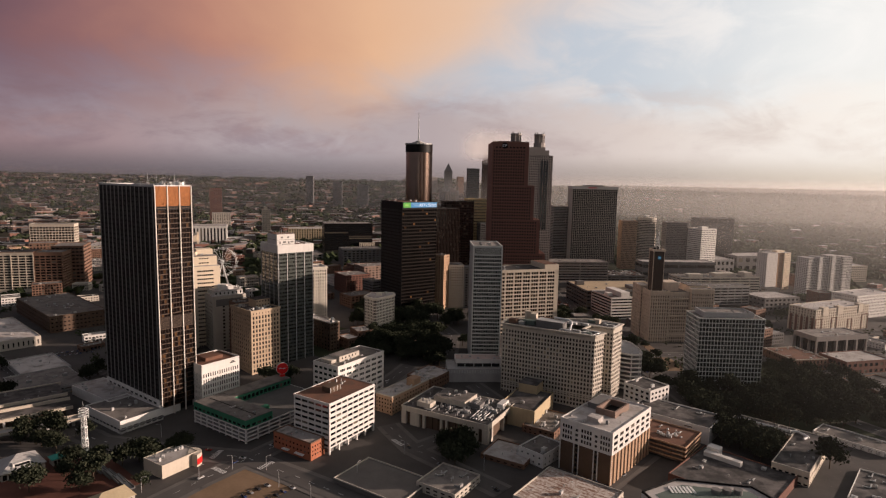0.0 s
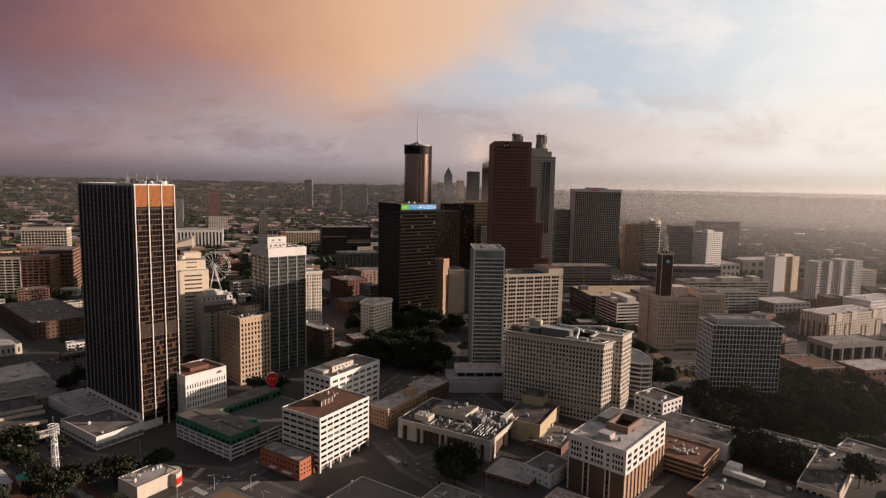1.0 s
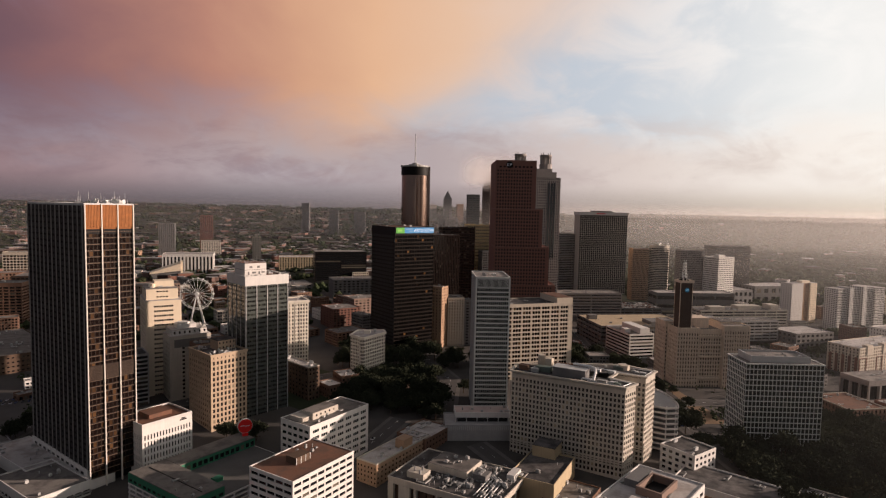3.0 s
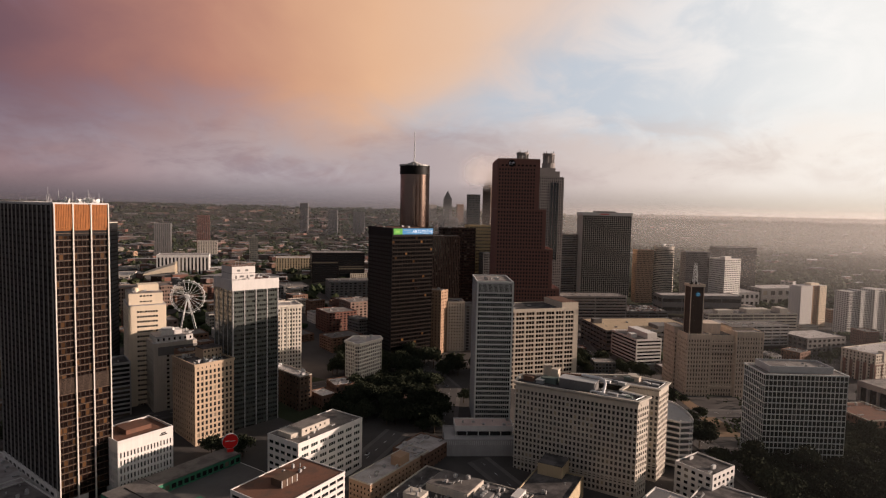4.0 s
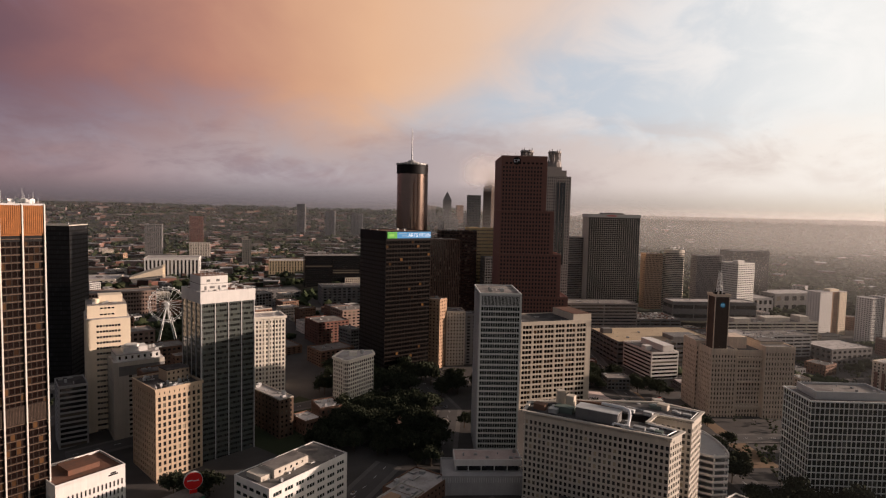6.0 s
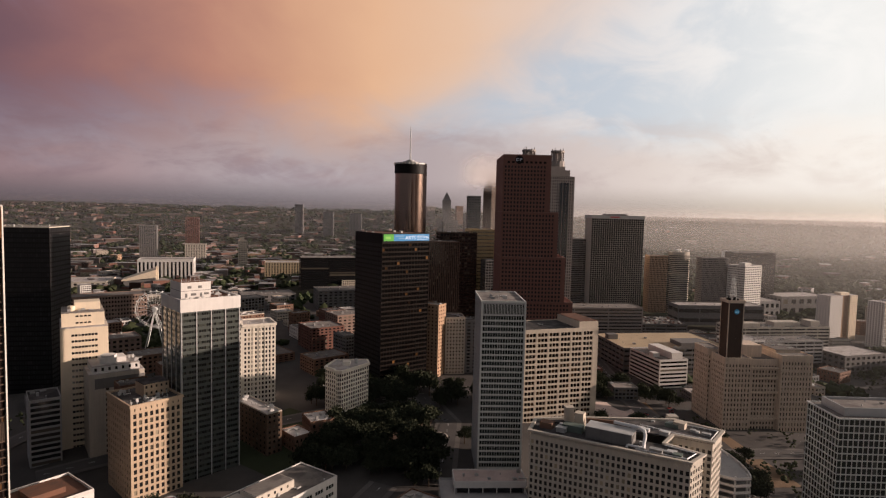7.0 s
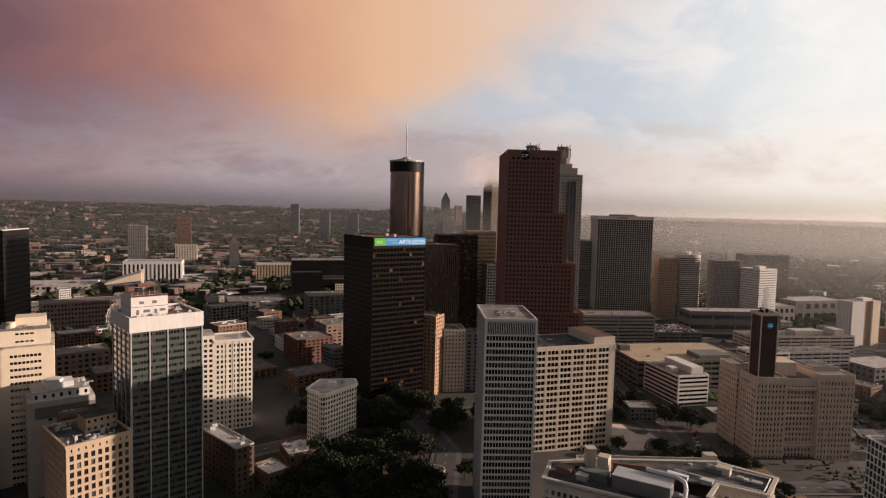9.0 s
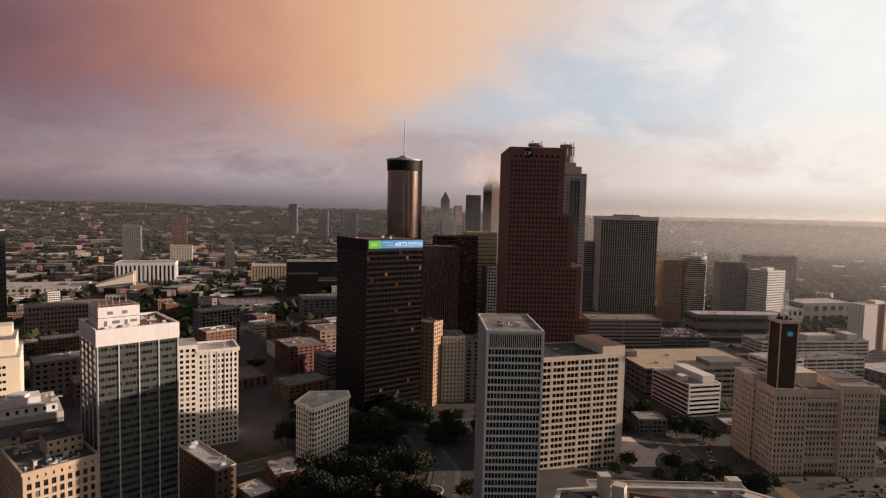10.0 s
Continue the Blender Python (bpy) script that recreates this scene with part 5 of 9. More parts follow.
def twin_crown_tower():
    b = place("office_tower", 106, 995, 8, "grey-pink granite skyscraper with two columned roof pavilions", "tower")
    w, d, z0, z1 = 76.0, 50.0, 0.0, 214.0
    sh, panes = Shape(), Panes(b, M["far_glass"], most=0)
    facade(sh, panes, "front", w, d, z0, z1, 24, 52, 0.5, 0.55, 0.4, margin=1)
    for s in ("left", "right", "back"):
        blank(sh, s, w, d, z0, z1)
    part("wall", sh, M["grey_granite"], b)
    panes.finish()
    for u in (62.0, 66.5, 57.5):
        box_part("glass_bay", b, "dark_glass", (u - 1.4, -0.25, 90, u + 1.4, 0.1, 206))
    roof_of(b, w - 2, d - 2, z1 + 0.6, "roof_gravel", 1, 1)
    box_part("shoulder", b, "grey_granite", (2, 3, z1, 70, 44, z1 + 9))
    box_part("shoulder", b, "grey_granite", (6, 6, z1 + 9, 64, 40, z1 + 14))
    for cx in (17.0, 58.0):
        s = Shape()
        pts = [(cx + 10 * math.cos(radians(a)), 22 + 10 * math.sin(radians(a))) for a in range(0, 360, 30)]
        s.prism(pts, z1 + 14, z1 + 22)
        part("pavilion_base", s, M["grey_granite"], b)
        box_part("pavilion_core", b, "grey_granite", (cx - 5, 17, z1 + 22, cx + 5, 27, z1 + 34))
        for k in range(8):
            a = radians(45 * k + 22)
            s = Shape()
            s.tube((cx + 8 * math.cos(a), 22 + 8 * math.sin(a), z1 + 22), (cx + 8 * math.cos(a), 22 + 8 * math.sin(a), z1 + 36), 0.9, 0.9, 8)
            part("column", s, M["grey_granite"], b)
        s = Shape()
        ring(s, [(cx + 9.4 * math.cos(radians(a)), 22 + 9.4 * math.sin(radians(a))) for a in range(0, 360, 20)], [(cx + 6.5 * math.cos(radians(a)), 22 + 6.5 * math.sin(radians(a))) for a in range(0, 360, 20)], z1 + 34, z1 + 36.5)
        part("entablature", s, M["grey_granite"], b)
        for k in range(4):
            a = radians(90 * k + 45)
            s = Shape()
            s.tube((cx + 8 * math.cos(a), 22 + 8 * math.sin(a), z1 + 36.5), (cx + 8 * math.cos(a), 22 + 8 * math.sin(a), z1 + 40), 0.8, 0.3, 6)
            part("finial", s, M["grey_granite"], b)


def round_hotel():
    b = place("hotel_tower", -51, 1150, 0, "very tall round hotel tower in bronze mirror glass with roof antenna", "tower")
    R, z0, z1 = 23.6, 2.0, 238.0
    n = 72
    for name, r, za, zb, mat in (("glass_shaft", R, z0, z1 - 17, "bronze_mirror"), ("restaurant_ring", R + 0.9, z1 - 17, z1 - 2, "black_metal")):
        s = Shape()
        for k in range(n):
            a, c = 2 * math.pi * k / n, 2 * math.pi * (k + 1) / n
            floors = 60 if name == "glass_shaft" else 1
            for f in range(floors):
                za1, zb1 = za + (zb - za) * f / floors, za + (zb - za) * (f + 1) / floors
                s.quad((r * math.cos(a), r * math.sin(a), za1), (r * math.cos(c), r * math.sin(c), za1), (r * math.cos(c), r * math.sin(c), zb1), (r * math.cos(a), r * math.sin(a), zb1))
        part(name, s, M[mat], b)
        s = Shape()
        floors = 60 if name == "glass_shaft" else 1
        for f in range(floors):
            zz = za + (zb - za) * (f + 1) / floors
            pts = lambda q: [(q * math.cos(2 * math.pi * k / 36), q * math.sin(2 * math.pi * k / 36)) for k in range(36)]
            ring(s, pts(r + 0.06), pts(r - 0.8), zz - 0.35, zz)
        tagged(part("floor_joint", s, M["bronze_dark"], b), kind="stuff")
    s = Shape()
    pts = [((R + 1.2) * math.cos(2 * math.pi * k / 36), (R + 1.2) * math.sin(2 * math.pi * k / 36)) for k in range(36)]
    s.prism(pts, z1 - 2, z1)
    part("crown_ring", s, M["pale_metal"], b)
    for k in range(28):
        a = 2 * math.pi * k / 28
        s = Shape()
        s.tube(((R + 1.4) * math.cos(a), (R + 1.4) * math.sin(a), z1 - 3), ((R + 1.4) * math.cos(a), (R + 1.4) * math.sin(a), z1 + 0.4), 0.5, 0.5, 6)
        part("crown_post", s, M["white_fin"], b)
    for r, za, zb in ((12, z1, z1 + 2.5), (6, z1 + 2.5, z1 + 5)):
        s = Shape()
        s.tube((0, 0, za), (0, 0, zb), r, r, 20)
        part("roof_drum", s, M["grey_concrete"], b)
    mast(b, 0, 0, z1 + 5, 52, 1.1, "spire")
    box_part("lift_shaft", b, "bronze_mirror", (R - 3, -6, z0, R + 3.5, 6, z1 - 1), label="bronze glass lift shaft")


def grid_hotel():
    b = place("hotel_tower", 280.5, 1300, 1.8, "broad dark hotel slab with pale window grid and white rim", "tower")
    w, d, z0, z1 = 98.6, 45.0, -5.0, 162.0
    sh, panes = Shape(), Panes(b, M["far_black"], most=0)
    facade(sh, panes, "front", w, d, z0, z1 - 6, 24, 42, 0.84, 0.84, 0.6)
    facade(sh, panes, "left", w, d, z0, z1 - 6, 1, 1, skip=lambda i, j: True)
    blank(sh, "right", w, d, z0, z1 - 6), blank(sh, "back", w, d, z0, z1 - 6)
    part("wall", sh, M["limestone"], b, "pale stone window grid")
    panes.finish()
    s = Shape()
    ring(s, [(-1, -1), (w + 1, -1), (w + 1, d + 1), (-1, d + 1)], [(1, 1), (w - 1, 1), (w - 1, d - 1), (1, d - 1)], z1 - 6, z1)
    part("rim", s, M["white_concrete"], b)
    roof_of(b, w - 2, d - 2, z1 - 1, "roof_pale", 1, 1)
    box_part("penthouse", b, "grey_granite", (30, 10, z1 - 1, 70, 34, z1 + 3))
    box_part("sign_bar", b, "red_paint", (34, -1.2, z1 - 4, 52, -0.98, z1 - 2))


# ---- foreground blocks ----
def striped_office():
    b = place("office_block", -75.2, 388.5, 58, "white office block with dark ribbon windows and rust-brown roof")
    w, d, z0, z1 = 49.0, 34.0, -18.5, 19.0
    sh, panes = Shape(), Panes(b, M["dark_glass"])
    facade(sh, panes, "front", w, d, z0 + 5, z1 - 0.8, 8, 8, 0.84, 0.47, 0.4, margin=0.7, high=0.4)
    facade(sh, panes, "left", w, d, z0 + 5, z1 - 0.8, 5, 8, 0.88, 0.47, 0.4, margin=0.7, high=0.4)
    blank(sh, "right", w, d, z0, z1 - 0.8), blank(sh, "back", w, d, z0, z1 - 0.8)
    part("wall", sh, M["white_concrete"], b)
    panes.finish()
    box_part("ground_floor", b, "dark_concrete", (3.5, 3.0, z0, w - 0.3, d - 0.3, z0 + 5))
    for k in range(6):
        box_part("column", b, "white_concrete", (0.1 + k * (w - 1.4) / 5, 0.1, z0, 1.3 + k * (w - 1.4) / 5, 1.3, z0 + 5))
    pr = Shape()
    parapet(pr, w + 0.3, d + 0.3, z1, 0.8, 0.5, -0.15, -0.15)
    part("parapet", pr, M["white_concrete"], b)
    roof_of(b, w - 0.8, d - 0.8, z1 - 0.5, "roof_rust", 0.4, 0.4)
    house = box_part("penthouse", b, "brown_panel", (16, 14, z1 - 0.5, 27, 22, z1 + 3.4))
    for k in range(4):
        box_part("penthouse_rib", house, "window_white", (16 + k * 3.55, 13.8, z1 - 0.5, 16.35 + k * 3.55, 14.02, z1 + 3.4))
    plant(b, 20, 12, z1 - 0.5, 5, 24, 18, 5, 2)
    # brick neighbour
    c = place("shop_block", -86, 379.5, 58, "two-storey orange-red brick shop block with flat roof")
    sh, panes = Shape(), Panes(c, M["dark_glass"])
    facade(sh, panes, "front", 13, 36, -18.5, -6, 5, 3, 0.4, 0.45, 0.3, low=2.5, high=1.2, margin=0.6)
    facade(sh, panes, "left", 13, 36, -18.5, -6, 10, 2, 0.4, 0.4, 0.3, low=4, high=1.6, margin=0.6)
    blank(sh, "right", 13, 36, -18.5, -6), blank(sh, "back", 13, 36, -18.5, -6)
    part("wall", sh, M["orange_brick"], c)
    panes.finish()
    pr = Shape()
    parapet(pr, 13, 36, -5.2, 0.8, 0.45)
    part("parapet", pr, M["brown_brick"], c)
    roof_of(c, 12.2, 35.2, -5.9, "roof_pale", 0.4, 0.4)
    box_part("awning", c, "paint_white", (-2.2, 6, -15.2, 0.02, 14, -14.7), (-2.2, 20, -15.2, 0.02, 26, -14.7))
    plant(c, 12, 34, -5.9, 6, seed=3, big=2)


def slit_window_block():
    b = place("office_block", -191.8, 461, 54, "white office block with rows of narrow slit windows")
    w, d, z0, z1 = 35.0, 30.0, -17.0, 20.0
    sh, panes = Shape(), Panes(b, M["dark_glass"])
    facade(sh, panes, "front", w, d, z0, z1 - 1, 16, 5, 0.42, 0.68, 0.4, low=6, high=6, margin=0.8)
    facade(sh, panes, "left", w, d, z0, z1 - 1, 13, 5, 0.42, 0.68, 0.4, low=6, high=6, margin=0.8)
    blank(sh, "right", w, d, z0, z1 - 1), blank(sh, "back", w, d, z0, z1 - 1)
    part("wall", sh, M["white_concrete"], b)
    panes.finish()
    pr = Shape()
    parapet(pr, w, d, z1, 1.4, 0.5)
    part("parapet", pr, M["white_concrete"], b)
    roof_of(b, w - 1, d - 1, z1 - 1.3, "roof_rust", 0.5, 0.5)
    box_part("penthouse", b, "roof_rust", (10, 10, z1 - 1.3, 26, 24, z1 + 1.5))
    box_part("stair_head", b, "white_concrete", (0.6, 18, z1 - 1.3, 4, 28, z1 + 2.4))
    box_part("sign_bar", b, "black_metal", (26, -0.12, z1 - 4.4, 31, 0.02, z1 - 3.6), (27, -0.12, z1 - 3.4, 30, 0.02, z1 - 2.6))
    c = place("roof_terrace", -160, 458, 54, "small pale roof house with pergola on a shop", "roof house")
    box_part("wall", c, "white_concrete", (0, 0, -18, 16, 12, -3.5))
    roof_of(c, 16, 12, -3.0, "roof_pale")
    for k in range(6):
        box_part("beam", c, "paint_white", (k * 3, -1.5, -2.5, k * 3 + 0.3, 13, -2.2))
    for p in ((0.2, 0.2), (15.2, 0.2), (0.2, 11.2), (15.2, 11.2)):
        box_part("post", c, "paint_white", (p[0], p[1], -3.0, p[0] + 0.3, p[1] + 0.3, -2.4))


def white_window_block():
    b = place("office_block", -82, 459, 56, "white four-storey office block with wide grouped windows")
    w, d, z0, z1 = 57.0, 28.0, -15.0, 22.0
    sh, panes = Shape(), Panes(b, M["green_glass"])
    facade(sh, panes, "front", w, d, z0, z1 - 0.8, 7, 7, 0.72, 0.46, 0.35, low=3, high=1.4, margin=1.5)
    facade(sh, panes, "left", w, d, z0, z1 - 0.8, 5, 7, 0.72, 0.46, 0.35, low=3, high=1.4, margin=0.8)
    blank(sh, "right", w, d, z0, z1 - 0.8), blank(sh, "back", w, d, z0, z1 - 0.8)
    part("wall", sh, M["white_concrete"], b)
    panes.finish()
    for i in range(7):
        u = 1.5 + (i + 0.5) * 54 / 7
        box_part("window_mullion", b, "window_white", (u - 1.1, -0.02, z0 + 3, u - 0.95, 0.3, z1 - 2.3), (u + 0.95, -0.02, z0 + 3, u + 1.1, 0.3, z1 - 2.3))
    pr = Shape()
    parapet(pr, w, d, z1, 0.8, 0.5)
    part("parapet", pr, M["white_concrete"], b)
    roof_of(b, w - 1, d - 1, z1 - 0.5, "roof_gravel", 0.5, 0.5)
    house = box_part("penthouse", b, "limestone", (10, 8, z1 - 0.5, 34, 20, z1 + 4))
    box_part("penthouse_roof", house, "roof_gravel", (10.5, 8.5, z1 + 4, 33.5, 19.5, z1 + 4.2))
    for k in range(5):
        box_part("penthouse_window", house, "dark_glass", (13 + k * 4, 7.94, z1 + 1.4, 14.2 + k * 4, 8.02, z1 + 2.8))
    box_part("penthouse", b, "limestone", (3, 10, z1 - 0.5, 10, 22, z1 + 2.2))
    plant(b, w, d * 0.4, z1 - 0.5, 6, seed=12, big=2)


def green_deck():
    b = place("parking_deck", -137.5, 403, 56, "open concrete parking deck with a dark green storey on top")
    w, d, z0 = 82.0, 62.0, -18.5
    for lev in range(4):
        z = z0 + lev * 2.9
        box_part("deck_slab", b, "grey_concrete", (0.2, 0.2, z + 2.3, w - 0.2, d - 0.2, z + 2.7))
        s = Shape()
        ring(s, [(0, 0), (w, 0), (w, d), (0, d)], [(0.35, 0.35), (w - 0.35, 0.35), (w - 0.35, d - 0.35), (0.35, d - 0.35)], z + 1.75, z + 2.85)
        part("deck_rail", s, M["white_concrete"], b)
    for k in range(9):
        box_part("column", b, "white_concrete", (0.03, 0.5 + k * (d - 1.6) / 8, z0, 0.8, 1.2 + k * (d - 1.6) / 8, z0 + 11))
        box_part("column", b, "white_concrete", (0.5 + k * (w - 1.6) / 8, 0.03, z0, 1.2 + k * (w - 1.6) / 8, 0.8, z0 + 11))
    # solid dark block gives the open levels their shade
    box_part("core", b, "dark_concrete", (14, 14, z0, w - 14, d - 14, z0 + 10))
    zt = z0 + 11.4
    box_part("deck_floor", b, "asphalt_deck", (0.4, 0.4, zt - 0.2, w - 0.4, d - 0.4, zt + 0.06))
    # green upper storey: along the long side and the far end, round a court
    sh, panes = Shape(), Panes(b, M["dark_glass"])
    facade(sh, panes, "left", 24, d, zt, zt + 6.2, 12, 1, 0.7, 0.3, 0.4, 0, 0, up=0.2)
    facade(sh, panes, "front", 24, d, zt, zt + 6.2, 5, 1, 0.7, 0.3, 0.4, 0, 0, up=0.2)
    facade(sh, panes, "right", 24, d, zt, zt + 6.2, 12, 1, 0.7, 0.5, 0.4, 0, 0, up=0.3)
    blank(sh, "back", 24, d, zt, zt + 6.2)
    part("green_wall", sh, M["green_wall"], b, "dark green painted wall")
    roof_of(b, 23.6, d - 0.4, zt + 6.5, "roof_gravel", 0.2, 0.2)
    sh = Shape()
    facade(sh, panes, "front", w - 24.4, 16, zt, zt + 6.2, 14, 1, 0.7, 0.5, 0.4, 24.2, d - 16.2, up=0.3)
    for s in ("right", "back"):
        blank(sh, s, w - 24.4, 16, zt, zt + 6.2, 24.2, d - 16.2)
    part("green_wall", sh, M["green_wall"], b, "dark green painted wall")
    panes.finish()
    roof_of(b, w - 24.6, 16, zt + 6.45, "roof_gravel", 24.1, d - 16.3)
    box_part("roof_joint", b, "black_metal", (11, 3, zt + 6.5, 11.6, d - 4, zt + 6.75))
    box_part("stair_head", b, "green_wall", (30, 18, zt, 36, 22, zt + 2.6))
    plant(b, 20, d, zt + 6.5, 5, seed=8, big=2)


def stone_hall():
    """Low broad hall: pale stone frame, deep brown bays, crowded roof."""
    b = place("civic_building", 35, 409.5, 61, "low broad pale stone hall with deep brown bays and crowded roof")
    w, d, z0, z1 = 50.0, 74.0, -19.0, -3.0
    box_part("inner_wall", b, "brown_panel", (2.0, 2.0, z0, w - 1, d - 1, z1 - 4))
    box_part("fascia", b, "limestone", (0, 0, z1 - 4.2, w, d, z1 - 1))
    for v0, v1 in ((0, 4.5), (8, 16), (19.5, 21.0), (33.5, 35), (38, 39.5), (53, 55), (58, 66), (70, 74)):
        box_part("pier", b, "limestone", (-0.3, v0, z0, 2.4, v1, z1 - 4.2))
    for u0, u1 in ((0, 2.6), (6, 9), (28, 30), (46, 50)):
        box_part("pier", b, "limestone", (u0, -0.3, z0, u1, 2.4, z1 - 4.2))
    for v in (23, 27, 42, 47):
        box_part("window_mullion", b, "bronze_dark", (1.8, v, z0, 2.05, v + 0.4, z1 - 4.2))
    pr = Shape()
    parapet(pr, w + 0.6, d + 0.6, z1, 1.0, 0.7, -0.3, -0.3)
    part("parapet", pr, M["limestone"], b)
    roof_of(b, w - 0.6, d - 0.6, z1 - 0.7, "roof_dark", 0.3, 0.3)
    box_part("roof_house", b, "limestone", (22, 30, z1 - 0.7, 44, 58, z1 + 3.6))
    box_part("roof_house_top", b, "roof_gravel", (22.4, 30.4, z1 + 3.6, 43.6, 57.6, z1 + 3.8))
    box_part("roof_house", b, "limestone", (6, 52, z1 - 0.7, 15, 64, z1 + 3.0))
    box_part("roof_house", b, "white_concrete", (36, 4, z1 - 0.7, 48, 9, z1 + 2.4))
    box_part("cooling_tower", b, "dark_concrete", (24, 18, z1 - 0.7, 33, 27, z1 + 3.2))
    for k in range(3):
        s = Shape()
        s.tube((25.8 + k * 2.8, 22.5, z1 + 3.2), (25.8 + k * 2.8, 22.5, z1 + 4.0), 1.2, 1.2, 12)
        part("fan_cowl", s, M["plant_metal"], b)
    for k in range(5):
        s = Shape()
        y0 = 8 + k * 2.2
        s.tube((5, y0, z1 - 0.1), (30, y0 + 1, z1 - 0.1), 0.35, 0.35, 6)
        s.tube((30, y0 + 1, z1 - 0.1), (32, y0 + 5, z1 + 0.8), 0.35, 0.35, 6)
        part("roof_pipe", s, M["duct_white"], b)
    for x0, y0 in ((9, 60), (12, 56), (7, 55)):
        s = Shape()
        s.tube((x0, y0, z1 + 3.0), (x0, y0, z1 + 5.5), 0.8, 0.8, 10)
        part("flue", s, M["plant_metal"], b)
    plant(b, w, d * 0.7, z1 - 0.7, 44, seed=17, big=3.4)
    plant(b, w - 4, d - 6, z1 - 0.7, 26, 1, 2, 97, 5.0)
    plant(b, 20, 26, z1 + 3.8, 9, 23, 31, 18, 3)
    plant(b, w - 2, d - 4, z1 - 0.7, 70, 1, 2, 211, 2.6, joined=True)
    rails = Shape()
    for k in range(16):
        u = 3 + k * 2.9
        rails.box(u, 28, z1 - 0.7, u + 0.12, 28.12, z1 + 1.6)
        rails.box(u, 46 + k % 3, z1 - 0.7, u + 0.12, 46.12 + k % 3, z1 + 2.4)
    for zz in (z1 + 0.6, z1 + 1.5):
        rails.box(3, 28, zz, 46.6, 28.1, zz + 0.1)
    part("roof_rail", rails, M["pale_metal"], b)
    # the neighbours behind it
    c = place("shop_block", -38.3, 457, 57, "tan brick corner block with pale roof and roof vents")
    sh, panes = Shape(), Panes(c, M["old_glass"])
    facade(sh, panes, "left", 62, 17, -18, -2, 6, 4, 0.35, 0.45, 0.3, low=2, high=1.5)
    facade(sh, panes, "front", 62, 17, -18, -2, 16, 4, 0.35, 0.45, 0.3, low=2, high=1.5)
    blank(sh, "right", 62, 17, -18, -2), blank(sh, "back", 62, 17, -18, -2)
    part("wall", sh, M["tan_brick"], c)
    panes.finish()
    pr = Shape()
    parapet(pr, 62, 17, -1, 1.0, 0.5)
    part("parapet", pr, M["limestone"], c)
    roof_of(c, 61, 16, -1.6, "roof_pale", 0.5, 0.5)
    box_part("penthouse", c, "tan_brick", (30, 0.5, -1.6, 40, 8, 4.5))
    plant(c, 60, 15, -1.6, 16, seed=9, big=2.6)
    T("shop_block", -8, 500, 57, 34, 26, -1.5, "pale-roofed low brick block beside the park", wall="brown_brick", roof="roof_pale", nx=8, ny=5, nz=3, fw=0.4, fh=0.4, units=6, seed=22)
    T("theatre", 72.6, 436, 62, 47, 30, -2.5, "low dark theatre block with dull yellow gable wall", wall="yellow_wall", roof="roof_dark", nx=1, ny=1, nz=1, fw=0.02, fh=0.02, sides=(), units=3)
    box = place("stage_house", 80, 474, 62, "square dull yellow stage house above a flat roof", "building")
    box_part("wall", box, "yellow_wall", (0, 0, -10, 16, 16, 4))
    roof_of(box, 16, 16, 4.4, "roof_dark")
    T("shop_block", 69.5, 376, 47, 26, 20, -8.5, "small white rendered shop with square windows", wall="white_concrete", roof="roof_gravel", nx=5, ny=4, nz=2, fw=0.3, fh=0.3, units=5, seed=32)
    T("shop_block", 56.5, 373.5, 60, 28, 32, -14.5, "single-storey shop with dirty pale roof", wall="brown_brick", roof="roof_pale", nx=4, ny=6, nz=1, fw=0.5, fh=0.4, units=7, seed=33)
    T("shop_block", 85, 420, 58, 40, 26, -12, "dark brick row of shops with cluttered roof", wall="brown_brick", roof="roof_gravel", nx=7, ny=6, nz=2, fw=0.4, fh=0.4, units=18, seed=34)


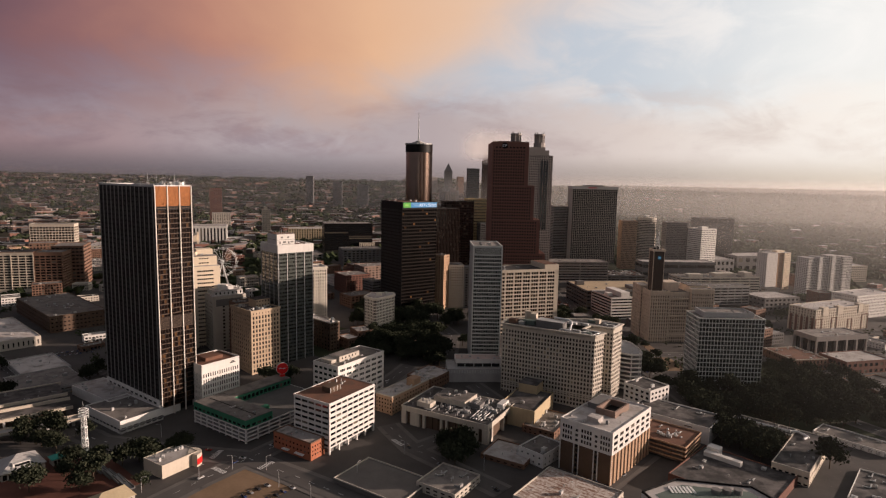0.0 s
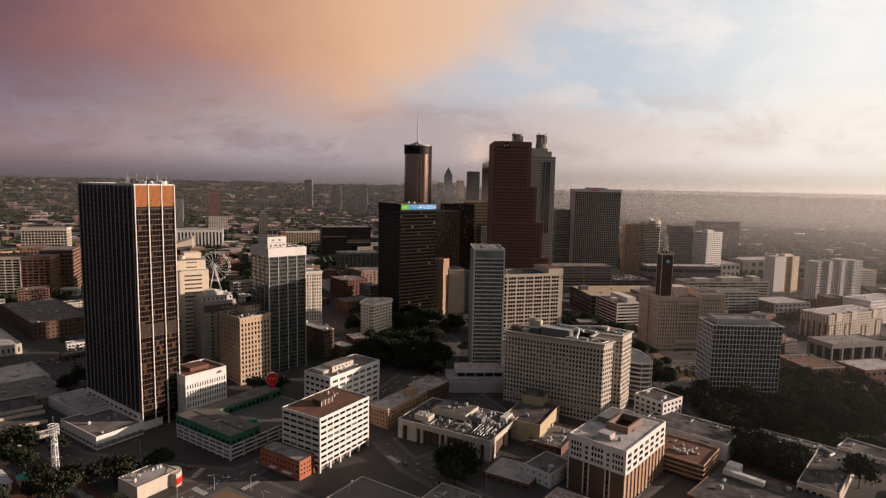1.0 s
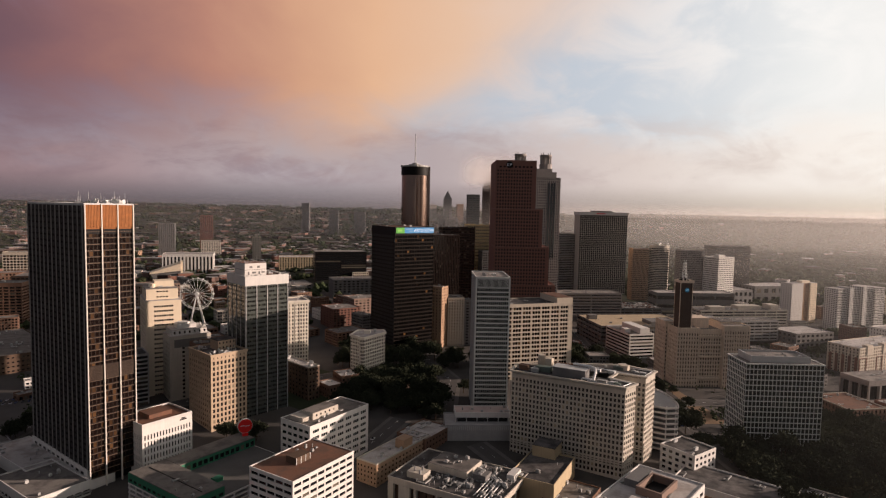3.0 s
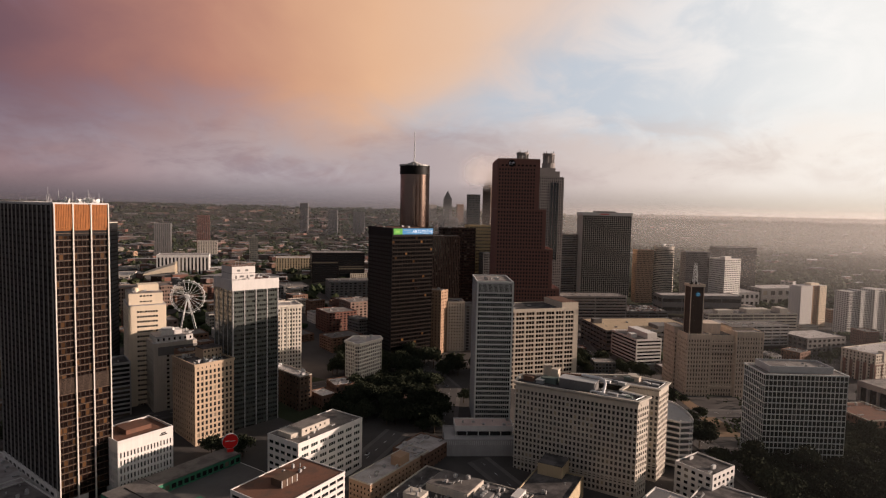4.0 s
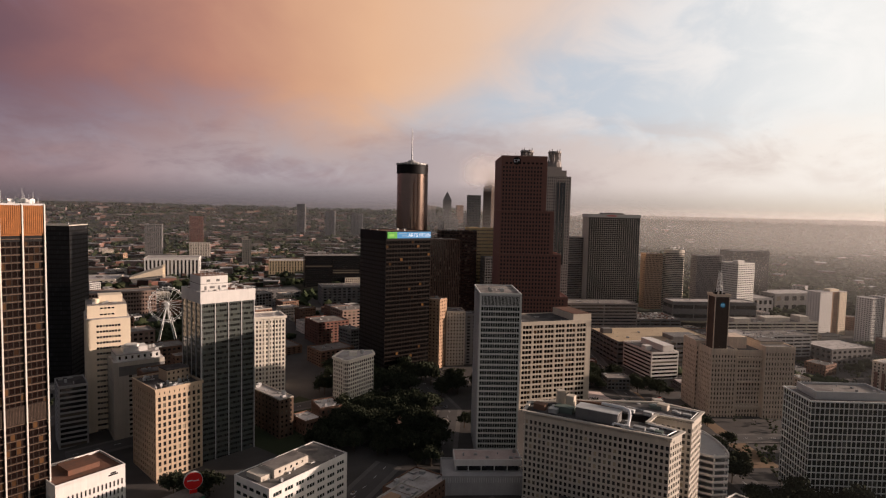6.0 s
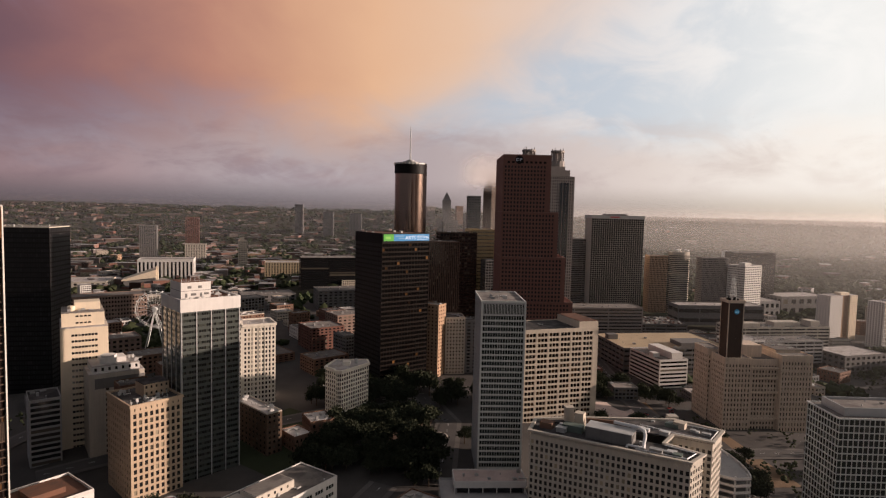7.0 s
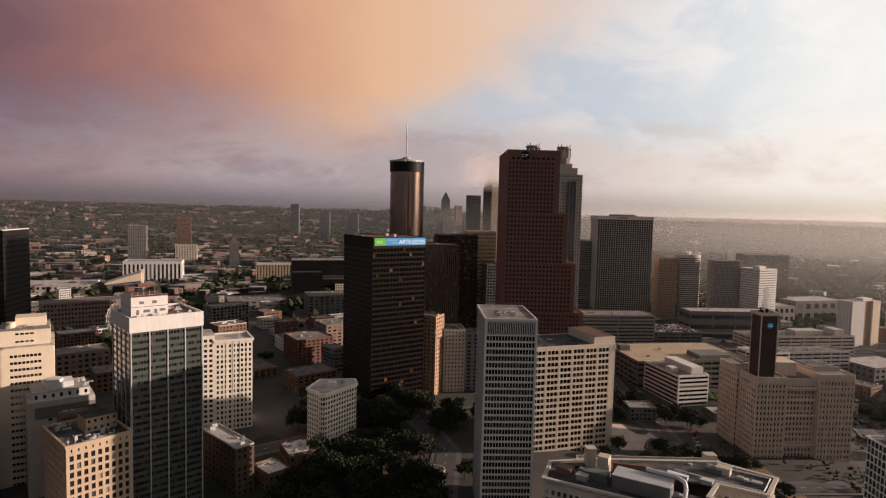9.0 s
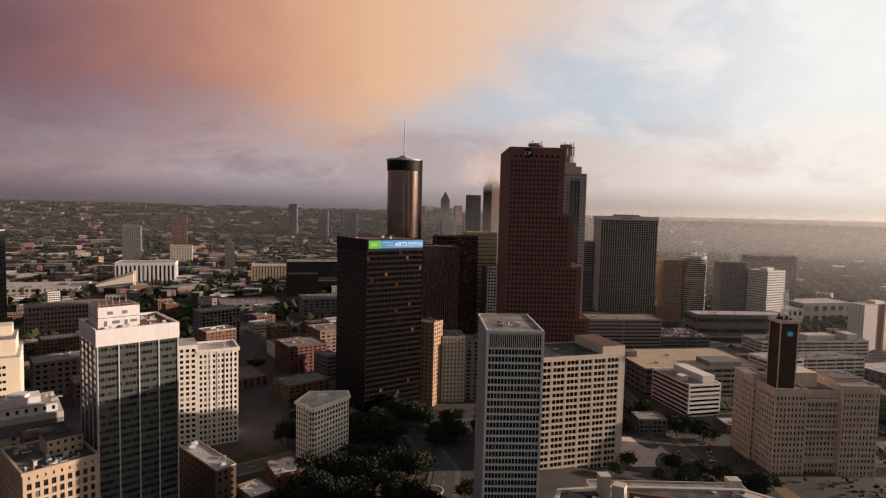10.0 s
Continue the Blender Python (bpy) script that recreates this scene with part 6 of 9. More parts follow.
def panelled_block():
    """White-topped block with brown panel floors below."""
    b = place("office_block", 108.3, 353.7, 49, "office block with white three-storey top over brown brick shafts")
    w, d, z0, z1 = 60.0, 37.0, -18.5, 17.5
    zm = 3.0
    sh, panes = Shape(), Panes(b, M["dark_glass"])
    n = 3
    fr = []
    for k, (v0, v1) in enumerate(((0.5, 9.5), (13.0, 23.0), (27.0, 36.5))):
        f = (Vector((0, v1, 0)), Vector((0, -1, 0)), Vector((-1, 0, 0)), v1 - v0)
        facade(sh, panes, None, 0, 0, zm, z1 - 1, 4, 3, 0.72, 0.66, 0.4, low=0.5, high=2.2, margin=1.0, frame_of=f)
    for v0, v1 in ((0, 0.5), (9.5, 13.0), (23.0, 27.0), (36.5, 37)):
        f = (Vector((0, v1, 0)), Vector((0, -1, 0)), Vector((-1, 0, 0)), v1 - v0)
        facade(sh, panes, None, 0, 0, zm, z1 - 1, 1, 3, 0.55 if v1 - v0 > 1 else 0.01, 0.6, 0.8, low=0.5, high=3.2, frame_of=f)
    facade(sh, panes, "front", w, d, zm, z1 - 1, 7, 3, 0.62, 0.62, 0.4, low=0.3, high=1.4, margin=0.8)
    blank(sh, "right", w, d, zm, z1 - 1), blank(sh, "back", w, d, zm, z1 - 1)
    part("upper_wall", sh, M["white_concrete"], b)
    panes.finish()
    box_part("shaft_wall", b, "brown_panel", (0.5, 0.5, z0, w - 0.5, d - 0.5, zm))
    for k in range(12):
        u = 0.6 + k * (w - 1.2) / 11
        box_part("brick_shaft", b, "tan_brick", (u - 1.3, 0.0, z0, u + 1.3, 0.6, zm))
    for v in (9.6, 12.4, 23.2, 26.6, 0.3, 36.7):
        box_part("rib", b, "window_white", (-0.1, v - 0.3, z0, 0.55, v + 0.3, zm))
    for v in (11.0, 24.7):
        p2 = Panes(b, M["dark_glass"])
        for j in range(6):
            p2.add(Vector((0.42, v, z0 + 3 + j * 3.4)), Vector((0, -1, 0)), Vector((-1, 0, 0)), 1.7, 2.2)
        p2.finish()
    box_part("ledge", b, "white_concrete", (-0.25, -0.25, zm - 0.5, w + 0.25, d + 0.25, zm))
    pr = Shape()
    parapet(pr, w, d, z1, 1.0, 0.6)
    part("parapet", pr, M["white_concrete"], b)
    roof_of(b, w - 1, d - 1, z1 - 0.7, "roof_pale", 0.5, 0.5)
    s = Shape()
    ring(s, [(24, 10), (46, 10), (46, 24), (24, 24)], [(25.2, 11.2), (44.8, 11.2), (44.8, 22.8), (25.2, 22.8)], z1 - 0.7, z1 + 3.6)
    part("plant_screen", s, M["tan_pink"], b)
    box_part("screen_floor", b, "black_metal", (25.2, 11.2, z1 - 0.68, 44.8, 22.8, z1 - 0.5))
    box_part("lift_house", b, "roof_pale", (8, 14, z1 - 0.7, 15, 22, z1 + 2.6))
    box_part("tank_house", b, "dark_concrete", (30, 25, z1 - 0.7, 50, 33, z1 + 3.2))
    plant(b, w, d, z1 - 0.7, 12, seed=44, big=2.6)


def south_east_blocks():
    # open deck with rusty floors beside the panelled block
    b = place("parking_deck", 167.4, 384, 50, "rust-stained open parking deck with planted roof")
    for lev in range(4):
        z = -18.0 + lev * 3.0
        box_part("deck_slab", b, "roof_rust", (0, 0, z + 2.5, 34, 36, z + 3.0))
        s = Shape()
        ring(s, [(0, 0), (34, 0), (34, 36), (0, 36)], [(0.4, 0.4), (33.6, 0.4), (33.6, 35.6), (0.4, 35.6)], z + 3.0, z + 4.0)
        part("deck_rail", s, M["tan_brick"], b)
    # dark filling painted in place of shade inside the open levels
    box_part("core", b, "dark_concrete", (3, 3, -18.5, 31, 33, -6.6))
    plant(b, 20, 26, -6.0, 16, 8, 6, 61, 2.2)
    T("warehouse", 198, 416.5, 50, 34, 60, -5, "long low brown warehouse with white end wall", wall="white_concrete", roof="roof_dark", nx=2, ny=2, nz=3, fw=0.2, fh=0.25, units=7, seed=51, low=3)
    T("shop_block", 172, 468, 36, 26, 26, 4, "low pale block with hipped dark roof edge", wall="white_concrete", roof="roof_dark", nx=5, ny=5, nz=5, units=3, seed=52)
    # L-shaped court building
    c = place("school_building", 236, 358, 48, "long low L-shaped pale building round a planted court")
    for name, x0, y0, w, d in (("east", 0, 0, 72, 22), ("north", 56, 22, 16, 42)):
        sh, panes = Shape(), Panes(c, M["dark_glass"], most=40)
        for s in ("front", "left", "right"):
            facade(sh, panes, s, w, d, -30, -9, max(2, round((w if s == "front" else d) / 4)), 3, 0.6, 0.3, 0.3, x0, y0, low=6, high=1)
        blank(sh, "back", w, d, -30, -9, x0, y0)
        part("wall", sh, M["cream_stone" if name == "east" else "tan_brick"], c)
        panes.finish()
        pr = Shape()
        parapet(pr, w, d, -8, 1.0, 0.5, x0, y0)
        part("parapet", pr, M["limestone"], c)
        roof_of(c, w - 1, d - 1, -8.6, "roof_dark", x0 + 0.5, y0 + 0.5)
        plant(c, w, d, -8.6, 6, x0, y0, 70 + w, 2.4)
    s = Shape()
    for a, e in (((62, 60), (62, 26)), ((62, 26), (66, 20)), ((66, 20), (60, 12)), ((60, 12), (54, 14))):
        s.tube((*a, -7.6), (*e, -7.6), 0.8, 0.8, 8)
    part("roof_duct", s, M["duct_white"], c)
    # broad flat roof with red end wall, and the bright roof beside it
    d_ = T("warehouse", 189.5, 320.5, 45, 60, 59, -12, "broad flat-roofed warehouse with red end wall", wall="red_brick", roof="roof_dark", nx=1, ny=6, nz=1, fw=0.05, fh=0.3, sides=("left",), units=10, seed=81)
    box_part("roof_house", d_, "white_concrete", (44, 30, -12.9, 48, 54, -9.8), (49, 46, -12.9, 56, 54, -7.8))
    e = T("shop_block", 82.5, 296.5, 52.5, 45, 49, -9, "low building with streaked white and rust roof coating", wall="limestone", roof="roof_streaked", nx=10, ny=9, nz=2, fw=0.4, fh=0.4, units=9, seed=82)
    f = place("office_block", 0, 0, 0, "flat-roofed angular building with white roof band, skylights and cooling fans")
    out = [(120, 270), (186, 280), (173, 310), (134, 317), (110, 303)]
    sh = Shape()
    sh.prism(out, -19, 6.6)
    part("wall", sh, M["white_concrete"], f)
    sh = Shape()
    ring(sh, out, inset(out, 0.6), 6.6, 8.0)
    part("parapet", sh, M["black_metal"], f)
    sh = Shape()
    ring(sh, inset(out, 0.62), inset(out, 5.5), 6.6, 6.95)
    part("roof_band", sh, M["roof_pale"], f)
    sh = Shape()
    sh.prism(inset(out, 5.5), 6.5, 7.1)
    part("roof", sh, M["green_grey"], f)
    for k in range(7):
        box_part("skylight", f, "paint_white", (126 + k * 2.0, 302, 7.0, 127.2 + k * 2.0, 309, 7.5))
    for k in range(3):
        s = Shape()
        s.tube((150 + 6 * k, 303, 7.0), (150 + 6 * k, 303, 9.6), 2.3, 2.3, 16)
        part("cooling_fan", s, M["dark_concrete"], f)
    T("row_house", 268, 330, 48, 50, 22, -16, "long pale low building with open roof court", wall="white_concrete", roof="roof_dark", nx=10, ny=5, nz=2, fw=0.4, fh=0.4, units=8, seed=84)
    T("row_house", 320, 400, 40, 22, 50, -14, "white rendered town building on a slope", wall="white_concrete", roof="roof_gravel", nx=5, ny=10, nz=3, units=4, seed=85)
    # lot with low rim and the street corner
    g = place("loading_roof", -65.7, 351.7, 57, "empty low deck with cracked grey surface and raised edge", "deck")
    box_part("deck", g, "pavement", (0, -52, -18.4, 34, 0, -15.0))
    s = Shape()
    ring(s, [(0, -52), (34, -52), (34, 0), (0, 0)], [(0.5, -51.5), (33.5, -51.5), (33.5, -0.5), (0.5, -0.5)], -15.0, -14.2)
    part("rim", s, M["limestone"], g)
    T("shop_block", 10, 330, 57, 30, 28, -12, "pale shop building by the empty deck", wall="limestone", roof="roof_gravel", nx=6, ny=5, nz=2, units=10, seed=86)


def station_plaza():
    """Shopping plaza at the south-west: pavilions, light tower and stairs."""
    t = thing("light_tower", pose(-233, 372, -18.2), "white steel lattice light tower with coiled ring top", "tower")
    s = Shape()
    s.box(-3, -3, -0.5, 3, 3, 0.6)
    part("base", s, M["white_concrete"], t)
    for x0 in (-1.5, 1.5):
        for y0 in (-1.5, 1.5):
            s = Shape()
            s.tube((x0, y0, 0.5), (x0 * 0.7, y0 * 0.7, 33), 0.25, 0.2, 6)
            part("leg", s, M["paint_white"], t)
    for k in range(10):
        s = Shape()
        h, z = 1.45 - 0.04 * k, 2 + 3.1 * k
        for p, q in (((-1, -1), (1, -1)), ((1, -1), (1, 1)), ((1, 1), (-1, 1)), ((-1, 1), (-1, -1))):
            s.tube((p[0] * h, p[1] * h, z), (q[0] * h, q[1] * h, z), 0.13, 0.13, 5)
            s.tube((p[0] * h, p[1] * h, z), (q[0] * h, q[1] * h, z + 3.1), 0.1, 0.1, 5)
        part("brace", s, M["paint_white"], t)
    for z in (8, 16, 24):
        s = Shape()
        s.box(-1.5, -1.5, z, 1.5, 1.5, z + 0.7)
        part("platform", s, M["paint_white"], t)
    s = Shape()
    last = None
    for k in range(90):
        a = k * 0.28
        p = (2.9 * math.cos(a), 2.9 * math.sin(a), 31 + k * 0.075)
        if last:
            s.tube(last, p, 0.22, 0.22, 5)
        last = p
    part("coil", s, M["paint_white"], t, "white coiled ring of tubes")
    mast(t, 0, 0, 31, 11, 0.2)
    for x0, y0, yaw, w, d, z, mat, words in ((-268, 343, 50, 25, 24, -13.0, "grey_concrete", "pavilion with grey pyramid roof and white dormer"),
                                             (-190, 306, 50, 24, 17, -12.6, "yellow_wall", "small pavilion with dull yellow hipped roof"),
                                             (-250, 364, 50, 17, 9, -13.5, "teal_roof", "kiosk with bright green metal roof")):
        b = place("pavilion", x0, y0, yaw, words)
        box_part("wall", b, "limestone", (0.8, 0.8, -18.5, w - 0.8, d - 0.8, z))
        s = Shape()
        q = min(w, d) / 2
        base = [(0, 0, z), (w, 0, z), (w, d, z), (0, d, z)]
        top = [(q, q, z + q * 0.5), (w - q, q, z + q * 0.5), (w - q, d - q, z + q * 0.5), (q, d - q, z + q * 0.5)]
        s.v = base + top
        s.f = [(0, 3, 2, 1), (0, 1, 5, 4), (1, 2, 6, 5), (2, 3, 7, 6), (3, 0, 4, 7), (4, 5, 6, 7)]
        part("roof", s, M[mat], b)
        if mat == "grey_concrete":
            dormer = box_part("dormer", b, "white_concrete", (w * 0.3, 3.0, z + 0.6, w * 0.7, 8.0, z + 3.4))
            box_part("dormer_window", dormer, "dark_glass", (w * 0.34, 2.92, z + 1.2, w * 0.66, 3.02, z + 2.9))
        for k in range(7):
            box_part("shop_window", b, "dark_glass", (1.5 + k * (w - 3) / 7, 0.6, -17.5, 1.5 + (k + 0.7) * (w - 3) / 7, 0.85, z - 1))
    s = Shape()
    s.ebox(pose(-236, 300, 0, 0, 0, 50), -20, -10, -18.6, 70, 70, -17.85)
    tagged(new("plaza", s.mesh("plaza", M["brick_paving"])), "red brick plaza with steps, its colour darkened for shade", "plaza", kind="structure")
    for k in range(4):
        b = place("stair_cover", -214 + 9 * k, 356 - 6 * k, 50, "long dark glazed stair and planter trench", "stairs")
        box_part("side_wall", b, "dark_concrete", (0, 0, -18.3, 0.5, 24, -16.6), (3.5, 0, -18.3, 4, 24, -16.6))
        for q in range(12):
            box_part("tread", b, "grey_concrete", (0.5, q * 2, -18.3, 3.5, q * 2 + 1.9, -17.9 + 0.1 * q))
    # restaurant with red sign wall
    b = place("restaurant", -173, 352, 58, "low cream restaurant with cluttered roof and red sign wall")
    box_part("wall", b, "cream_stone", (0, 0, -18.5, 26, 20, -10))
    pr = Shape()
    parapet(pr, 26, 20, -9.2, 0.8, 0.4)
    part("parapet", pr, M["cream_stone"], b)
    roof_of(b, 25.2, 19.2, -9.8, "roof_pale", 0.4, 0.4)
    s = Shape()
    out = [(22 + 7 * math.cos(radians(a)), 3 + 7 * math.sin(radians(a))) for a in range(-90, 61, 15)]
    s.prism([(20, 3)] + out, -18.5, -9.6)
    part("round_front", s, M["cream_stone"], b)
    s = Shape()
    ring(s, [(22 + 7.3 * math.cos(radians(a)), 3 + 7.3 * math.sin(radians(a))) for a in range(-90, 1, 15)] + [(22, 3)], [(22 + 7.05 * math.cos(radians(a)), 3 + 7.05 * math.sin(radians(a))) for a in range(-90, 1, 15)] + [(22.1, 2.9)], -16.5, -12.5)
    part("sign_wall", s, M["red_paint"], b, "plain red sign wall")
    plant(b, 25, 19, -9.8, 10, seed=91, big=2.4)
    # elevated road deck on the west
    for k in range(2):
        d = place("road_bridge", -340 - 38 * k, 372 + 30 * k, 38, "long pale concrete road bridge on piers", "bridge")
        box_part("deck", d, "grey_concrete", (0, 0, -13.4, 92, 9, -12.2))
        box_part("rail", d, "cream_stone", (0, -0.4, -12.6, 92, 0.02, -11.0), (0, 8.98, -12.6, 92, 9.4, -11.0))
        for q in range(6):
            box_part("pier", d, "grey_concrete", (4 + q * 16, 3, -19, 6 + q * 16, 6, -13.4))
    # broad low station roof with pale edge beams
    d = place("station_roof", -322, 412, 40, "broad dark flat station roof with long pale edge beams", "station")
    box_part("roof", d, "roof_dark", (0, 0, -8.4, 46, 62, -7.2))
    for y0, z in ((-1.6, -10.2), (12, -7.2), (24, -7.2), (60.4, -8.6)):
        box_part("edge_beam", d, "cream_stone", (-2, y0, z, 48, y0 + 1.5, z + 2.2))
    for q in range(5):
        box_part("pier", d, "grey_concrete", (4 + q * 9, 2, -19, 5.5 + q * 9, 4, -8.4), (4 + q * 9, 56, -19, 5.5 + q * 9, 58, -8.4))
    box_part("wall", d, "brown_panel", (3, 8, -19, 44, 54, -8.4))
    plant(d, 40, 50, -7.2, 10, 3, 6, 55, 2.6, joined=True)
    # round red sign on its plinth
    b = place("round_sign", -137.5, 499, 30, "big round red sign with plain pale band on a red plinth", "sign")
    box_part("plinth", b, "red_paint", (-2, -1.2, -11, 2, 1.2, 1.5))
    s = Shape()
    s.tube((0, -0.8, 6.5), (0, 0.8, 6.5), 5.0, 5.0, 28)
    disc = part("disc", s, M["red_paint"], b)
    s = Shape()
    ring(s, [(5.2 * math.cos(radians(a)), 5.2 * math.sin(radians(a))) for a in range(0, 360, 12)], [(4.95 * math.cos(radians(a)), 4.95 * math.sin(radians(a))) for a in range(0, 360, 12)], -0.9, 0.9)
    s.v = [(x, z2, 6.5 + y) for x, y, z2 in s.v]
    part("rim", s, M["pale_metal"], disc)
    box_part("lettering_bar", disc, "sign_pale_dull", (-3.2, -0.9, 6.6, -0.4, -0.82, 7.2), (-0.1, -0.9, 6.2, 3.0, -0.82, 6.7))


def park_low_building():
    b = place("pavilion", 13.8, 534, 3, "low modern pavilion with white upper storey on slender columns")
    w, d = 43.0, 17.0
    box_part("terrace", b, "grey_concrete", (-8, -9, -18, 43, 19, -0.6))
    s = Shape()
    ring(s, [(-8, -9), (43, -9), (43, 19), (-8, 19)], [(-7.5, -8.5), (42.5, -8.5), (42.5, 18.5), (-7.5, 18.5)], -0.6, 0.5)
    part("terrace_rail", s, M["grey_concrete"], b)
    for k in range(34):
        box_part("baluster", b, "window_white", (-7.6 + k * 1.49, -9.15, -3.6, -7.3 + k * 1.49, -8.98, -0.6))
    box_part("glass_room", b, "dark_glass", (2, 1.5, -0.6, w - 2, d - 2, 3.0))
    for k in range(6):
        box_part("column", b, "white_concrete", (0.3 + k * 8.3, 0.2, -0.6, 0.8 + k * 8.3, 0.7, 3.0))
    box_part("upper_band", b, "white_concrete", (0, 0, 3.0, w, d, 6.2))
    pr = Shape()
    parapet(pr, w, d, 7.0, 0.8, 0.5)
    part("parapet", pr, M["white_concrete"], b)
    roof_of(b, w - 1, d - 1, 6.35, "roof_pink", 0.5, 0.5)
    plant(b, w, d, 6.35, 9, seed=24, big=2.4)


def park_fringe():
    """Smaller blocks between the glass tower, the wedge and the park."""
    # darker wall material chosen here to paint in the shade on this block
    b = T("office_block", -113.7, 592.5, 47, 12, 46, 24, "brown brick block with ribbed corner and pale cluttered roof", wall="brown_panel", roof="roof_pale", nx=3, ny=9, nz=8, fw=0.42, fh=0.5, units=8, seed=26, coping="limestone")
    dish(b, 7, 6, 23.2, 2.2, 0.5)
    T("shop_block", -96, 598, 45, 15, 20, 6, "low shop with white-flecked tar roof", wall="brown_brick", roof="roof_white", nx=4, ny=5, nz=2, fw=0.4, fh=0.4, units=5, seed=27)
    T("shop_block", -90, 622, 30, 18, 22, 8, "low shop with light roof and vents", wall="brown_brick", roof="roof_white", nx=4, ny=5, nz=2, fw=0.4, fh=0.4, units=6, seed=28)
    T("office_block", -226, 864, 44, 31, 22, 40, "brown brick flats with pale top cornice", wall="brown_brick", nx=8, ny=6, nz=10, fw=0.4, fh=0.45, units=5, seed=29, coping="limestone")
    T("office_block", -262, 940, 44, 46, 24, 46, "dark glassy office block with vertical bays", wall="dark_concrete", nx=10, ny=6, nz=12, fw=0.7, fh=0.7, units=5, seed=30)
    # tall block with one sunlit edge beside the black tower, and its pale neighbours
    T("office_tower", 1.5, 775, 62, 16, 34, 72, "brown brick tower with glowing sunlit side", category="tower", wall="tan_brick", nx=4, ny=8, nz=20, fw=0.4, fh=0.45, units=4, seed=35)
    T("office_block", 9, 786, 8, 20, 26, 58, "cream office block with rows of small windows", wall="cream_stone", nx=6, ny=6, nz=16, fw=0.36, fh=0.42, units=5, seed=36)
    T("office_block", 29, 792, 8, 20, 22, 54, "grey recessed office block beside a cream one", wall="grey_granite", nx=3, ny=5, nz=15, fw=0.5, fh=0.5, units=3, seed=37)
    T("office_block", 50, 786, 8, 13, 26, 60, "narrow cream office wing with ornate top", wall="cream_stone", nx=4, ny=6, nz=16, fw=0.36, fh=0.42, units=3, seed=38)
    T("office_tower", -13, 955, 10, 40, 40, 125, "dark brown ribbed office tower", category="tower", wall="brown_tile", nx=16, ny=10, nz=30, fw=0.5, fh=0.9, most=60, units=3, seed=39)
    T("office_tower", 0, 998, 10, 52, 30, 135, "dark office tower with plain top", category="tower", wall="brown_tile", nx=12, ny=8, nz=30, fw=0.8, fh=0.6, most=0, units=2, seed=40)
    b = T("office_tower", 42, 1030, 12, 36, 30, 139, "gilt-faced slab tower with striped side", category="tower", wall="gilt_stone", nx=10, ny=8, nz=26, fw=0.8, fh=0.3, most=60, units=2, seed=41)
    T("office_tower", 62, 985, 12, 30, 24, 100, "dark glass tower partly behind others", category="tower", wall="dark_concrete", nx=8, ny=6, nz=26, fw=0.7, fh=0.6, most=40, units=2, seed=42)


granite_tower()
twin_crown_tower()
round_hotel()
grid_hotel()
striped_office()
slit_window_block()
white_window_block()
green_deck()
stone_hall()
panelled_block()
south_east_blocks()
station_plaza()
park_low_building()
park_fringe()

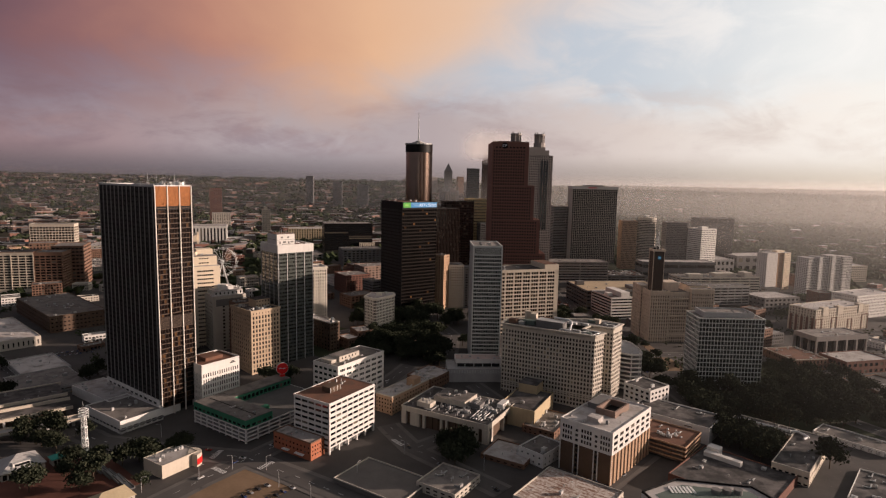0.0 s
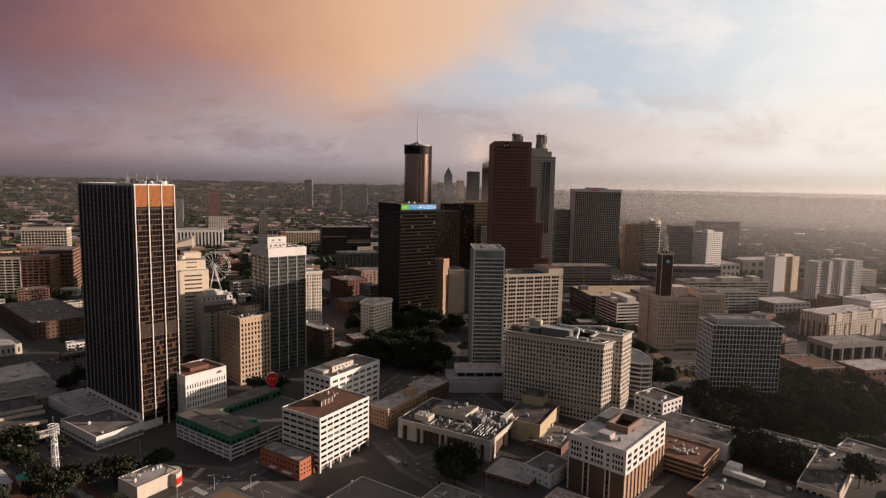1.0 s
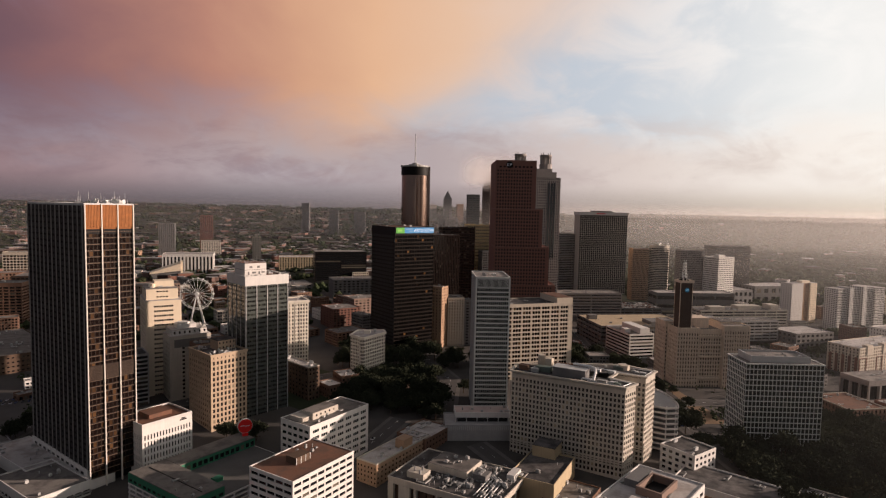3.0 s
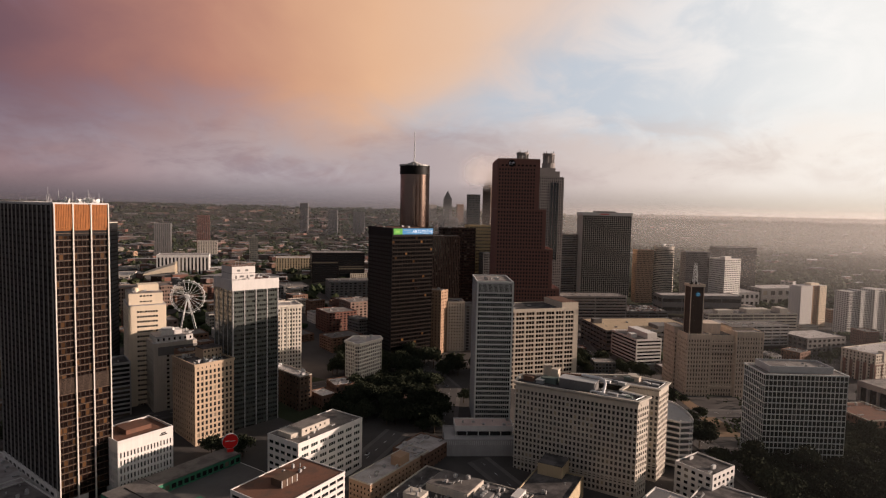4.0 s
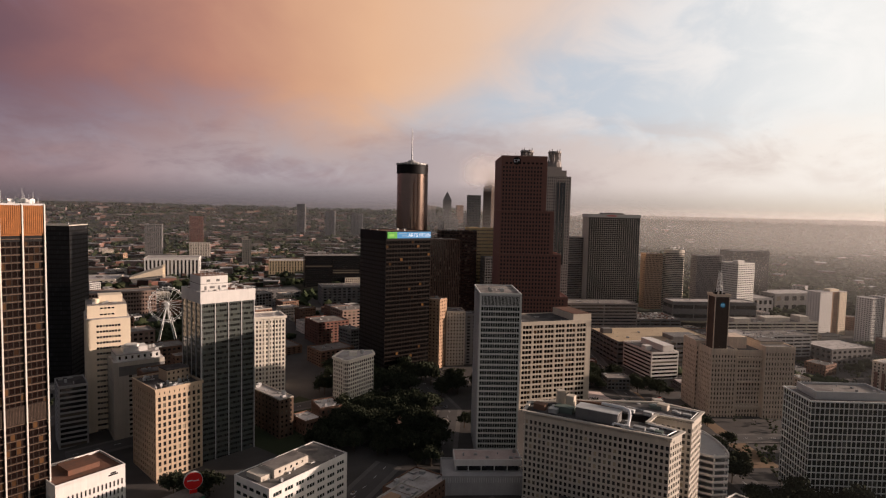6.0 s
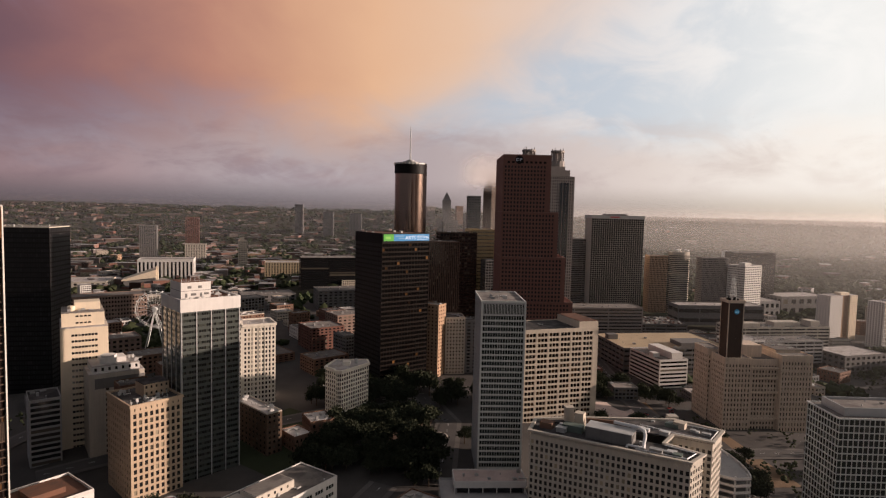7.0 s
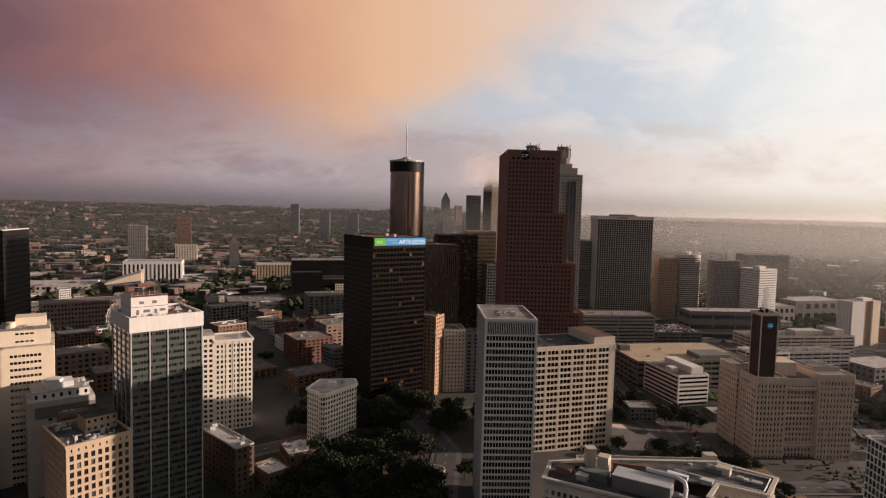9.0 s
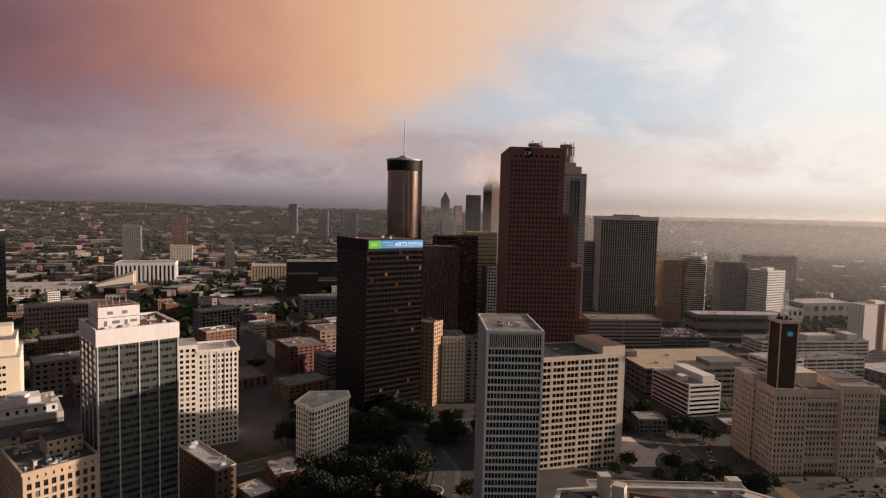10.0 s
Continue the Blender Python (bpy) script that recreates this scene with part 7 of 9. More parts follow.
# ---- middle distance, east side ----
def east_side():
    T("hotel_tower", 396, 1312, 2, 34, 26, 88, "brown ribbed hotel tower", category="tower", wall="tan_brick", nx=12, ny=8, nz=26, fw=0.5, fh=0.6, most=40, z0=-20)
    b = place("hotel_tower", 436, 1306, 4, "pale rounded hotel tower with white roof discs", "tower")
    s = Shape()
    pts = [(18 + 20 * math.cos(radians(a)), 12 + 15 * math.sin(radians(a))) for a in range(0, 360, 20)]
    s.prism(pts, -20, 96)
    part("shaft", s, M["limestone"], b)
    for k in range(30):
        s = Shape()
        ring(s, inset(pts, -0.25), inset(pts, 0.6), -16 + k * 3.6, -14.4 + k * 3.6)
        part("window_band", s, M["dark_glass"], b)
    for cx, cy in ((12, 6), (30, 8), (20, 20)):
        s = Shape()
        s.tube((cx, cy, 96), (cx, cy, 99), 2, 2, 10)
        s.tube((cx, cy, 99), (cx, cy, 100.4), 5, 5, 16)
        part("roof_disc", s, M["paint_white"], b)
    T("hotel_tower", 486, 1290, 6, 52, 22, 88, "grey gridded hotel slab", category="tower", wall="grey_granite", nx=22, ny=8, nz=28, fw=0.6, fh=0.6, most=40, z0=-20)
    T("hotel_tower", 550, 1259, 27, 46, 36, 77, "white balconied hotel slab", category="tower", wall="white_concrete", nx=9, ny=12, nz=24, fw=0.7, fh=0.45, most=60, z0=-25, penthouse=[(12, 10, 18, 12, 4)])
    T("office_tower", 622, 1432, 9, 88, 44, 90, "black office slab with plain roof band", category="tower", wall="black_metal", nx=20, ny=12, nz=26, fw=0.8, fh=0.6, most=0, z0=-25)
    T("hall", 405, 1190, 3, 150, 40, 14, "long low convention hall with banded front", wall="dark_concrete", roof="roof_pale", nx=4, ny=2, nz=2, fw=0.96, fh=0.4, z0=-20, units=6)
    T("hall", 560, 1330, 10, 110, 70, 2, "low hall with bright flat roof", wall="grey_concrete", roof="roof_pale", nx=10, ny=6, nz=2, z0=-30)
    T("hall", 700, 1400, 14, 120, 60, 4, "low hall with bright sloping roof", wall="dark_concrete", roof="roof_pale", nx=6, ny=6, nz=2, z0=-35)
    # tower with white sides and tan middle
    b = place("apartment_tower", 626, 1136, 20, "apartment tower with white flanks and tan sunlit middle", "tower")
    for x0, y0, w, d, mat in ((0, 0, 27, 24, "white_concrete"), (29, 3, 16, 22, "tan_brick"), (45.2, 0, 16, 24, "cream_white")):
        sh, panes = Shape(), Panes(b, M["dark_glass"], most=24)
        facade(sh, panes, "front", w, d, -32, 42, max(3, round(w / 4)), 22, 0.4 if x0 else 0.28, 0.4, 0.3, x0, y0, margin=1)
        facade(sh, panes, "left", w, d, -32, 42, 5, 22, 0.4, 0.4, 0.3, x0, y0)
        blank(sh, "right", w, d, -32, 42, x0, y0), blank(sh, "back", w, d, -32, 42, x0, y0)
        part("wall", sh, M[mat], b)
        panes.finish()
        roof_of(b, w, d, 42.4, "roof_pale", x0, y0)
    box_part("penthouse", b, "cream_white", (30, 6, 42.4, 50, 18, 46))
    # broad white apartment towers
    b = place("apartment_tower", 676, 1088, 16, "broad white apartment towers with glazed bays and balconies", "tower")
    for k, (x0, y0, w, z1) in enumerate(((0, 0, 22, 40), (23, -3, 8, 42), (32, 1, 20, 40), (53, -3, 8, 43), (62, 1, 18, 43), (81, -2, 22, 41))):
        sh, panes = Shape(), Panes(b, M["green_glass"], most=24)
        facade(sh, panes, "front", w, 26, -34, z1, max(2, round(w / 3.2)), 24, 0.82 if w > 10 else 0.3, 0.66, 0.7, x0, y0)
        facade(sh, panes, "left", w, 26, -34, z1, 6, 24, 0.6, 0.5, 0.4, x0, y0)
        blank(sh, "right", w, 26, -34, z1, x0, y0), blank(sh, "back", w, 26, -34, z1, x0, y0)
        part("wall", sh, M["white_concrete"], b)
        panes.finish()
        roof_of(b, w, 26, z1 + 0.4, "roof_pale", x0, y0)
        for j in range(0, 24, 2):
            if w > 20:
                box_part("balcony", b, "white_concrete", (x0 + 1, y0 - 1.4, -32 + j * 3.06, x0 + 8, y0 + 0.02, -31.0 + j * 3.06))
    flats = T("apartment_block", 514, 800, 24, 116, 40, 4, "cream mid-rise apartment block with brick lower floors", wall="cream_stone", roof="roof_pale", nx=26, ny=9, nz=9, fw=0.46, fh=0.6, deep=0.8, most=60, z0=-32, units=12, seed=3)
    for k, (u0, u1, top) in enumerate(((-0.35, 14, -9), (34, 46, -9), (70, 80, -14), (101, 116.3, -9))):
        box_part("brick_bay", flats, "red_brick", (u0, -0.5, -33, u0 + 1.2, 0.05, top), (u1 - 1.2, -0.5, -33, u1, 0.05, top), (u0, -0.5, top - 0.8, u1, 0.05, top))
    for k in range(5):
        box_part("brick_wall", flats, "red_brick", (-0.5, 2 + k * 7.9, -33, 0.05, 5.4 + k * 7.9, -8))
    for u0, u1 in ((14, 16.4), (46, 48.4), (92, 94.4)):
        box_part("roof_gable", flats, "cream_stone", (u0, -0.8, -6, u1 + 8, 6, 6.2))
    T("apartment_block", 640, 900, 24, 90, 40, 6, "pale mid-rise apartment block behind another", wall="white_concrete", roof="roof_pale", nx=24, ny=10, nz=8, fw=0.42, fh=0.5, z0=-34, units=8, seed=4)
    T("hall", 384, 627, 10, 42, 48, -15, "brown flat-roofed hall with colonnade", wall="brown_brick", roof="roof_rust", nx=9, ny=12, nz=3, fw=0.5, fh=0.66, deep=0.8, z0=-33, units=9, seed=5, coping="limestone")
    T("hall", 446, 688, 14, 76, 34, -5, "long pale gateway building with deep dark openings", wall="grey_granite", roof="roof_gravel", nx=5, ny=3, nz=1, fw=0.84, fh=0.62, deep=3.0, z0=-31, units=8, seed=6)
    T("hall", 441, 626, 14, 60, 36, -16, "low brick hall with light hipped roof", wall="red_brick", roof="roof_pale", nx=8, ny=6, nz=2, z0=-32, units=4, seed=7)
    T("hall", 420, 540, 20, 50, 44, -20, "low dark flat hall among trees", wall="brown_brick", roof="roof_dark", nx=8, ny=6, nz=1, z0=-32, units=5, seed=8)
    # garage group north of the deco block
    T("parking_deck", 215, 868, 9, 134, 84, 12, "broad parking deck with sandy roof", wall="dark_concrete", roof="roof_sand", nx=14, ny=8, nz=5, fw=0.94, fh=0.5, deep=1.2, z0=-18, most=60, units=14, seed=9, penthouse=[(74, 4, 36, 26, 4), (4, 50, 12, 10, 5)])
    b = T("office_block", 236, 812, 14, 34, 58, 13, "banded low office block with white roof box", wall="white_concrete", roof="roof_gravel", nx=1, ny=1, nz=7, fw=0.97, fh=0.5, z0=-18)
    box_part("roof_box", b, "white_concrete", (17, 4, 12.2, 30, 48, 19))
    box_part("roof_box", b, "white_concrete", (1, 14, 12.2, 9, 22, 17))
    b = T("parking_deck", 272, 1052, 5, 96, 60, 6, "parking deck with rows of cars on its roof", wall="dark_concrete", roof="roof_gravel", nx=6, ny=4, nz=4, fw=0.95, fh=0.5, deep=1.2, z0=-14)
    r = random.Random(44)
    for mat in ("paint_white", "red_brick", "dark_concrete"):
        s = Shape()
        for k in range(46):
            u, v = 3 + 3.0 * r.randrange(30), 4 + 9.5 * r.randrange(6)
            s.box(u, v, 5.3, u + 1.9, v + 4.6, 6.2)
            s.box(u + 0.15, v + 1.0, 6.2, u + 1.75, v + 3.6, 6.75)
        tagged(part("parked_cars", s, M[mat], b), kind="stuff")
    T("hall", 330, 990, 5, 70, 40, -2, "low brick hall beside a parking deck", wall="red_brick", roof="roof_dark", nx=8, ny=5, nz=2, z0=-16, units=4, seed=10)
    T("office_block", 352, 892, 12, 44, 30, 18, "white slatted office block", wall="white_concrete", roof="roof_pale", nx=2, ny=2, nz=7, fw=0.9, fh=0.5, z0=-18, units=5, seed=11)
    T("office_block", 392, 946, 10, 118, 30, 6, "long grey-green office block with white bands", wall="grey_concrete", roof="roof_gravel", nx=9, ny=3, nz=6, fw=0.94, fh=0.5, deep=0.8, z0=-24, units=30, seed=12)
    T("office_block", 410, 1010, 8, 150, 40, 12, "long pale campus block with stepped roofs", wall="limestone", roof="roof_gravel", nx=8, ny=3, nz=7, fw=0.95, fh=0.48, deep=0.8, z0=-22, units=30, seed=13, penthouse=[(20, 8, 26, 14, 4), (70, 10, 40, 18, 5), (124, 6, 14, 20, 7)])
    T("hall", 520, 940, 16, 70, 50, -8, "dark flat campus hall with pale roof", wall="dark_concrete", roof="roof_pale", nx=8, ny=6, nz=3, z0=-30, units=5, seed=14)
    T("office_block", 352, 800, 20, 36, 24, 6, "cluttered brown low block behind the deco block", wall="brown_brick", roof="roof_gravel", nx=8, ny=5, nz=5, z0=-24, units=10, seed=15)
    T("apartment_block", 800, 1250, 10, 120, 40, 4, "long pale apartment row", wall="cream_stone", roof="roof_pale", nx=24, ny=8, nz=8, z0=-36, most=20)
    T("hotel_tower", 246, 1330, 4, 56, 40, 116, "dark ribbed office slab beside the dark hotel", category="tower", wall="grey_granite", nx=2, ny=2, nz=34, fw=0.98, fh=0.5, most=0, z0=-10)
    T("hall", 140, 1010, 6, 150, 40, 34, "grey low mall building with roof domes", wall="grey_granite", roof="roof_gravel", nx=3, ny=2, nz=7, fw=0.97, fh=0.45, z0=0, units=26, seed=16)
    T("water_tower_house", 1060, 2420, 0, 24, 16, 34, "small white block standing above the woods", category="building", wall="paint_white", nx=5, ny=3, nz=8, z0=-10, most=0)


# ---- middle distance, west side ----
def west_side():
    T("office_tower", -420, 741, 10, 56, 44, 141, "black glass office slab with pale rim", category="tower", wall="black_metal", nx=24, ny=12, nz=34, fw=0.86, fh=0.7, deep=0.1, most=0, coping="limestone", glass="far_black", units=10)
    flats = T("apartment_block", -730, 895, 15, 92, 40, 46, "broad slab of flats with a cream frame round deep dark bays", wall="cream_stone", nx=9, ny=8, nz=13, fw=0.9, fh=0.62, deep=1.6, most=20, z0=-22, high=5, low=9, coping="brown_brick", roof="roof_dark", units=8)
    for k in range(4):
        box_part("pier", flats, "cream_stone", (k * 30.4, -0.7, -22, k * 30.4 + 1.2, 0.02, 42))
    T("apartment_block", -641, 919, 15, 40, 40, 45, "brown end wing of a slab of flats with barred bays", wall="brown_brick", nx=5, ny=8, nz=13, fw=0.84, fh=0.6, deep=1.4, most=20, z0=-22, high=5, low=6, units=3)
    T("office_block", -640, 960, 20, 46, 60, 50, "brown brick office slab with ribbon windows", wall="brown_brick", nx=8, ny=10, nz=12, fw=0.8, fh=0.45, z0=-22)
    T("hall", -461, 682, 48, 62, 150, 2, "long dark hall with sawtooth roof equipment", wall="brown_panel", roof="roof_gravel", nx=14, ny=30, nz=4, fw=0.5, fh=0.3, most=60, units=24, seed=1)
    T("hall", -470, 600, 48, 46, 120, -7, "pale-roofed low hall with ribbed walls", wall="limestone", roof="roof_pale", nx=10, ny=24, nz=1, fw=0.3, fh=0.5, most=60, units=8, seed=2)
    T("hall", -380, 520, 48, 40, 60, -12, "low flat hall beside the rail yard", wall="grey_concrete", roof="roof_pale", nx=8, ny=10, nz=1, units=10, seed=3)
    T("parking_deck", -345, 470, 48, 50, 60, -11, "grey parking deck with parked rows", wall="grey_concrete", roof="roof_gravel", nx=8, ny=8, nz=2, fw=0.9, fh=0.4, units=8, seed=4)
    T("office_block", -1010, 1440, 18, 96, 40, 42, "brown hotel block with cream window frames and roof band", wall="cream_stone", nx=14, ny=6, nz=10, fw=0.82, fh=0.72, deep=0.9, glass="brown_glass", most=40, z0=-30, high=6)
    T("office_block", -880, 1250, 30, 50, 40, 18, "brown brick block among trees", wall="brown_brick", nx=8, ny=6, nz=7, most=30, z0=-30)
    T("office_tower", -884, 2241, 20, 44, 36, 118, "slim brown tower with sunlit edge", category="tower", wall="red_brick", nx=6, ny=6, nz=30, most=0, z0=-10)
    T("office_block", -915, 1990, 20, 48, 40, 96, "dark office tower with pale top", category="tower", wall="dark_concrete", nx=8, ny=6, nz=26, most=0, z0=-10)
    T("office_block", -790, 2020, 20, 60, 40, 40, "pale mid-rise block with lit windows", wall="limestone", nx=8, ny=6, nz=10, most=0, z0=-10)
    T("office_block", -560, 1830, 20, 24, 24, 66, "cream narrow block with stair tower", wall="cream_stone", nx=5, ny=5, nz=14, most=0, z0=-15, penthouse=[(6, 6, 10, 10, 8)])
    T("parking_deck", -430, 1640, 14, 110, 60, 26, "long yellow and grey striped parking deck", wall="yellow_wall", roof="roof_pale", nx=16, ny=6, nz=6, fw=0.4, fh=0.8, most=20, z0=-15)
    T("office_block", -270, 1340, 16, 110, 60, 66, "dark glass office block in bands", wall="black_metal", nx=2, ny=2, nz=16, fw=0.97, fh=0.6, most=0, z0=-6, units=8)
    T("office_block", -190, 1120, 20, 80, 50, 34, "dark low office block by the road", wall="dark_concrete", nx=10, ny=6, nz=8, most=30, z0=-4, units=8)
    T("office_block", -330, 1180, 25, 90, 60, 14, "flat-roofed hall with dark rim", wall="dark_concrete", nx=8, ny=6, nz=4, most=20, z0=-10, units=14)
    T("office_block", -140, 850, 35, 40, 40, 30, "dark red brick block in shade", wall="red_brick", nx=8, ny=8, nz=8, most=40, units=6)
    T("office_block", -120, 900, 35, 50, 36, 36, "brick warehouse with pale lit gable", wall="tan_pink", nx=8, ny=6, nz=8, most=40, units=6)
    T("office_block", -190, 790, 40, 50, 44, 10, "low brown block with flat roof", wall="brown_brick", nx=8, ny=8, nz=4, most=40, units=6)
    T("office_block", -120, 770, 40, 40, 30, 16, "low dark block behind the wedge building", wall="brown_brick", nx=7, ny=6, nz=5, most=40, units=6)
    T("office_block", -355, 800, 40, 46, 30, 22, "brick block beside the big wheel", wall="tan_pink", nx=8, ny=6, nz=7, most=40, units=8)
    T("office_block", -300, 770, 40, 40, 30, 14, "brown block in shade of taller ones", wall="brown_brick", nx=8, ny=6, nz=5, most=30, units=6)
    T("office_block", -560, 1080, 35, 110, 40, 20, "long red brick terrace with many windows", wall="tan_pink", nx=26, ny=8, nz=6, most=60, z0=-20)
    # arena with raised wing roof, and the halls about it
    b = place("arena", -672, 1440, 22, "broad pale arena with raised wing-like roof")
    s = Shape()
    s.v = [(0, 0, -2), (66, 0, 5), (66, 50, 7), (0, 50, -2), (0, 0, 1), (66, 0, 22), (66, 50, 24), (0, 50, 1)]
    s.f = [(0, 1, 5, 4), (1, 2, 6, 5), (2, 3, 7, 6), (3, 0, 4, 7), (4, 5, 6, 7), (0, 3, 2, 1)]
    part("wing_roof", s, M["cream_white"], b)
    box_part("wall", b, "dark_concrete", (3, 3, -22, 64, 47, 0))
    box_part("tower", b, "cream_white", (65, 6, -22, 70, 13, 28))
    T("hall", -900, 1370, 18, 210, 90, -2, "very long pale convention hall", wall="limestone", roof="roof_pale", nx=20, ny=8, nz=2, most=0, z0=-22, units=18, seed=31)
    T("hall", -700, 1560, 18, 120, 60, 34, "ribbed white cooling hall", wall="white_concrete", roof="roof_pale", nx=14, ny=6, nz=1, fw=0.5, fh=0.8, most=0, z0=-20)
    # big wheel
    w = thing("ferris_wheel", pose(-335, 892, 40, 0, 0, 14), "tall white observation wheel with many spokes and cabins", "ferris wheel")
    R = 21.2
    for r, q in ((R, 0.26), (R - 1.9, 0.17)):
        for y0 in (-1.4, 1.4):
            s = Shape()
            for k in range(42):
                a, c = 2 * math.pi * k / 42, 2 * math.pi * (k + 1) / 42
                s.tube((r * math.cos(a), y0, r * math.sin(a)), (r * math.cos(c), y0, r * math.sin(c)), q, q, 5)
            part("rim", s, M["paint_white"], w)
    for k in range(21):
        a = 2 * math.pi * k / 21
        s = Shape()
        for y0 in (-1.4, 1.4):
            s.tube((0, y0, 0), (R * math.cos(a), y0, R * math.sin(a)), 0.13, 0.13, 5)
        part("spoke", s, M["paint_white"], w)
        s = Shape()
        p = ((R + 0.9) * math.cos(a), (R + 0.9) * math.sin(a))
        s.tube((p[0], -1.2, p[1]), (p[0], 1.2, p[1]), 0.8, 0.8, 8)
        part("cabin", s, M["paint_white"], w)
    s = Shape()
    s.tube((0, -3, 0), (0, 3, 0), 2.5, 2.5, 16)
    part("hub", s, M["paint_white"], w)
    for x0 in (-10, 10):
        for y0 in (-6, 6):
            s = Shape()
            s.tube((0, y0 * 0.4, 0), (x0, y0, -46), 0.55, 0.55, 6)
            part("support_leg", s, M["paint_white"], w)


def far_towers():
    for x, y, yaw, w, d, z1, words in ((-716, 3080, 5, 38, 36, 172, "far grey slab tower in haze"), (-562, 3000, 5, 46, 40, 142, "far blocky tower in haze"),
                                       (-446, 3050, 5, 56, 40, 134, "far low tower in haze"), (74, 1880, 6, 36, 32, 206, "far grid office tower in haze")):
        T("office_tower", x, y, yaw, w, d, z1, words, category="tower", wall="dark_concrete", nx=8, ny=6, nz=30, most=0, z0=0)
    b = place("office_tower", 0, 3500, 0, "far pointed tower in haze", "tower")
    box_part("shaft", b, "grey_granite", (-2, 0, 40, 46, 40, 215))
    s = Shape()
    s.v = [(-2, 0, 215), (46, 0, 215), (46, 40, 215), (-2, 40, 215), (22, 20, 262)]
    s.f = [(0, 1, 4), (1, 2, 4), (2, 3, 4), (3, 0, 4), (0, 3, 2, 1)]
    part("pointed_roof", s, M["grey_granite"], b)
    box_part("wing", b, "grey_granite", (-12, 4, 40, 60, 36, 120))
    b = place("office_tower", 149, 2000, 40, "very tall brown granite tower with spire, top in mist", "tower")
    sh, panes = Shape(), Panes(b, M["far_glass"], most=0)
    for s_ in ("front", "left"):
        facade(sh, panes, s_, 36, 36, 0, 235, 10, 50, 0.5, 0.6, 0.4)
    blank(sh, "right", 36, 36, 0, 235), blank(sh, "back", 36, 36, 0, 235)
    part("wall", sh, M["brown_panel"], b)
    panes.finish()
    s = Shape()
    for k in range(6):
        g = 15 - k * 2.6
        s.box(18 - g, 18 - g, 235 + k * 9, 18 + g, 18 + g, 244 + k * 9)
    part("stepped_top", s, M["brown_panel"], b)
    mast(b, 18, 18, 289, 26, 0.9, "spire")
    r = random.Random(9)
    for k in range(12):
        x, y = r.uniform(-150, 120), r.uniform(2600, 3900)
        T("office_block", x, y, r.uniform(0, 30), r.uniform(25, 50), r.uniform(20, 40), ground_z(x, y) + r.uniform(40, 110), "far mid-rise block in haze", wall=r.choice(["grey_granite", "brown_brick", "dark_concrete"]), nx=6, ny=5, nz=12, most=0, group="far blocks")


def scattered_town():
    """Low town to the west and north, out to the hills."""
    r = random.Random(21)
    taken = [(o.matrix_basis.translation.x, o.matrix_basis.translation.y) for o in bpy.data.objects if o.parent is None and o.type == "EMPTY"]
    walls = ["tan_brick", "red_brick", "limestone", "white_concrete", "grey_concrete", "brown_brick", "cream_stone"]
    made = 0
    for k in range(900):
        if made >= 110:
            break
        y = r.uniform(860, 2300)
        x = -y * r.uniform(0.12, 0.98) if r.random() < 0.72 else y * r.uniform(0.3, 0.9)
        if any(abs(x - p[0]) < 46 and abs(y - p[1]) < 46 for p in taken):
            continue
        taken.append((x, y))
        h = r.choice([5, 6, 8, 8, 10, 12, 16])
        if x > 0 and y > 1300 and r.random() < 0.6:
            continue
        T(r.choice(["warehouse", "shop_block", "house_block"]), x, y, r.choice([8, 20, 35, 50]) + r.uniform(-4, 4), r.uniform(16, 44), r.uniform(14, 34), ground_z(x, y) + h,
          r.choice(["low flat-roofed block in the spread-out town", "small brick building with flat roof among trees", "pale-roofed shed beside a street"]), wall=r.choice(walls),
          roof=r.choice(["roof_pale", "roof_gravel", "roof_streaked", "roof_rust", "roof_pale"]), nx=r.randint(4, 9), ny=r.randint(3, 7), nz=max(1, h // 4), most=0, z0=ground_z(x, y) - 3, units=2, seed=k, group="scattered low blocks")
        made += 1
    sh = Shape()
    roofs = Shape()
    for k in range(2100):
        y = 1400 + 2700 * r.random() ** 1.2
        x = y * r.uniform(-0.95, 0.10) if r.random() < 0.86 else y * r.uniform(0.1, 0.95)
        z = ground_z(x, y)
        w, d, h = (r.uniform(9, 34), r.uniform(8, 24), r.choice([5, 5, 6, 7, 8, 10, 14])) if k % 4 else (r.uniform(30, 80), r.uniform(18, 40), r.choice([7, 9, 11, 14]))
        m = pose(x, y, z - 3, 0, 0, r.choice([5, 20, 40, 65]) + r.uniform(-5, 5))
        sh.ebox(m, 0, 0, 0, w, d, h + 3)
        roofs.ebox(m, -0.3, -0.3, h + 3.05, w + 0.3, d + 0.3, h + 3.6)
    tagged(new("far_town", sh.mesh("far_town", M["far_wall"])), "countless small far buildings across the plain", "town", kind="stuff")
    tagged(new("far_roofs", roofs.mesh("far_roofs", M["far_roof"])), "pale flat roofs of the far town", "roofs", kind="stuff")


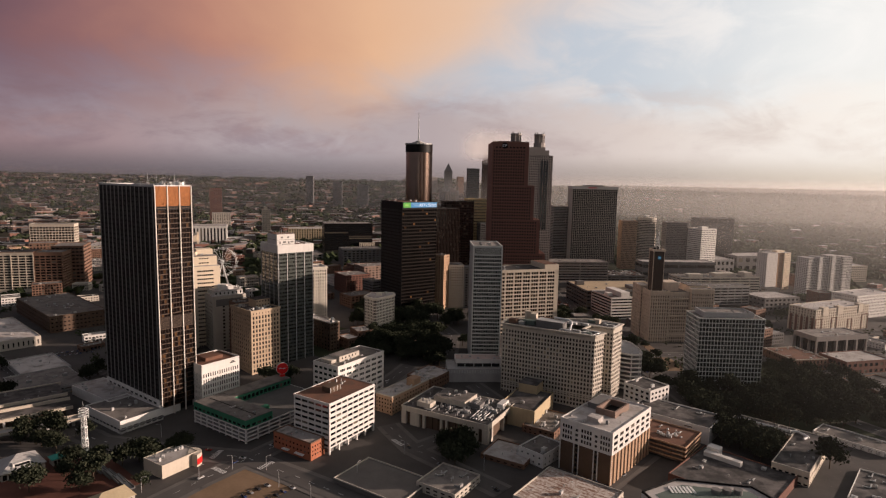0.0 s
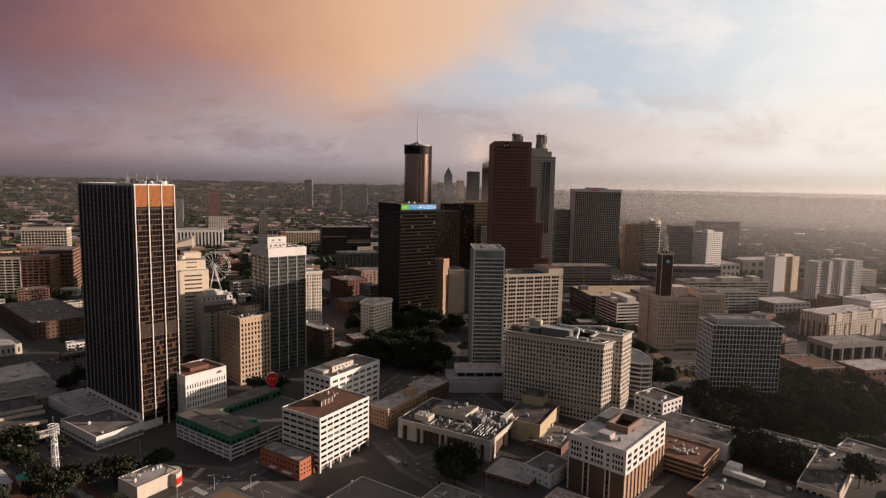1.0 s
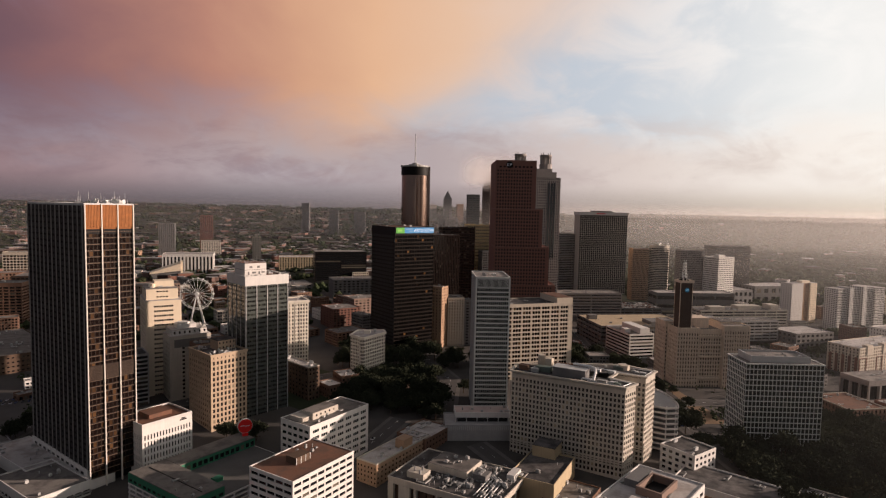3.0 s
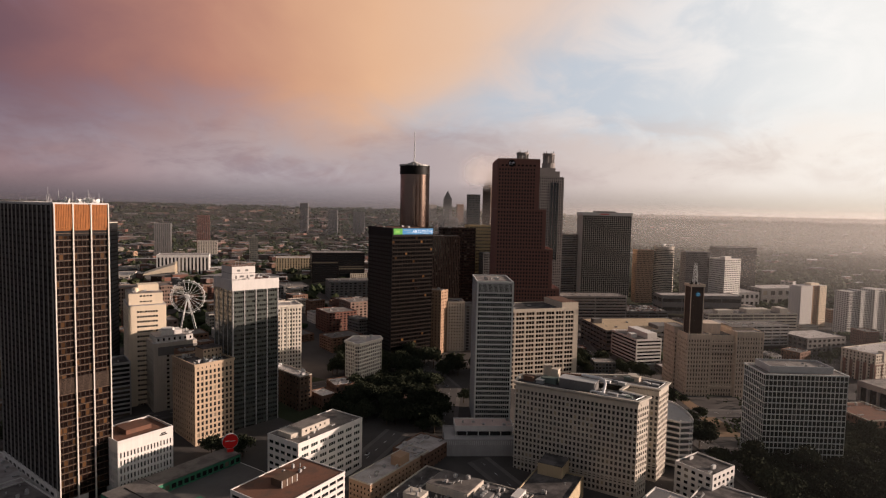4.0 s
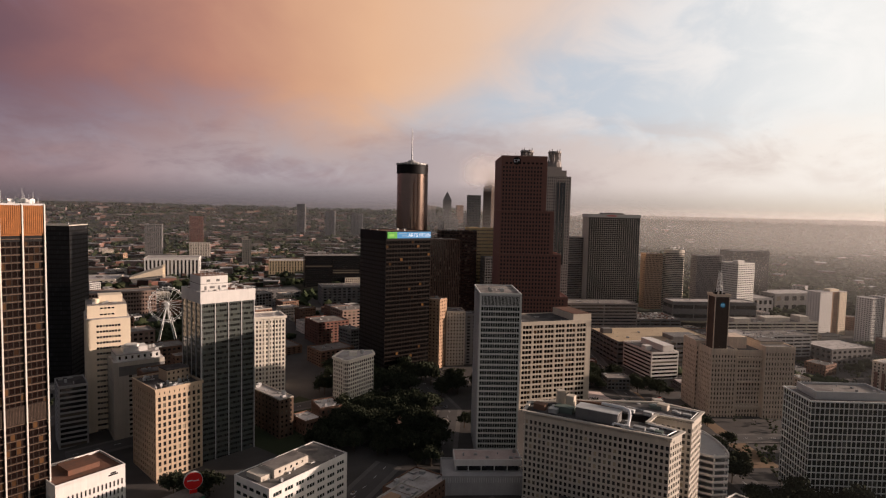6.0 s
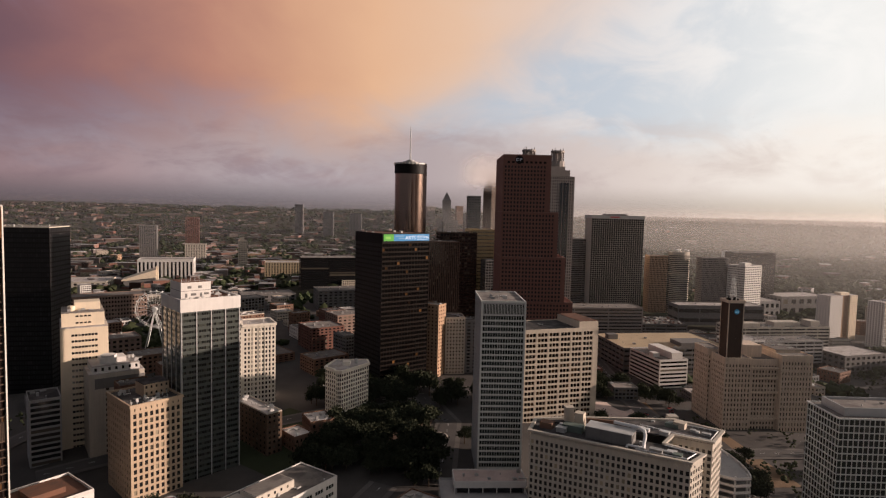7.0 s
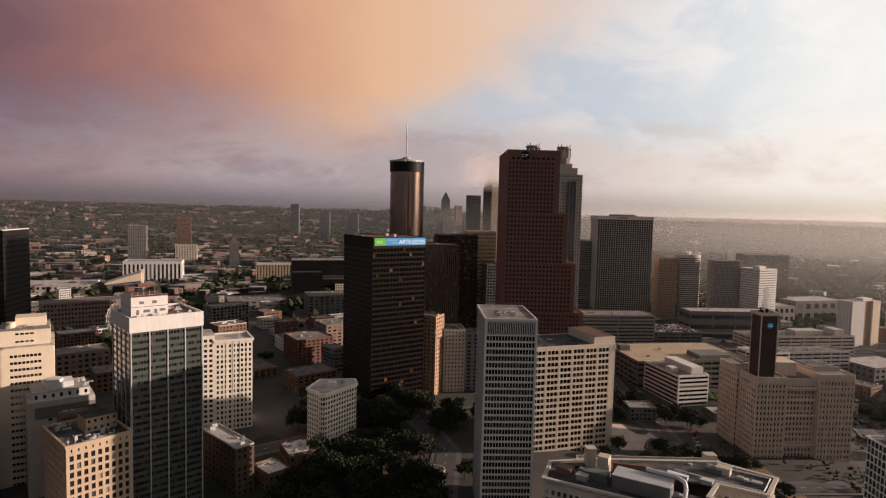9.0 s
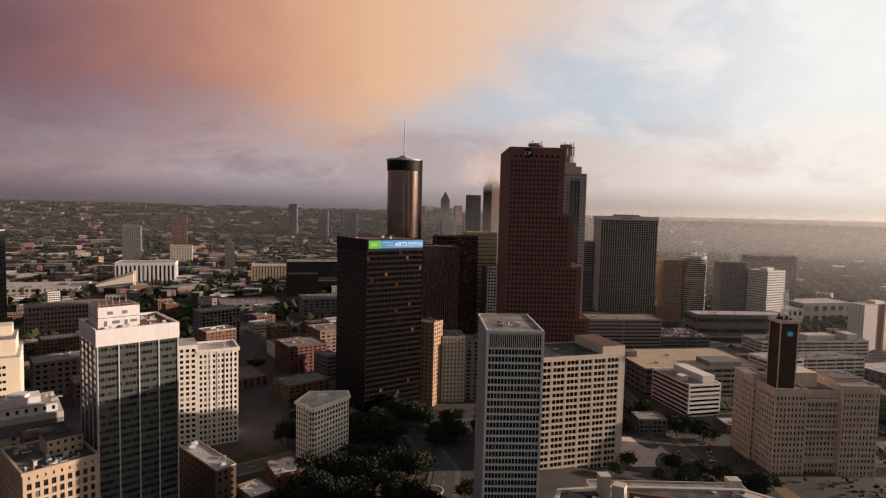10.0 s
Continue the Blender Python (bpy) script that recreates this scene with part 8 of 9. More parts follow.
def fill_blocks():
    """Ordinary low blocks in the gaps of the middle distance."""
    r = random.Random(64)
    prints = footprints()
    walls = ["tan_brick", "red_brick", "limestone", "white_concrete", "grey_concrete", "brown_brick", "brown_brick", "dark_concrete", "cream_stone"]
    words = ["plain low block with flat roof on a side street", "older brick block with flat tar roof", "concrete block with rows of small windows", "shop and office block with roof plant"]
    areas = ((-760, -290, 430, 900, 60, 34), (330, 760, 420, 820, 26, 30), (-320, -60, 690, 1150, 58, 26), (120, 420, 760, 1180, 16, 26), (-900, -420, 900, 1350, 40, 34), (430, 900, 800, 1300, 30, 34))
    for x0, x1, y0, y1, n, big in areas:
        made = 0
        for k in range(n * 8):
            if made >= n:
                break
            x, y = r.uniform(x0, x1), r.uniform(y0, y1)
            w, d = r.uniform(14, big + 8), r.uniform(12, big)
            if any(covered(prints, x + u, y + v, 9) for u in (-d, 0, w) for v in (0, d / 2, w)):
                continue
            h = r.choice([6, 7, 8, 10, 12, 14, 18, 24])
            yaw = (48 if y < 640 else 38) + r.uniform(-5, 5) if x < 0 else r.choice([6, 16, 30]) + r.uniform(-4, 4)
            T(r.choice(["shop_block", "office_block", "warehouse"]), x, y, yaw, w, d, ground_z(x, y) + h, r.choice(words), wall=r.choice(walls), roof=r.choice(["roof_pale", "roof_gravel", "roof_dark", "roof_streaked", "roof_gravel"]),
              nx=max(2, int(w / 3.6)), ny=max(2, int(d / 3.6)), nz=max(1, h // 4), fw=r.uniform(0.4, 0.75), fh=r.uniform(0.4, 0.6), most=0, units=r.randint(2, 5), seed=k, group="ordinary low blocks")
            prints.append((pose(x, y, 0, 0, 0, yaw).inverted(), 0, 0, w, d))
            made += 1


def clumps(name, spots, label, material):
    """Uneven leafy clumps, one mesh."""
    r = np.random.default_rng(4)
    t = (1 + 5 ** 0.5) / 2
    ico = np.array([(-1, t, 0), (1, t, 0), (-1, -t, 0), (1, -t, 0), (0, -1, t), (0, 1, t), (0, -1, -t), (0, 1, -t), (t, 0, -1), (t, 0, 1), (-t, 0, -1), (-t, 0, 1)]) / (1 + t * t) ** 0.5
    fac = np.array([(0, 11, 5), (0, 5, 1), (0, 1, 7), (0, 7, 10), (0, 10, 11), (1, 5, 9), (5, 11, 4), (11, 10, 2), (10, 7, 6), (7, 1, 8), (3, 9, 4), (3, 4, 2), (3, 2, 6), (3, 6, 8), (3, 8, 9), (4, 9, 5), (2, 4, 11), (6, 2, 10), (8, 6, 7), (9, 8, 1)])
    n = len(spots)
    spots = np.array(spots)
    v = np.repeat(ico[None], n, 0) * r.uniform(0.45, 1.35, (n, 12, 1)) + r.uniform(-0.25, 0.25, (n, 12, 3))
    v = v * spots[:, None, 3:4] * np.array([1, 1, 0.8]) + spots[:, None, :3]
    f = (fac[None] + (np.arange(n) * 12)[:, None, None]).reshape(-1, 3)
    me = bpy.data.meshes.new(name)
    me.from_pydata(v.reshape(-1, 3).tolist(), [], f.tolist())
    me.materials.append(material)
    return tagged(new(name, me), label, "trees", kind="stuff")


def woods():
    r = random.Random(31)
    prints = footprints()
    cells = set()
    for inv, x0, y0, x1, y1 in prints:
        m = inv.inverted()
        for i in range(int((x1 - x0 + 12) / 6) + 1):
            for j in range(int((y1 - y0 + 12) / 6) + 1):
                p = m @ Vector((x0 - 6 + i * 6, y0 - 6 + j * 6, 0))
                cells.add((round(p.x / 12), round(p.y / 12)))
    spots = []
    for k in range(28000):
        y = 820 + 3900 * r.random() ** 1.35
        east = r.random() < 0.5
        x = y * r.uniform(0.22, 1.0) if east else y * r.uniform(-1.0, 0.2)
        if east and y < 1350 and noise.noise((x * 0.012, y * 0.012, 3)) < 0.05:
            continue
        if not east and noise.noise((x * 0.007, y * 0.007, 1)) < -0.14:
            continue
        if -140 < x < 420 and y < 1500 and noise.noise((x * 0.02, y * 0.02, 7)) < 0.3:
            continue
        if (round(x / 12), round(y / 12)) in cells:
            continue
        s = r.uniform(3.5, 7.5) * (1 + y / 6000)
        spots.append((x, y, ground_z(x, y) + s * 0.6, s))
    for k in range(5200):
        x, y = r.choice([r.uniform(230, 800), r.uniform(-800, -250)]), r.uniform(400, 1000)
        if (round(x / 12), round(y / 12)) in cells or noise.noise((x * 0.016, y * 0.016, 5)) < (-0.05 if x > 0 else 0.16):
            continue
        s = r.uniform(1.6, 3.6)
        for q in range(5):
            u, v = x + r.gauss(0, 0.6) * s, y + r.gauss(0, 0.6) * s
            spots.append((u, v, ground_z(u, v) + r.uniform(0.3, 2.0) * s, s * r.uniform(0.3, 0.55)))
    clumps("far_woods", spots, "dense dark green treetops spreading to the hills", M["far_leaves"])
    spots = []
    for k in range(11000):
        y = 1500 + 3200 * r.random() ** 1.1
        x = y * r.uniform(0.28, 1.0)
        s = r.uniform(5, 9) * (1 + y / 7000)
        spots.append((x, y, ground_z(x, y) + s * 0.5, s))
    clumps("east_woods", spots, "continuous wood of rounded treetops in morning mist", M["far_leaves"])


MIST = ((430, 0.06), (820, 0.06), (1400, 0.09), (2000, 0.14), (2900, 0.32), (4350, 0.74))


def mist():
    """Added see-through sheets that stand in for distance haze, lit by sun and sky; each thickens with height up to the
    next one's foot.
    """
    m = bpy.data.materials.new("mist")
    m.use_nodes = True
    n = Nodes(m.node_tree)
    at = n.add("ShaderNodeTexCoord").outputs["Object"]
    sep = n.add("ShaderNodeSeparateXYZ", {0: at})
    wave = n.noise(n.add("ShaderNodeMapping", {0: at, 3: (0.0016, 0.0016, 0.006)}).outputs[0], 1.0, 4, 0.55)
    foot = n.add("ShaderNodeAttribute", attribute_type="OBJECT", attribute_name="foot").outputs["Fac"]
    full = n.add("ShaderNodeAttribute", attribute_type="OBJECT", attribute_name="full").outputs["Fac"]
    head = n.add("ShaderNodeAttribute", attribute_type="OBJECT", attribute_name="head").outputs["Fac"]
    thick = n.add("ShaderNodeAttribute", attribute_type="OBJECT", attribute_name="density").outputs["Fac"]
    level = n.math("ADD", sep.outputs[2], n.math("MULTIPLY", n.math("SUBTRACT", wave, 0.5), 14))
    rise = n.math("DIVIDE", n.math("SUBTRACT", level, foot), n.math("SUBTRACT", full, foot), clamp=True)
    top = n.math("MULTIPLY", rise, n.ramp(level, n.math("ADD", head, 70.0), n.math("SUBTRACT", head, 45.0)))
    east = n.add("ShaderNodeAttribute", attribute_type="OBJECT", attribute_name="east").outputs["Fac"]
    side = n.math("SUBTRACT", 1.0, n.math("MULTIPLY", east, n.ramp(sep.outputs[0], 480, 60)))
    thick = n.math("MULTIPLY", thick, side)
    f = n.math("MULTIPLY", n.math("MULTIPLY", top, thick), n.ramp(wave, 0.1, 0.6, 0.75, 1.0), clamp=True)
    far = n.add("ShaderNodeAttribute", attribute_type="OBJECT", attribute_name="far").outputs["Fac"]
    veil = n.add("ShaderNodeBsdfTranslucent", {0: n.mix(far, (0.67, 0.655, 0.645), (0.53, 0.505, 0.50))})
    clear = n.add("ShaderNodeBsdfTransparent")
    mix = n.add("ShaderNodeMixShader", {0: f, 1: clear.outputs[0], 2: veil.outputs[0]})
    n.add("ShaderNodeOutputMaterial", {0: mix.outputs[0]})
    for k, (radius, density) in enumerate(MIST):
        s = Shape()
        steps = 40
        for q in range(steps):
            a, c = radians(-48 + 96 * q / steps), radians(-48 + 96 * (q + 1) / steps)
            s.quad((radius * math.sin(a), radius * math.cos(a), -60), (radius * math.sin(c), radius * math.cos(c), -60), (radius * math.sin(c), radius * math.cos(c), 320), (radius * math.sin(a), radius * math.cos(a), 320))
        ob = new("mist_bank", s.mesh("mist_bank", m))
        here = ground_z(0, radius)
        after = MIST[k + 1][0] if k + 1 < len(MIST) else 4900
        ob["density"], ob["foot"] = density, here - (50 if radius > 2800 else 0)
        # the nearest sheets only veil the east side, lifting its darks like haze
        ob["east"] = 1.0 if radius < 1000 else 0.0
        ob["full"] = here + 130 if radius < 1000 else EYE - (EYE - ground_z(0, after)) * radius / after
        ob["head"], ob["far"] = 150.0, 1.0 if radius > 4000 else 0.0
        tagged(ob, "thin see-through sheet standing in for morning haze", "mist", kind="stuff")


def low_cloud():
    """Scrap of low cloud that hides the top of the tallest far tower."""
    m = bpy.data.materials.new("low_cloud")
    m.use_nodes = True
    n = Nodes(m.node_tree)
    at = n.add("ShaderNodeTexCoord").outputs["Object"]
    sep = n.add("ShaderNodeSeparateXYZ", {0: at})
    wave = n.noise(at, 0.012, 6, 0.6)
    lift = n.math("ADD", sep.outputs[2], n.math("MULTIPLY", n.math("SUBTRACT", wave, 0.5), 70))
    f = n.math("MULTIPLY", n.ramp(lift, 212, 262), n.ramp(lift, 345, 285))
    f = n.math("MULTIPLY", n.math("MULTIPLY", f, n.ramp(sep.outputs[0], 30, 110)), n.math("MULTIPLY", n.ramp(sep.outputs[0], 330, 215), 0.8))
    veil = n.add("ShaderNodeBsdfTranslucent", {0: (0.86, 0.82, 0.82, 1)})
    clear = n.add("ShaderNodeBsdfTransparent")
    mix = n.add("ShaderNodeMixShader", {0: f, 1: clear.outputs[0], 2: veil.outputs[0]})
    n.add("ShaderNodeOutputMaterial", {0: mix.outputs[0]})
    s = Shape()
    for k in range(8):
        s.quad((40 * k, 1950 - 6 * k, 190), (40 * k + 40, 1944 - 6 * k, 190), (40 * k + 40, 1944 - 6 * k, 360), (40 * k, 1950 - 6 * k, 360))
    tagged(new("cloud_wisp", s.mesh("cloud_wisp", m)), "ragged scrap of pale low cloud round a tower top", "cloud", kind="stuff")


east_side()
west_side()
far_towers()
fill_blocks()
scattered_town()
woods()
mist()
low_cloud()

# ---- streets, trees, cars ----
def strip(name, pts, width, material, lift, label, category):
    """A flat band on the ground along a line of points."""
    s = Shape()
    line = []
    for a, c in zip(pts, pts[1:]):
        a, c = Vector(a), Vector(c)
        n = max(1, int((c - a).length / 12))
        line += [a.lerp(c, k / n) for k in range(n)]
    line.append(Vector(pts[-1]))
    rows = []
    for k, p in enumerate(line):
        e = (line[min(k + 1, len(line) - 1)] - line[max(k - 1, 0)]).normalized()
        q = Vector((-e.y, e.x)) * width / 2
        rows.append([(p + q * t, 0) for t in (1, 0.33, -0.33, -1)])
    i = 0
    for rw in rows:
        for p, _ in rw:
            s.v.append((p.x, p.y, max(ground_z(p.x + dx, p.y + dy) for dx in (-3, 0, 3) for dy in (-3, 0, 3)) + lift))
    for k in range(len(rows) - 1):
        for j in range(3):
            a = k * 4 + j
            s.f.append((a, a + 1, a + 5, a + 4))
    ob = new(name, s.mesh(name, material))
    return tagged(ob, label, category, kind="structure"), line


ROADS = [
    ([(48, 270), (-84, 354), (-132, 383), (-190, 391), (-243, 403), (-285, 431), (-340, 480), (-520, 640)], 15),
    ([(-178, 300), (-148, 352), (-121, 392), (-66, 478), (-30, 560)], 13),
    ([(40, 345), (-18, 400), (-40, 440)], 12),
    ([(-18, 400), (60, 470), (30, 520)], 11),
    ([(80, 330), (220, 480), (210, 620), (190, 760), (200, 1000)], 14),
    ([(360, 420), (320, 500), (345, 640), (440, 900)], 12),
    ([(5, 560), (12, 660), (-10, 720), (-30, 900)], 14),
    ([(190, 640), (420, 660), (700, 760)], 13),
    ([(-250, 560), (-140, 640), (-30, 720), (90, 760), (200, 780)], 12),
    ([(-330, 486), (-300, 640), (-230, 820), (-260, 1100)], 13),
]
marks = Shape()
for i, (pts, wid) in enumerate(ROADS):
    strip("pavement", pts, wid + 7, M["pavement"], 0.24 + 0.012 * i, "pale concrete pavement along a town street", "pavement")
    _, line = strip("road", pts, wid, M["road"], 0.40 + 0.014 * i, "dark grey asphalt town street", "road")
    for a, c in zip(line, line[1:]):
        e = (c - a).normalized()
        p = (a + c) / 2
        z = max(ground_z(p.x + dx, p.y + dy) for dx in (-3, 0, 3) for dy in (-3, 0, 3)) + 0.60
        marks.ebox(pose(p.x, p.y, z, 0, 0, math.degrees(math.atan2(e.y, e.x))), -2.2, -0.1, -0.04, 2.2, 0.1, 0.0)
for cx, cy, yaw in ((-142, 364, 57), (-115, 400, 57), (-114, 372, -33), (-152, 386, -8), (-30, 410, 40)):
    for k in range(9):
        z = max(ground_z(cx + dx, cy + dy) for dx in (-8, 0, 8) for dy in (-8, 0, 8)) + 0.62
        marks.ebox(pose(cx, cy, z, 0, 0, yaw), -1.8, -6 + k * 1.4, -0.04, 1.8, -5.4 + k * 1.4, 0.0)
tagged(new("road_markings", marks.mesh("road_markings", M["paint_white"])), "worn white lane dashes and crossing stripes", "markings", kind="stuff")


def patch(name, x, y, yaw, w, d, mat, label, lift=0.26):
    s = Shape()
    n = 6
    for i in range(n + 1):
        for j in range(n + 1):
            p = pose(x, y, 0, 0, 0, yaw) @ Vector((w * i / n, d * j / n, 0))
            s.v.append((p.x, p.y, ground_z(p.x, p.y) + lift))
    for i in range(n):
        for j in range(n):
            a = i * (n + 1) + j
            s.f.append((a, a + n + 1, a + n + 2, a + 1))
    tagged(new(name, s.mesh(name, M[mat])), label, "ground", kind="structure")


patch("car_park", -118, 300, 57, 52, 62, "earth", "dusty brown car park", 0.2)
patch("lawn", -95, 560, 57, 90, 90, "grass", "shaded park lawn", 0.2)
patch("park_path", -12, 600, 80, 90, 24, "pavement_pink", "brick-red park square", 0.28)
patch("building_lot", 146, 690, 16, 52, 52, "roof_pink", "bare pale concrete slab of a cleared lot", 0.25)
patch("building_lot", 196, 700, 8, 40, 60, "earth", "bare brown earth of a cleared lot", 0.22)
patch("lawn", 225, 440, 5, 120, 95, "grass", "shaded lawn under trees", 0.2)
patch("lawn", 300, 432, 4, 190, 190, "grass", "shaded grass slope under trees", 0.18)
patch("lawn", 195, 585, 5, 60, 110, "earth", "dry grass slope", 0.24)
patch("lawn", -420, 820, 20, 110, 240, "grass", "dark park lawn round the big wheel", 0.2)
patch("rail_yard", -420, 400, 38, 160, 60, "earth", "bare ground beside the bridges", 0.15)

# fountain basin
f = thing("fountain", pose(4, 631, ground_z(4, 631)), "round stone fountain basin with pale water", "fountain")
s = Shape()
ring(s, [(7 * math.cos(radians(a)), 7 * math.sin(radians(a))) for a in range(0, 360, 15)], [(6.2 * math.cos(radians(a)), 6.2 * math.sin(radians(a))) for a in range(0, 360, 15)], -0.5, 0.9)
part("basin", s, M["limestone"], f)
s = Shape()
s.prism([(6.25 * math.cos(radians(a)), 6.25 * math.sin(radians(a))) for a in range(0, 360, 15)], 0.2, 0.55)
part("water", s, M["green_glass"], f)


def make_tree(seed, height):
    """A tree with tapered trunk, limbs and a crown of small leaf clumps."""
    r = random.Random(seed)
    s = Shape()
    s.tube((0, 0, -1.5), (0.1, 0, height * 0.45), 0.38, 0.22, 7)
    tips = []
    for k in range(6):
        a, h = k * 1.05 + r.uniform(-0.3, 0.3), height * r.uniform(0.28, 0.5)
        tip = Vector((math.cos(a) * height * r.uniform(0.2, 0.34), math.sin(a) * height * r.uniform(0.2, 0.34), h + height * r.uniform(0.15, 0.35)))
        s.tube((0.05, 0, h * 0.9), tip, 0.17, 0.05, 5)
        tips.append(tip)
    tips += [Vector((0, 0, height * 0.82)), Vector((0.6, -0.5, height * 0.6))]
    t = tagged(new("tree", s.mesh("tree", M["bark"])), "broad dark green deciduous tree", "tree", "town trees")
    leaf = Shape()
    for k in range(1100):
        c = r.choice(tips) + Vector((r.gauss(0, 1), r.gauss(0, 1), r.gauss(0, 0.7))) * height * 0.115
        q = Euler((r.uniform(0, 6.3), r.uniform(0, 6.3), r.uniform(0, 6.3))).to_matrix()
        g = r.uniform(0.3, 0.72) * height / 12
        p = [c + q @ Vector(v) * g for v in ((-1, -0.6, 0), (0.2, -0.9, 0.25), (1, 0, -0.1), (0.3, 0.8, 0.3), (-0.7, 0.6, 0))]
        i = len(leaf.v)
        leaf.v += [tuple(v) for v in p]
        leaf.f += [(i, i + 1, i + 2), (i, i + 2, i + 3), (i, i + 3, i + 4)]
    part("crown", leaf, M["leaves"], t)
    return t


def plant_trees():
    r = random.Random(77)
    kinds = [make_tree(1, 15), make_tree(2, 17), make_tree(3, 12)]
    spots = []
    for k in range(130):      # park
        a, c = r.uniform(0, 1), r.uniform(0, 1)
        spots.append((-82 + 86 * a, 568 + 92 * c))
    for k in range(120):      # south of the grid block
        spots.append((214 + 124 * r.random(), 452 + 82 * r.random()))
    for k in range(16):
        spots.append((196 + 26 * r.random(), 520 + 110 * r.random()))
    for k in range(6):
        spots.append((-8 + 66 * r.random(), 374 + 20 * r.random()))
    for k in range(14):
        spots.append((345 + 60 * r.random(), 500 + 110 * r.random()))
    for k in range(10):
        spots.append((-190 + 20 * r.random(), 380 + 14 * r.random()))
    for k in range(12):
        spots.append((-300 + 50 * r.random(), 392 + 34 * r.random()))
    for k in range(34):
        spots.append((146 + 90 * r.random(), 752 + 50 * r.random()))
    for k in range(14):
        spots.append((-216 + 46 * r.random(), 366 + 26 * r.random()))
    for k in range(4):
        spots.append((-30 + 60 * r.random(), 396 + 16 * r.random()))
    for k in range(16):
        spots.append((-420 + 110 * r.random(), 470 + 80 * r.random()))
    for k in range(12):
        spots.append((-22 + 48 * r.random(), 556 + 90 * r.random()))
    for k in range(10):
        spots.append((126 + 80 * r.random(), 640 + 50 * r.random()))
    for k in range(8):
        spots.append((126 + 118 * r.random(), 632 + 52 * r.random()))
    for k in range(24):
        spots.append((-70 + 130 * r.random(), 690 + 60 * r.random()))
    for k in range(8):
        spots.append((-165 + 30 * r.random(), 505 + 14 * r.random()))
    for k in range(84):      # east slope
        spots.append((300 + 130 * r.random(), 430 + 190 * r.random()))
    for k in range(12):       # plaza
        spots.append((-262 + 90 * r.random(), 326 + 66 * r.random()))
    for k in range(60):       # gaps between the park and the black tower
        spots.append((-110 + 90 * r.random(), 690 + 70 * r.random()))
    court = []
    for k in range(20):       # planted court
        p = pose(237, 358, 0, 0, 0, 48) @ Vector((16 + 36 * r.random(), 27 + 40 * r.random(), 0))
        court.append((p.x, p.y))
    spots += court
    spots += [(203, 430), (208, 434), (214, 428), (-20, 640), (5, 690), (20, 700), (-35, 700), (262, 392), (272, 404), (266, 384), (280, 410)]
    done = []
    prints = footprints()
    for x, y in spots:
        if any(math.hypot(x - p[0], y - p[1]) < 4.0 for p in done) or ((x, y) not in court and covered(prints, x, y, 1.5)):
            continue
        done.append((x, y))
    done.sort(key=lambda p: p[1])
    rest = []
    for k, (x, y) in enumerate(done):
        z = r.uniform(0.8, 1.25)
        m = Matrix.Translation((x, y, ground_z(x, y))) @ Matrix.Rotation(r.uniform(0, 6.28), 4, "Z") @ Matrix.Diagonal((z, z, z * r.uniform(0.85, 1.1), 1))
        if k < 285:
            copy_thing(r.choice(kinds), Matrix()).matrix_basis = m
        else:
            rest.append((m, r.randrange(len(kinds))))
    # the trees further back, joined, with their trunks
    for name, parts, mat, label in (("park_tree_crowns", [k.children[0] for k in kinds], "leaves", "dark crowns of the further park and street trees"), ("park_tree_trunks", kinds, "bark", "trunks and limbs of the further trees")):
        verts, faces = [], []
        for m, k in rest:
            me = parts[k].data
            co = np.empty(len(me.vertices) * 3)
            me.vertices.foreach_get("co", co)
            co = co.reshape(-1, 3) @ np.array(m.to_3x3()).T + np.array(m.translation)
            base = len(verts)
            verts += co.tolist()
            faces += [[q + base for q in p.vertices] for p in me.polygons]
        me = bpy.data.meshes.new(name)
        me.from_pydata(verts, [], faces)
        me.materials.append(M[mat])
        tagged(new(name, me), label, "trees", kind="stuff")
    for k in kinds:
        for o in (*k.children_recursive, k):
            bpy.data.objects.remove(o)


def make_car(paint):
    s = Shape()
    prof = [(-2.2, 0.35), (2.2, 0.35), (2.25, 0.75), (1.3, 0.92), (-1.7, 0.95), (-2.25, 0.85)]
    s.v = [(x, -0.88, z) for x, z in prof] + [(x, 0.88, z) for x, z in prof]
    n = len(prof)
    s.f = [tuple(range(n - 1, -1, -1))[::-1], tuple(range(2 * n - 1, n - 1, -1))] + [(k, k + n, (k + 1) % n + n, (k + 1) % n) for k in range(n)]
    c = tagged(new("car", s.mesh("car", paint)), "small saloon car parked beside the kerb", "car", "parked cars")
    s = Shape()
    prof = [(-1.65, 0.93), (1.2, 0.9), (0.55, 1.42), (-1.0, 1.45)]
    s.v = [(x, -0.74 + 0.1 * (z > 1.2), z) for x, z in prof] + [(x, 0.74 - 0.1 * (z > 1.2), z) for x, z in prof]
    s.f = [(0, 1, 2, 3), (7, 6, 5, 4)] + [(k, k + 4, (k + 1) % 4 + 4, (k + 1) % 4) for k in range(4)]
    part("cabin", s, M["dark_glass"], c)
    for x in (-1.4, 1.4):
        for y in (-0.9, 0.72):
            s = Shape()
            s.tube((x, y, 0.33), (x, y + 0.18, 0.33), 0.33, 0.33, 10)
            wheel = part("wheel", s, M["tyre"], c)
            s = Shape()
            s.tube((x, y - 0.01, 0.33), (x, y + 0.19, 0.33), 0.19, 0.19, 8)
            part("rim", s, M["pale_metal"], wheel)
    return c


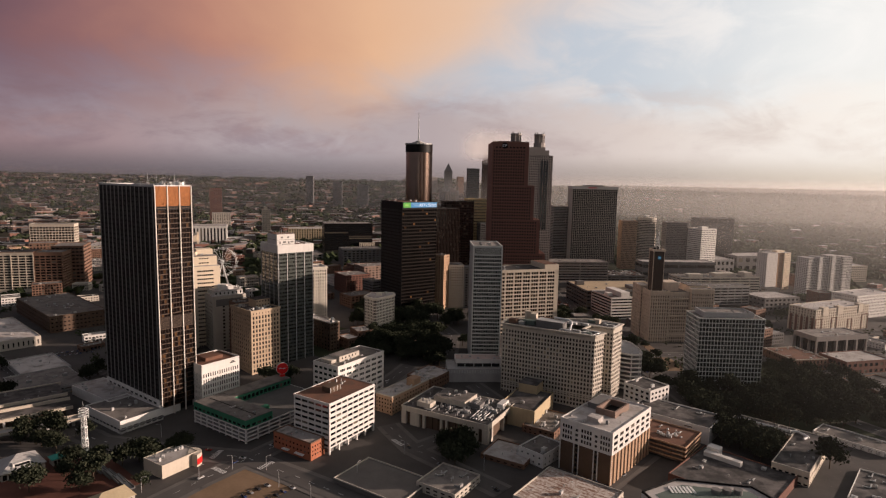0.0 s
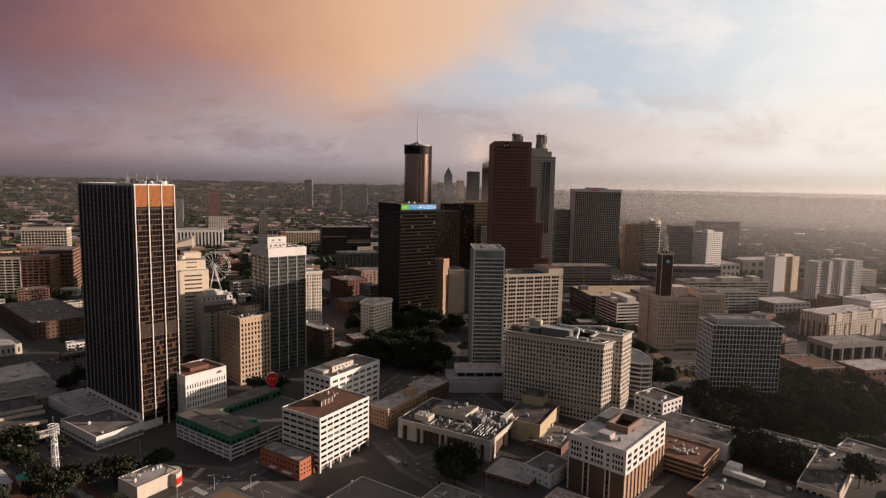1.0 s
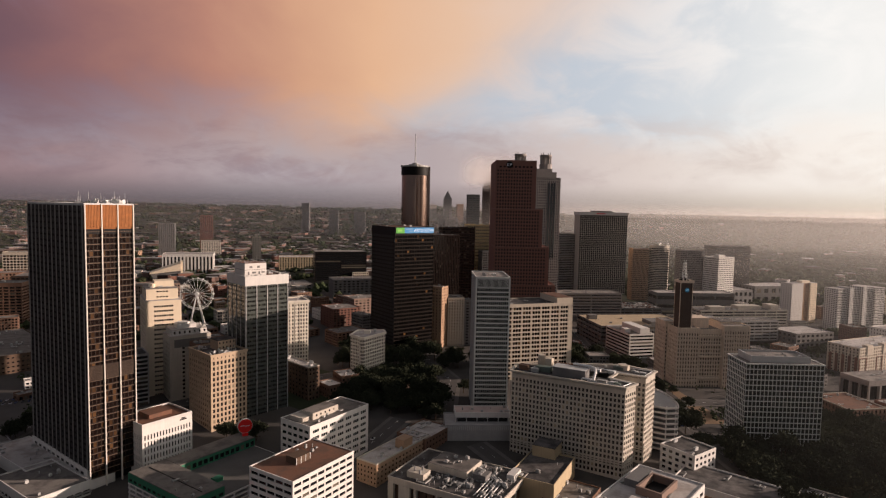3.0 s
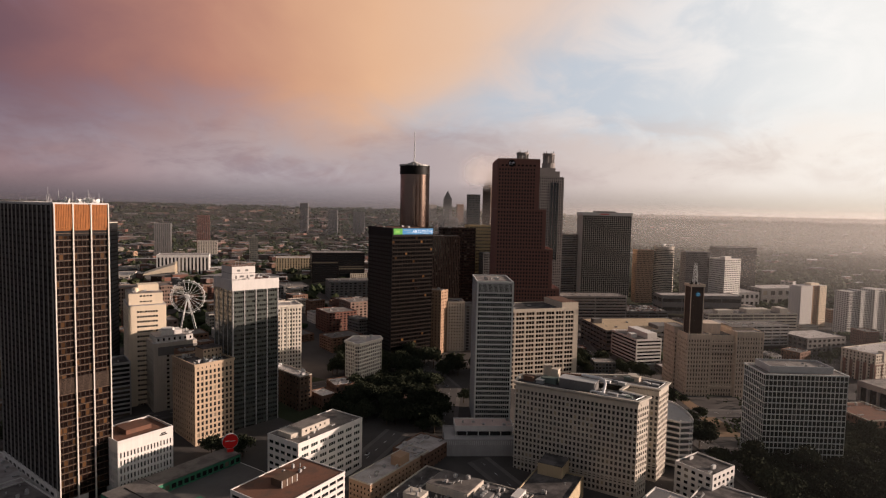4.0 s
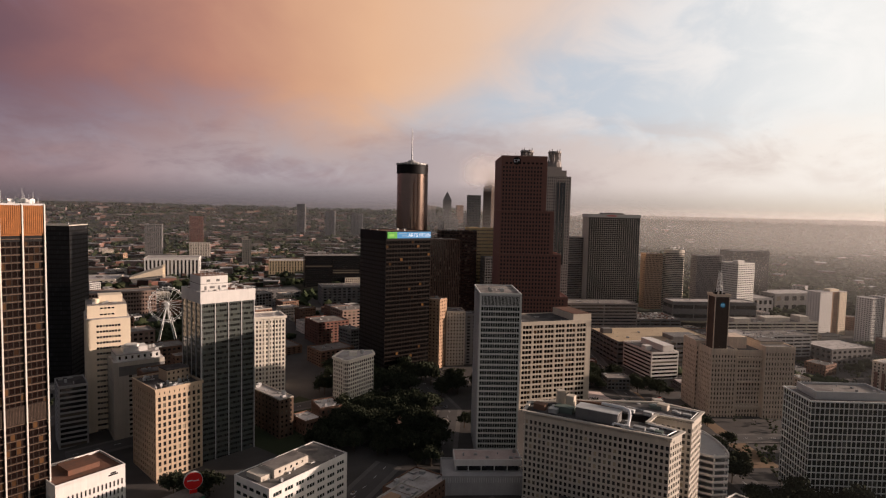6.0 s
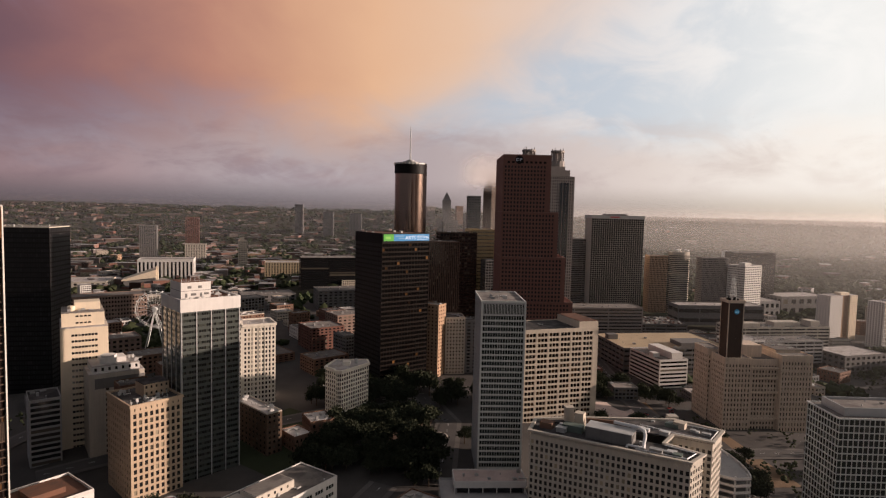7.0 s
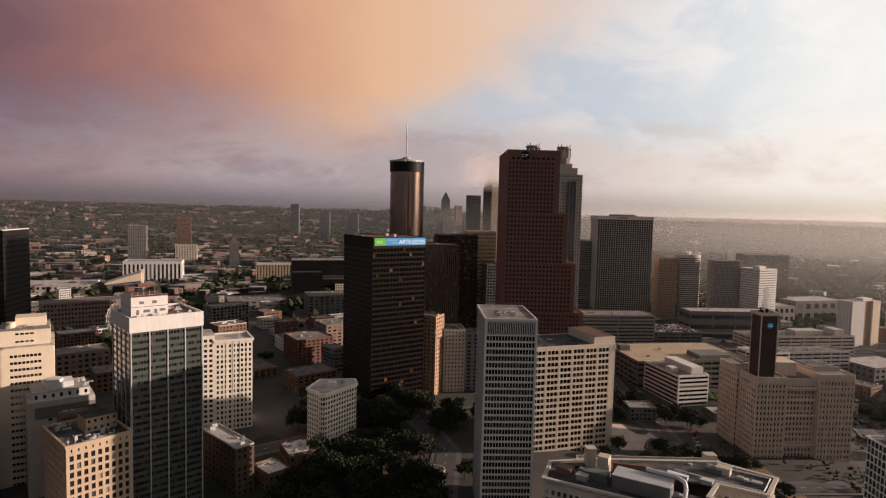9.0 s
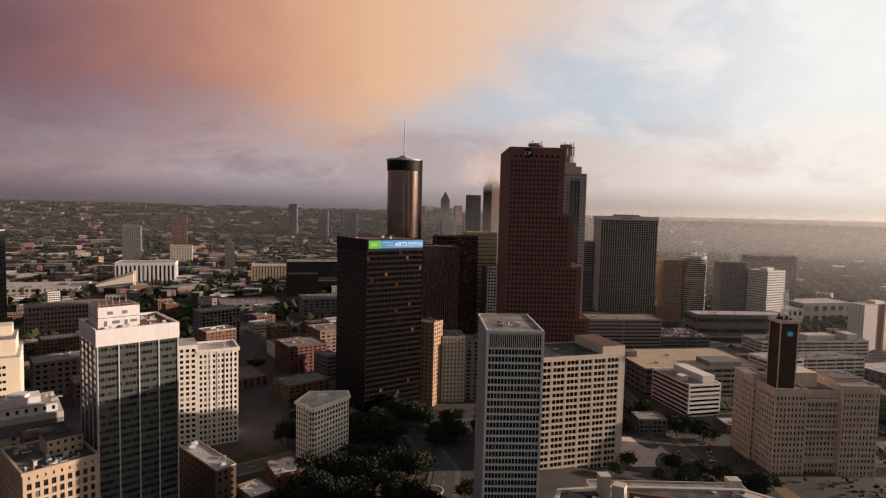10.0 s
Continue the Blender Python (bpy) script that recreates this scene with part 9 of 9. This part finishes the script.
def park_cars():
    r = random.Random(12)
    kinds = [make_car(p) for p in CAR_PAINT]
    spots = []
    for pts, wid in ROADS[:5] + ROADS[6:7]:
        for a, c in zip(pts, pts[1:]):
            a, c = Vector(a), Vector(c)
            e = (c - a).normalized()
            for k in range(int((c - a).length / 24)):
                if r.random() < 0.45:
                    p = a + e * (k * 24 + r.uniform(0, 10)) + Vector((-e.y, e.x)) * r.choice([-0.3, 0.3, 0.16]) * wid
                    spots.append((p.x, p.y, math.degrees(math.atan2(e.y, e.x)), 0.52))
    for k in range(12):
        spots.append((-106 - 18 * (k % 2) + 1.6 * k + r.uniform(-1, 1), 322 + 2.2 * k, 147 + r.uniform(-4, 4), 0.24))
    for k in range(10):
        spots.append((214 + r.uniform(-2, 2) + 3 * k * 0.4, 712 + 4 * k, 20, 0.26))
    for k in range(22):
        spots.append((-412 + 4.6 * (k % 11) + r.uniform(-0.6, 0.6), 588 + 1.6 * (k % 11) + 13 * (k // 11), 110 + r.uniform(-4, 4), 0.2))
    for x, y, yaw, lift in spots:
        c = copy_thing(r.choice(kinds), Matrix())
        c.matrix_basis = Matrix.Translation((x, y, max(ground_z(x + dx, y + dy) for dx in (-3, 0, 3) for dy in (-3, 0, 3)) + lift)) @ Matrix.Rotation(radians(yaw + r.choice([0, 180])), 4, "Z")
    for k in kinds:
        for o in (*k.children_recursive, k):
            bpy.data.objects.remove(o)


def street_lamps():
    lamp = thing("street_lamp", Matrix(), "slender pale street lamp with curved arm", "lamp", "street lamps")
    s = Shape()
    s.tube((0, 0, -0.3), (0, 0, 9), 0.16, 0.1, 6)
    part("pole", s, M["pale_metal"], lamp)
    s = Shape()
    s.tube((0, 0, 9), (0.8, 0, 9.6), 0.09, 0.08, 5)
    s.tube((0.8, 0, 9.6), (2.4, 0, 9.7), 0.08, 0.08, 5)
    arm = part("arm", s, M["pale_metal"], lamp)
    s = Shape()
    s.box(2.1, -0.2, 9.5, 3.2, 0.2, 9.72)
    part("head", s, M["pale_metal"], arm)
    for x, y, a in ((-98, 345, 120), (-112, 366, 30), (-134, 366, 200), (-150, 352, 30), (-75, 330, 120), (-176, 392, 30), (-202, 412, 200), (-52, 360, 60), (-24, 392, 150), (-178, 336, 10), (30, 372, 90), (168, 700, 10), (186, 690, 20)):
        copy_thing(lamp, pose(x, y, ground_z(x, y) + 0.3, 0, 0, a))
    for o in (*lamp.children_recursive, lamp):
        bpy.data.objects.remove(o)


plant_trees()
park_cars()
street_lamps()
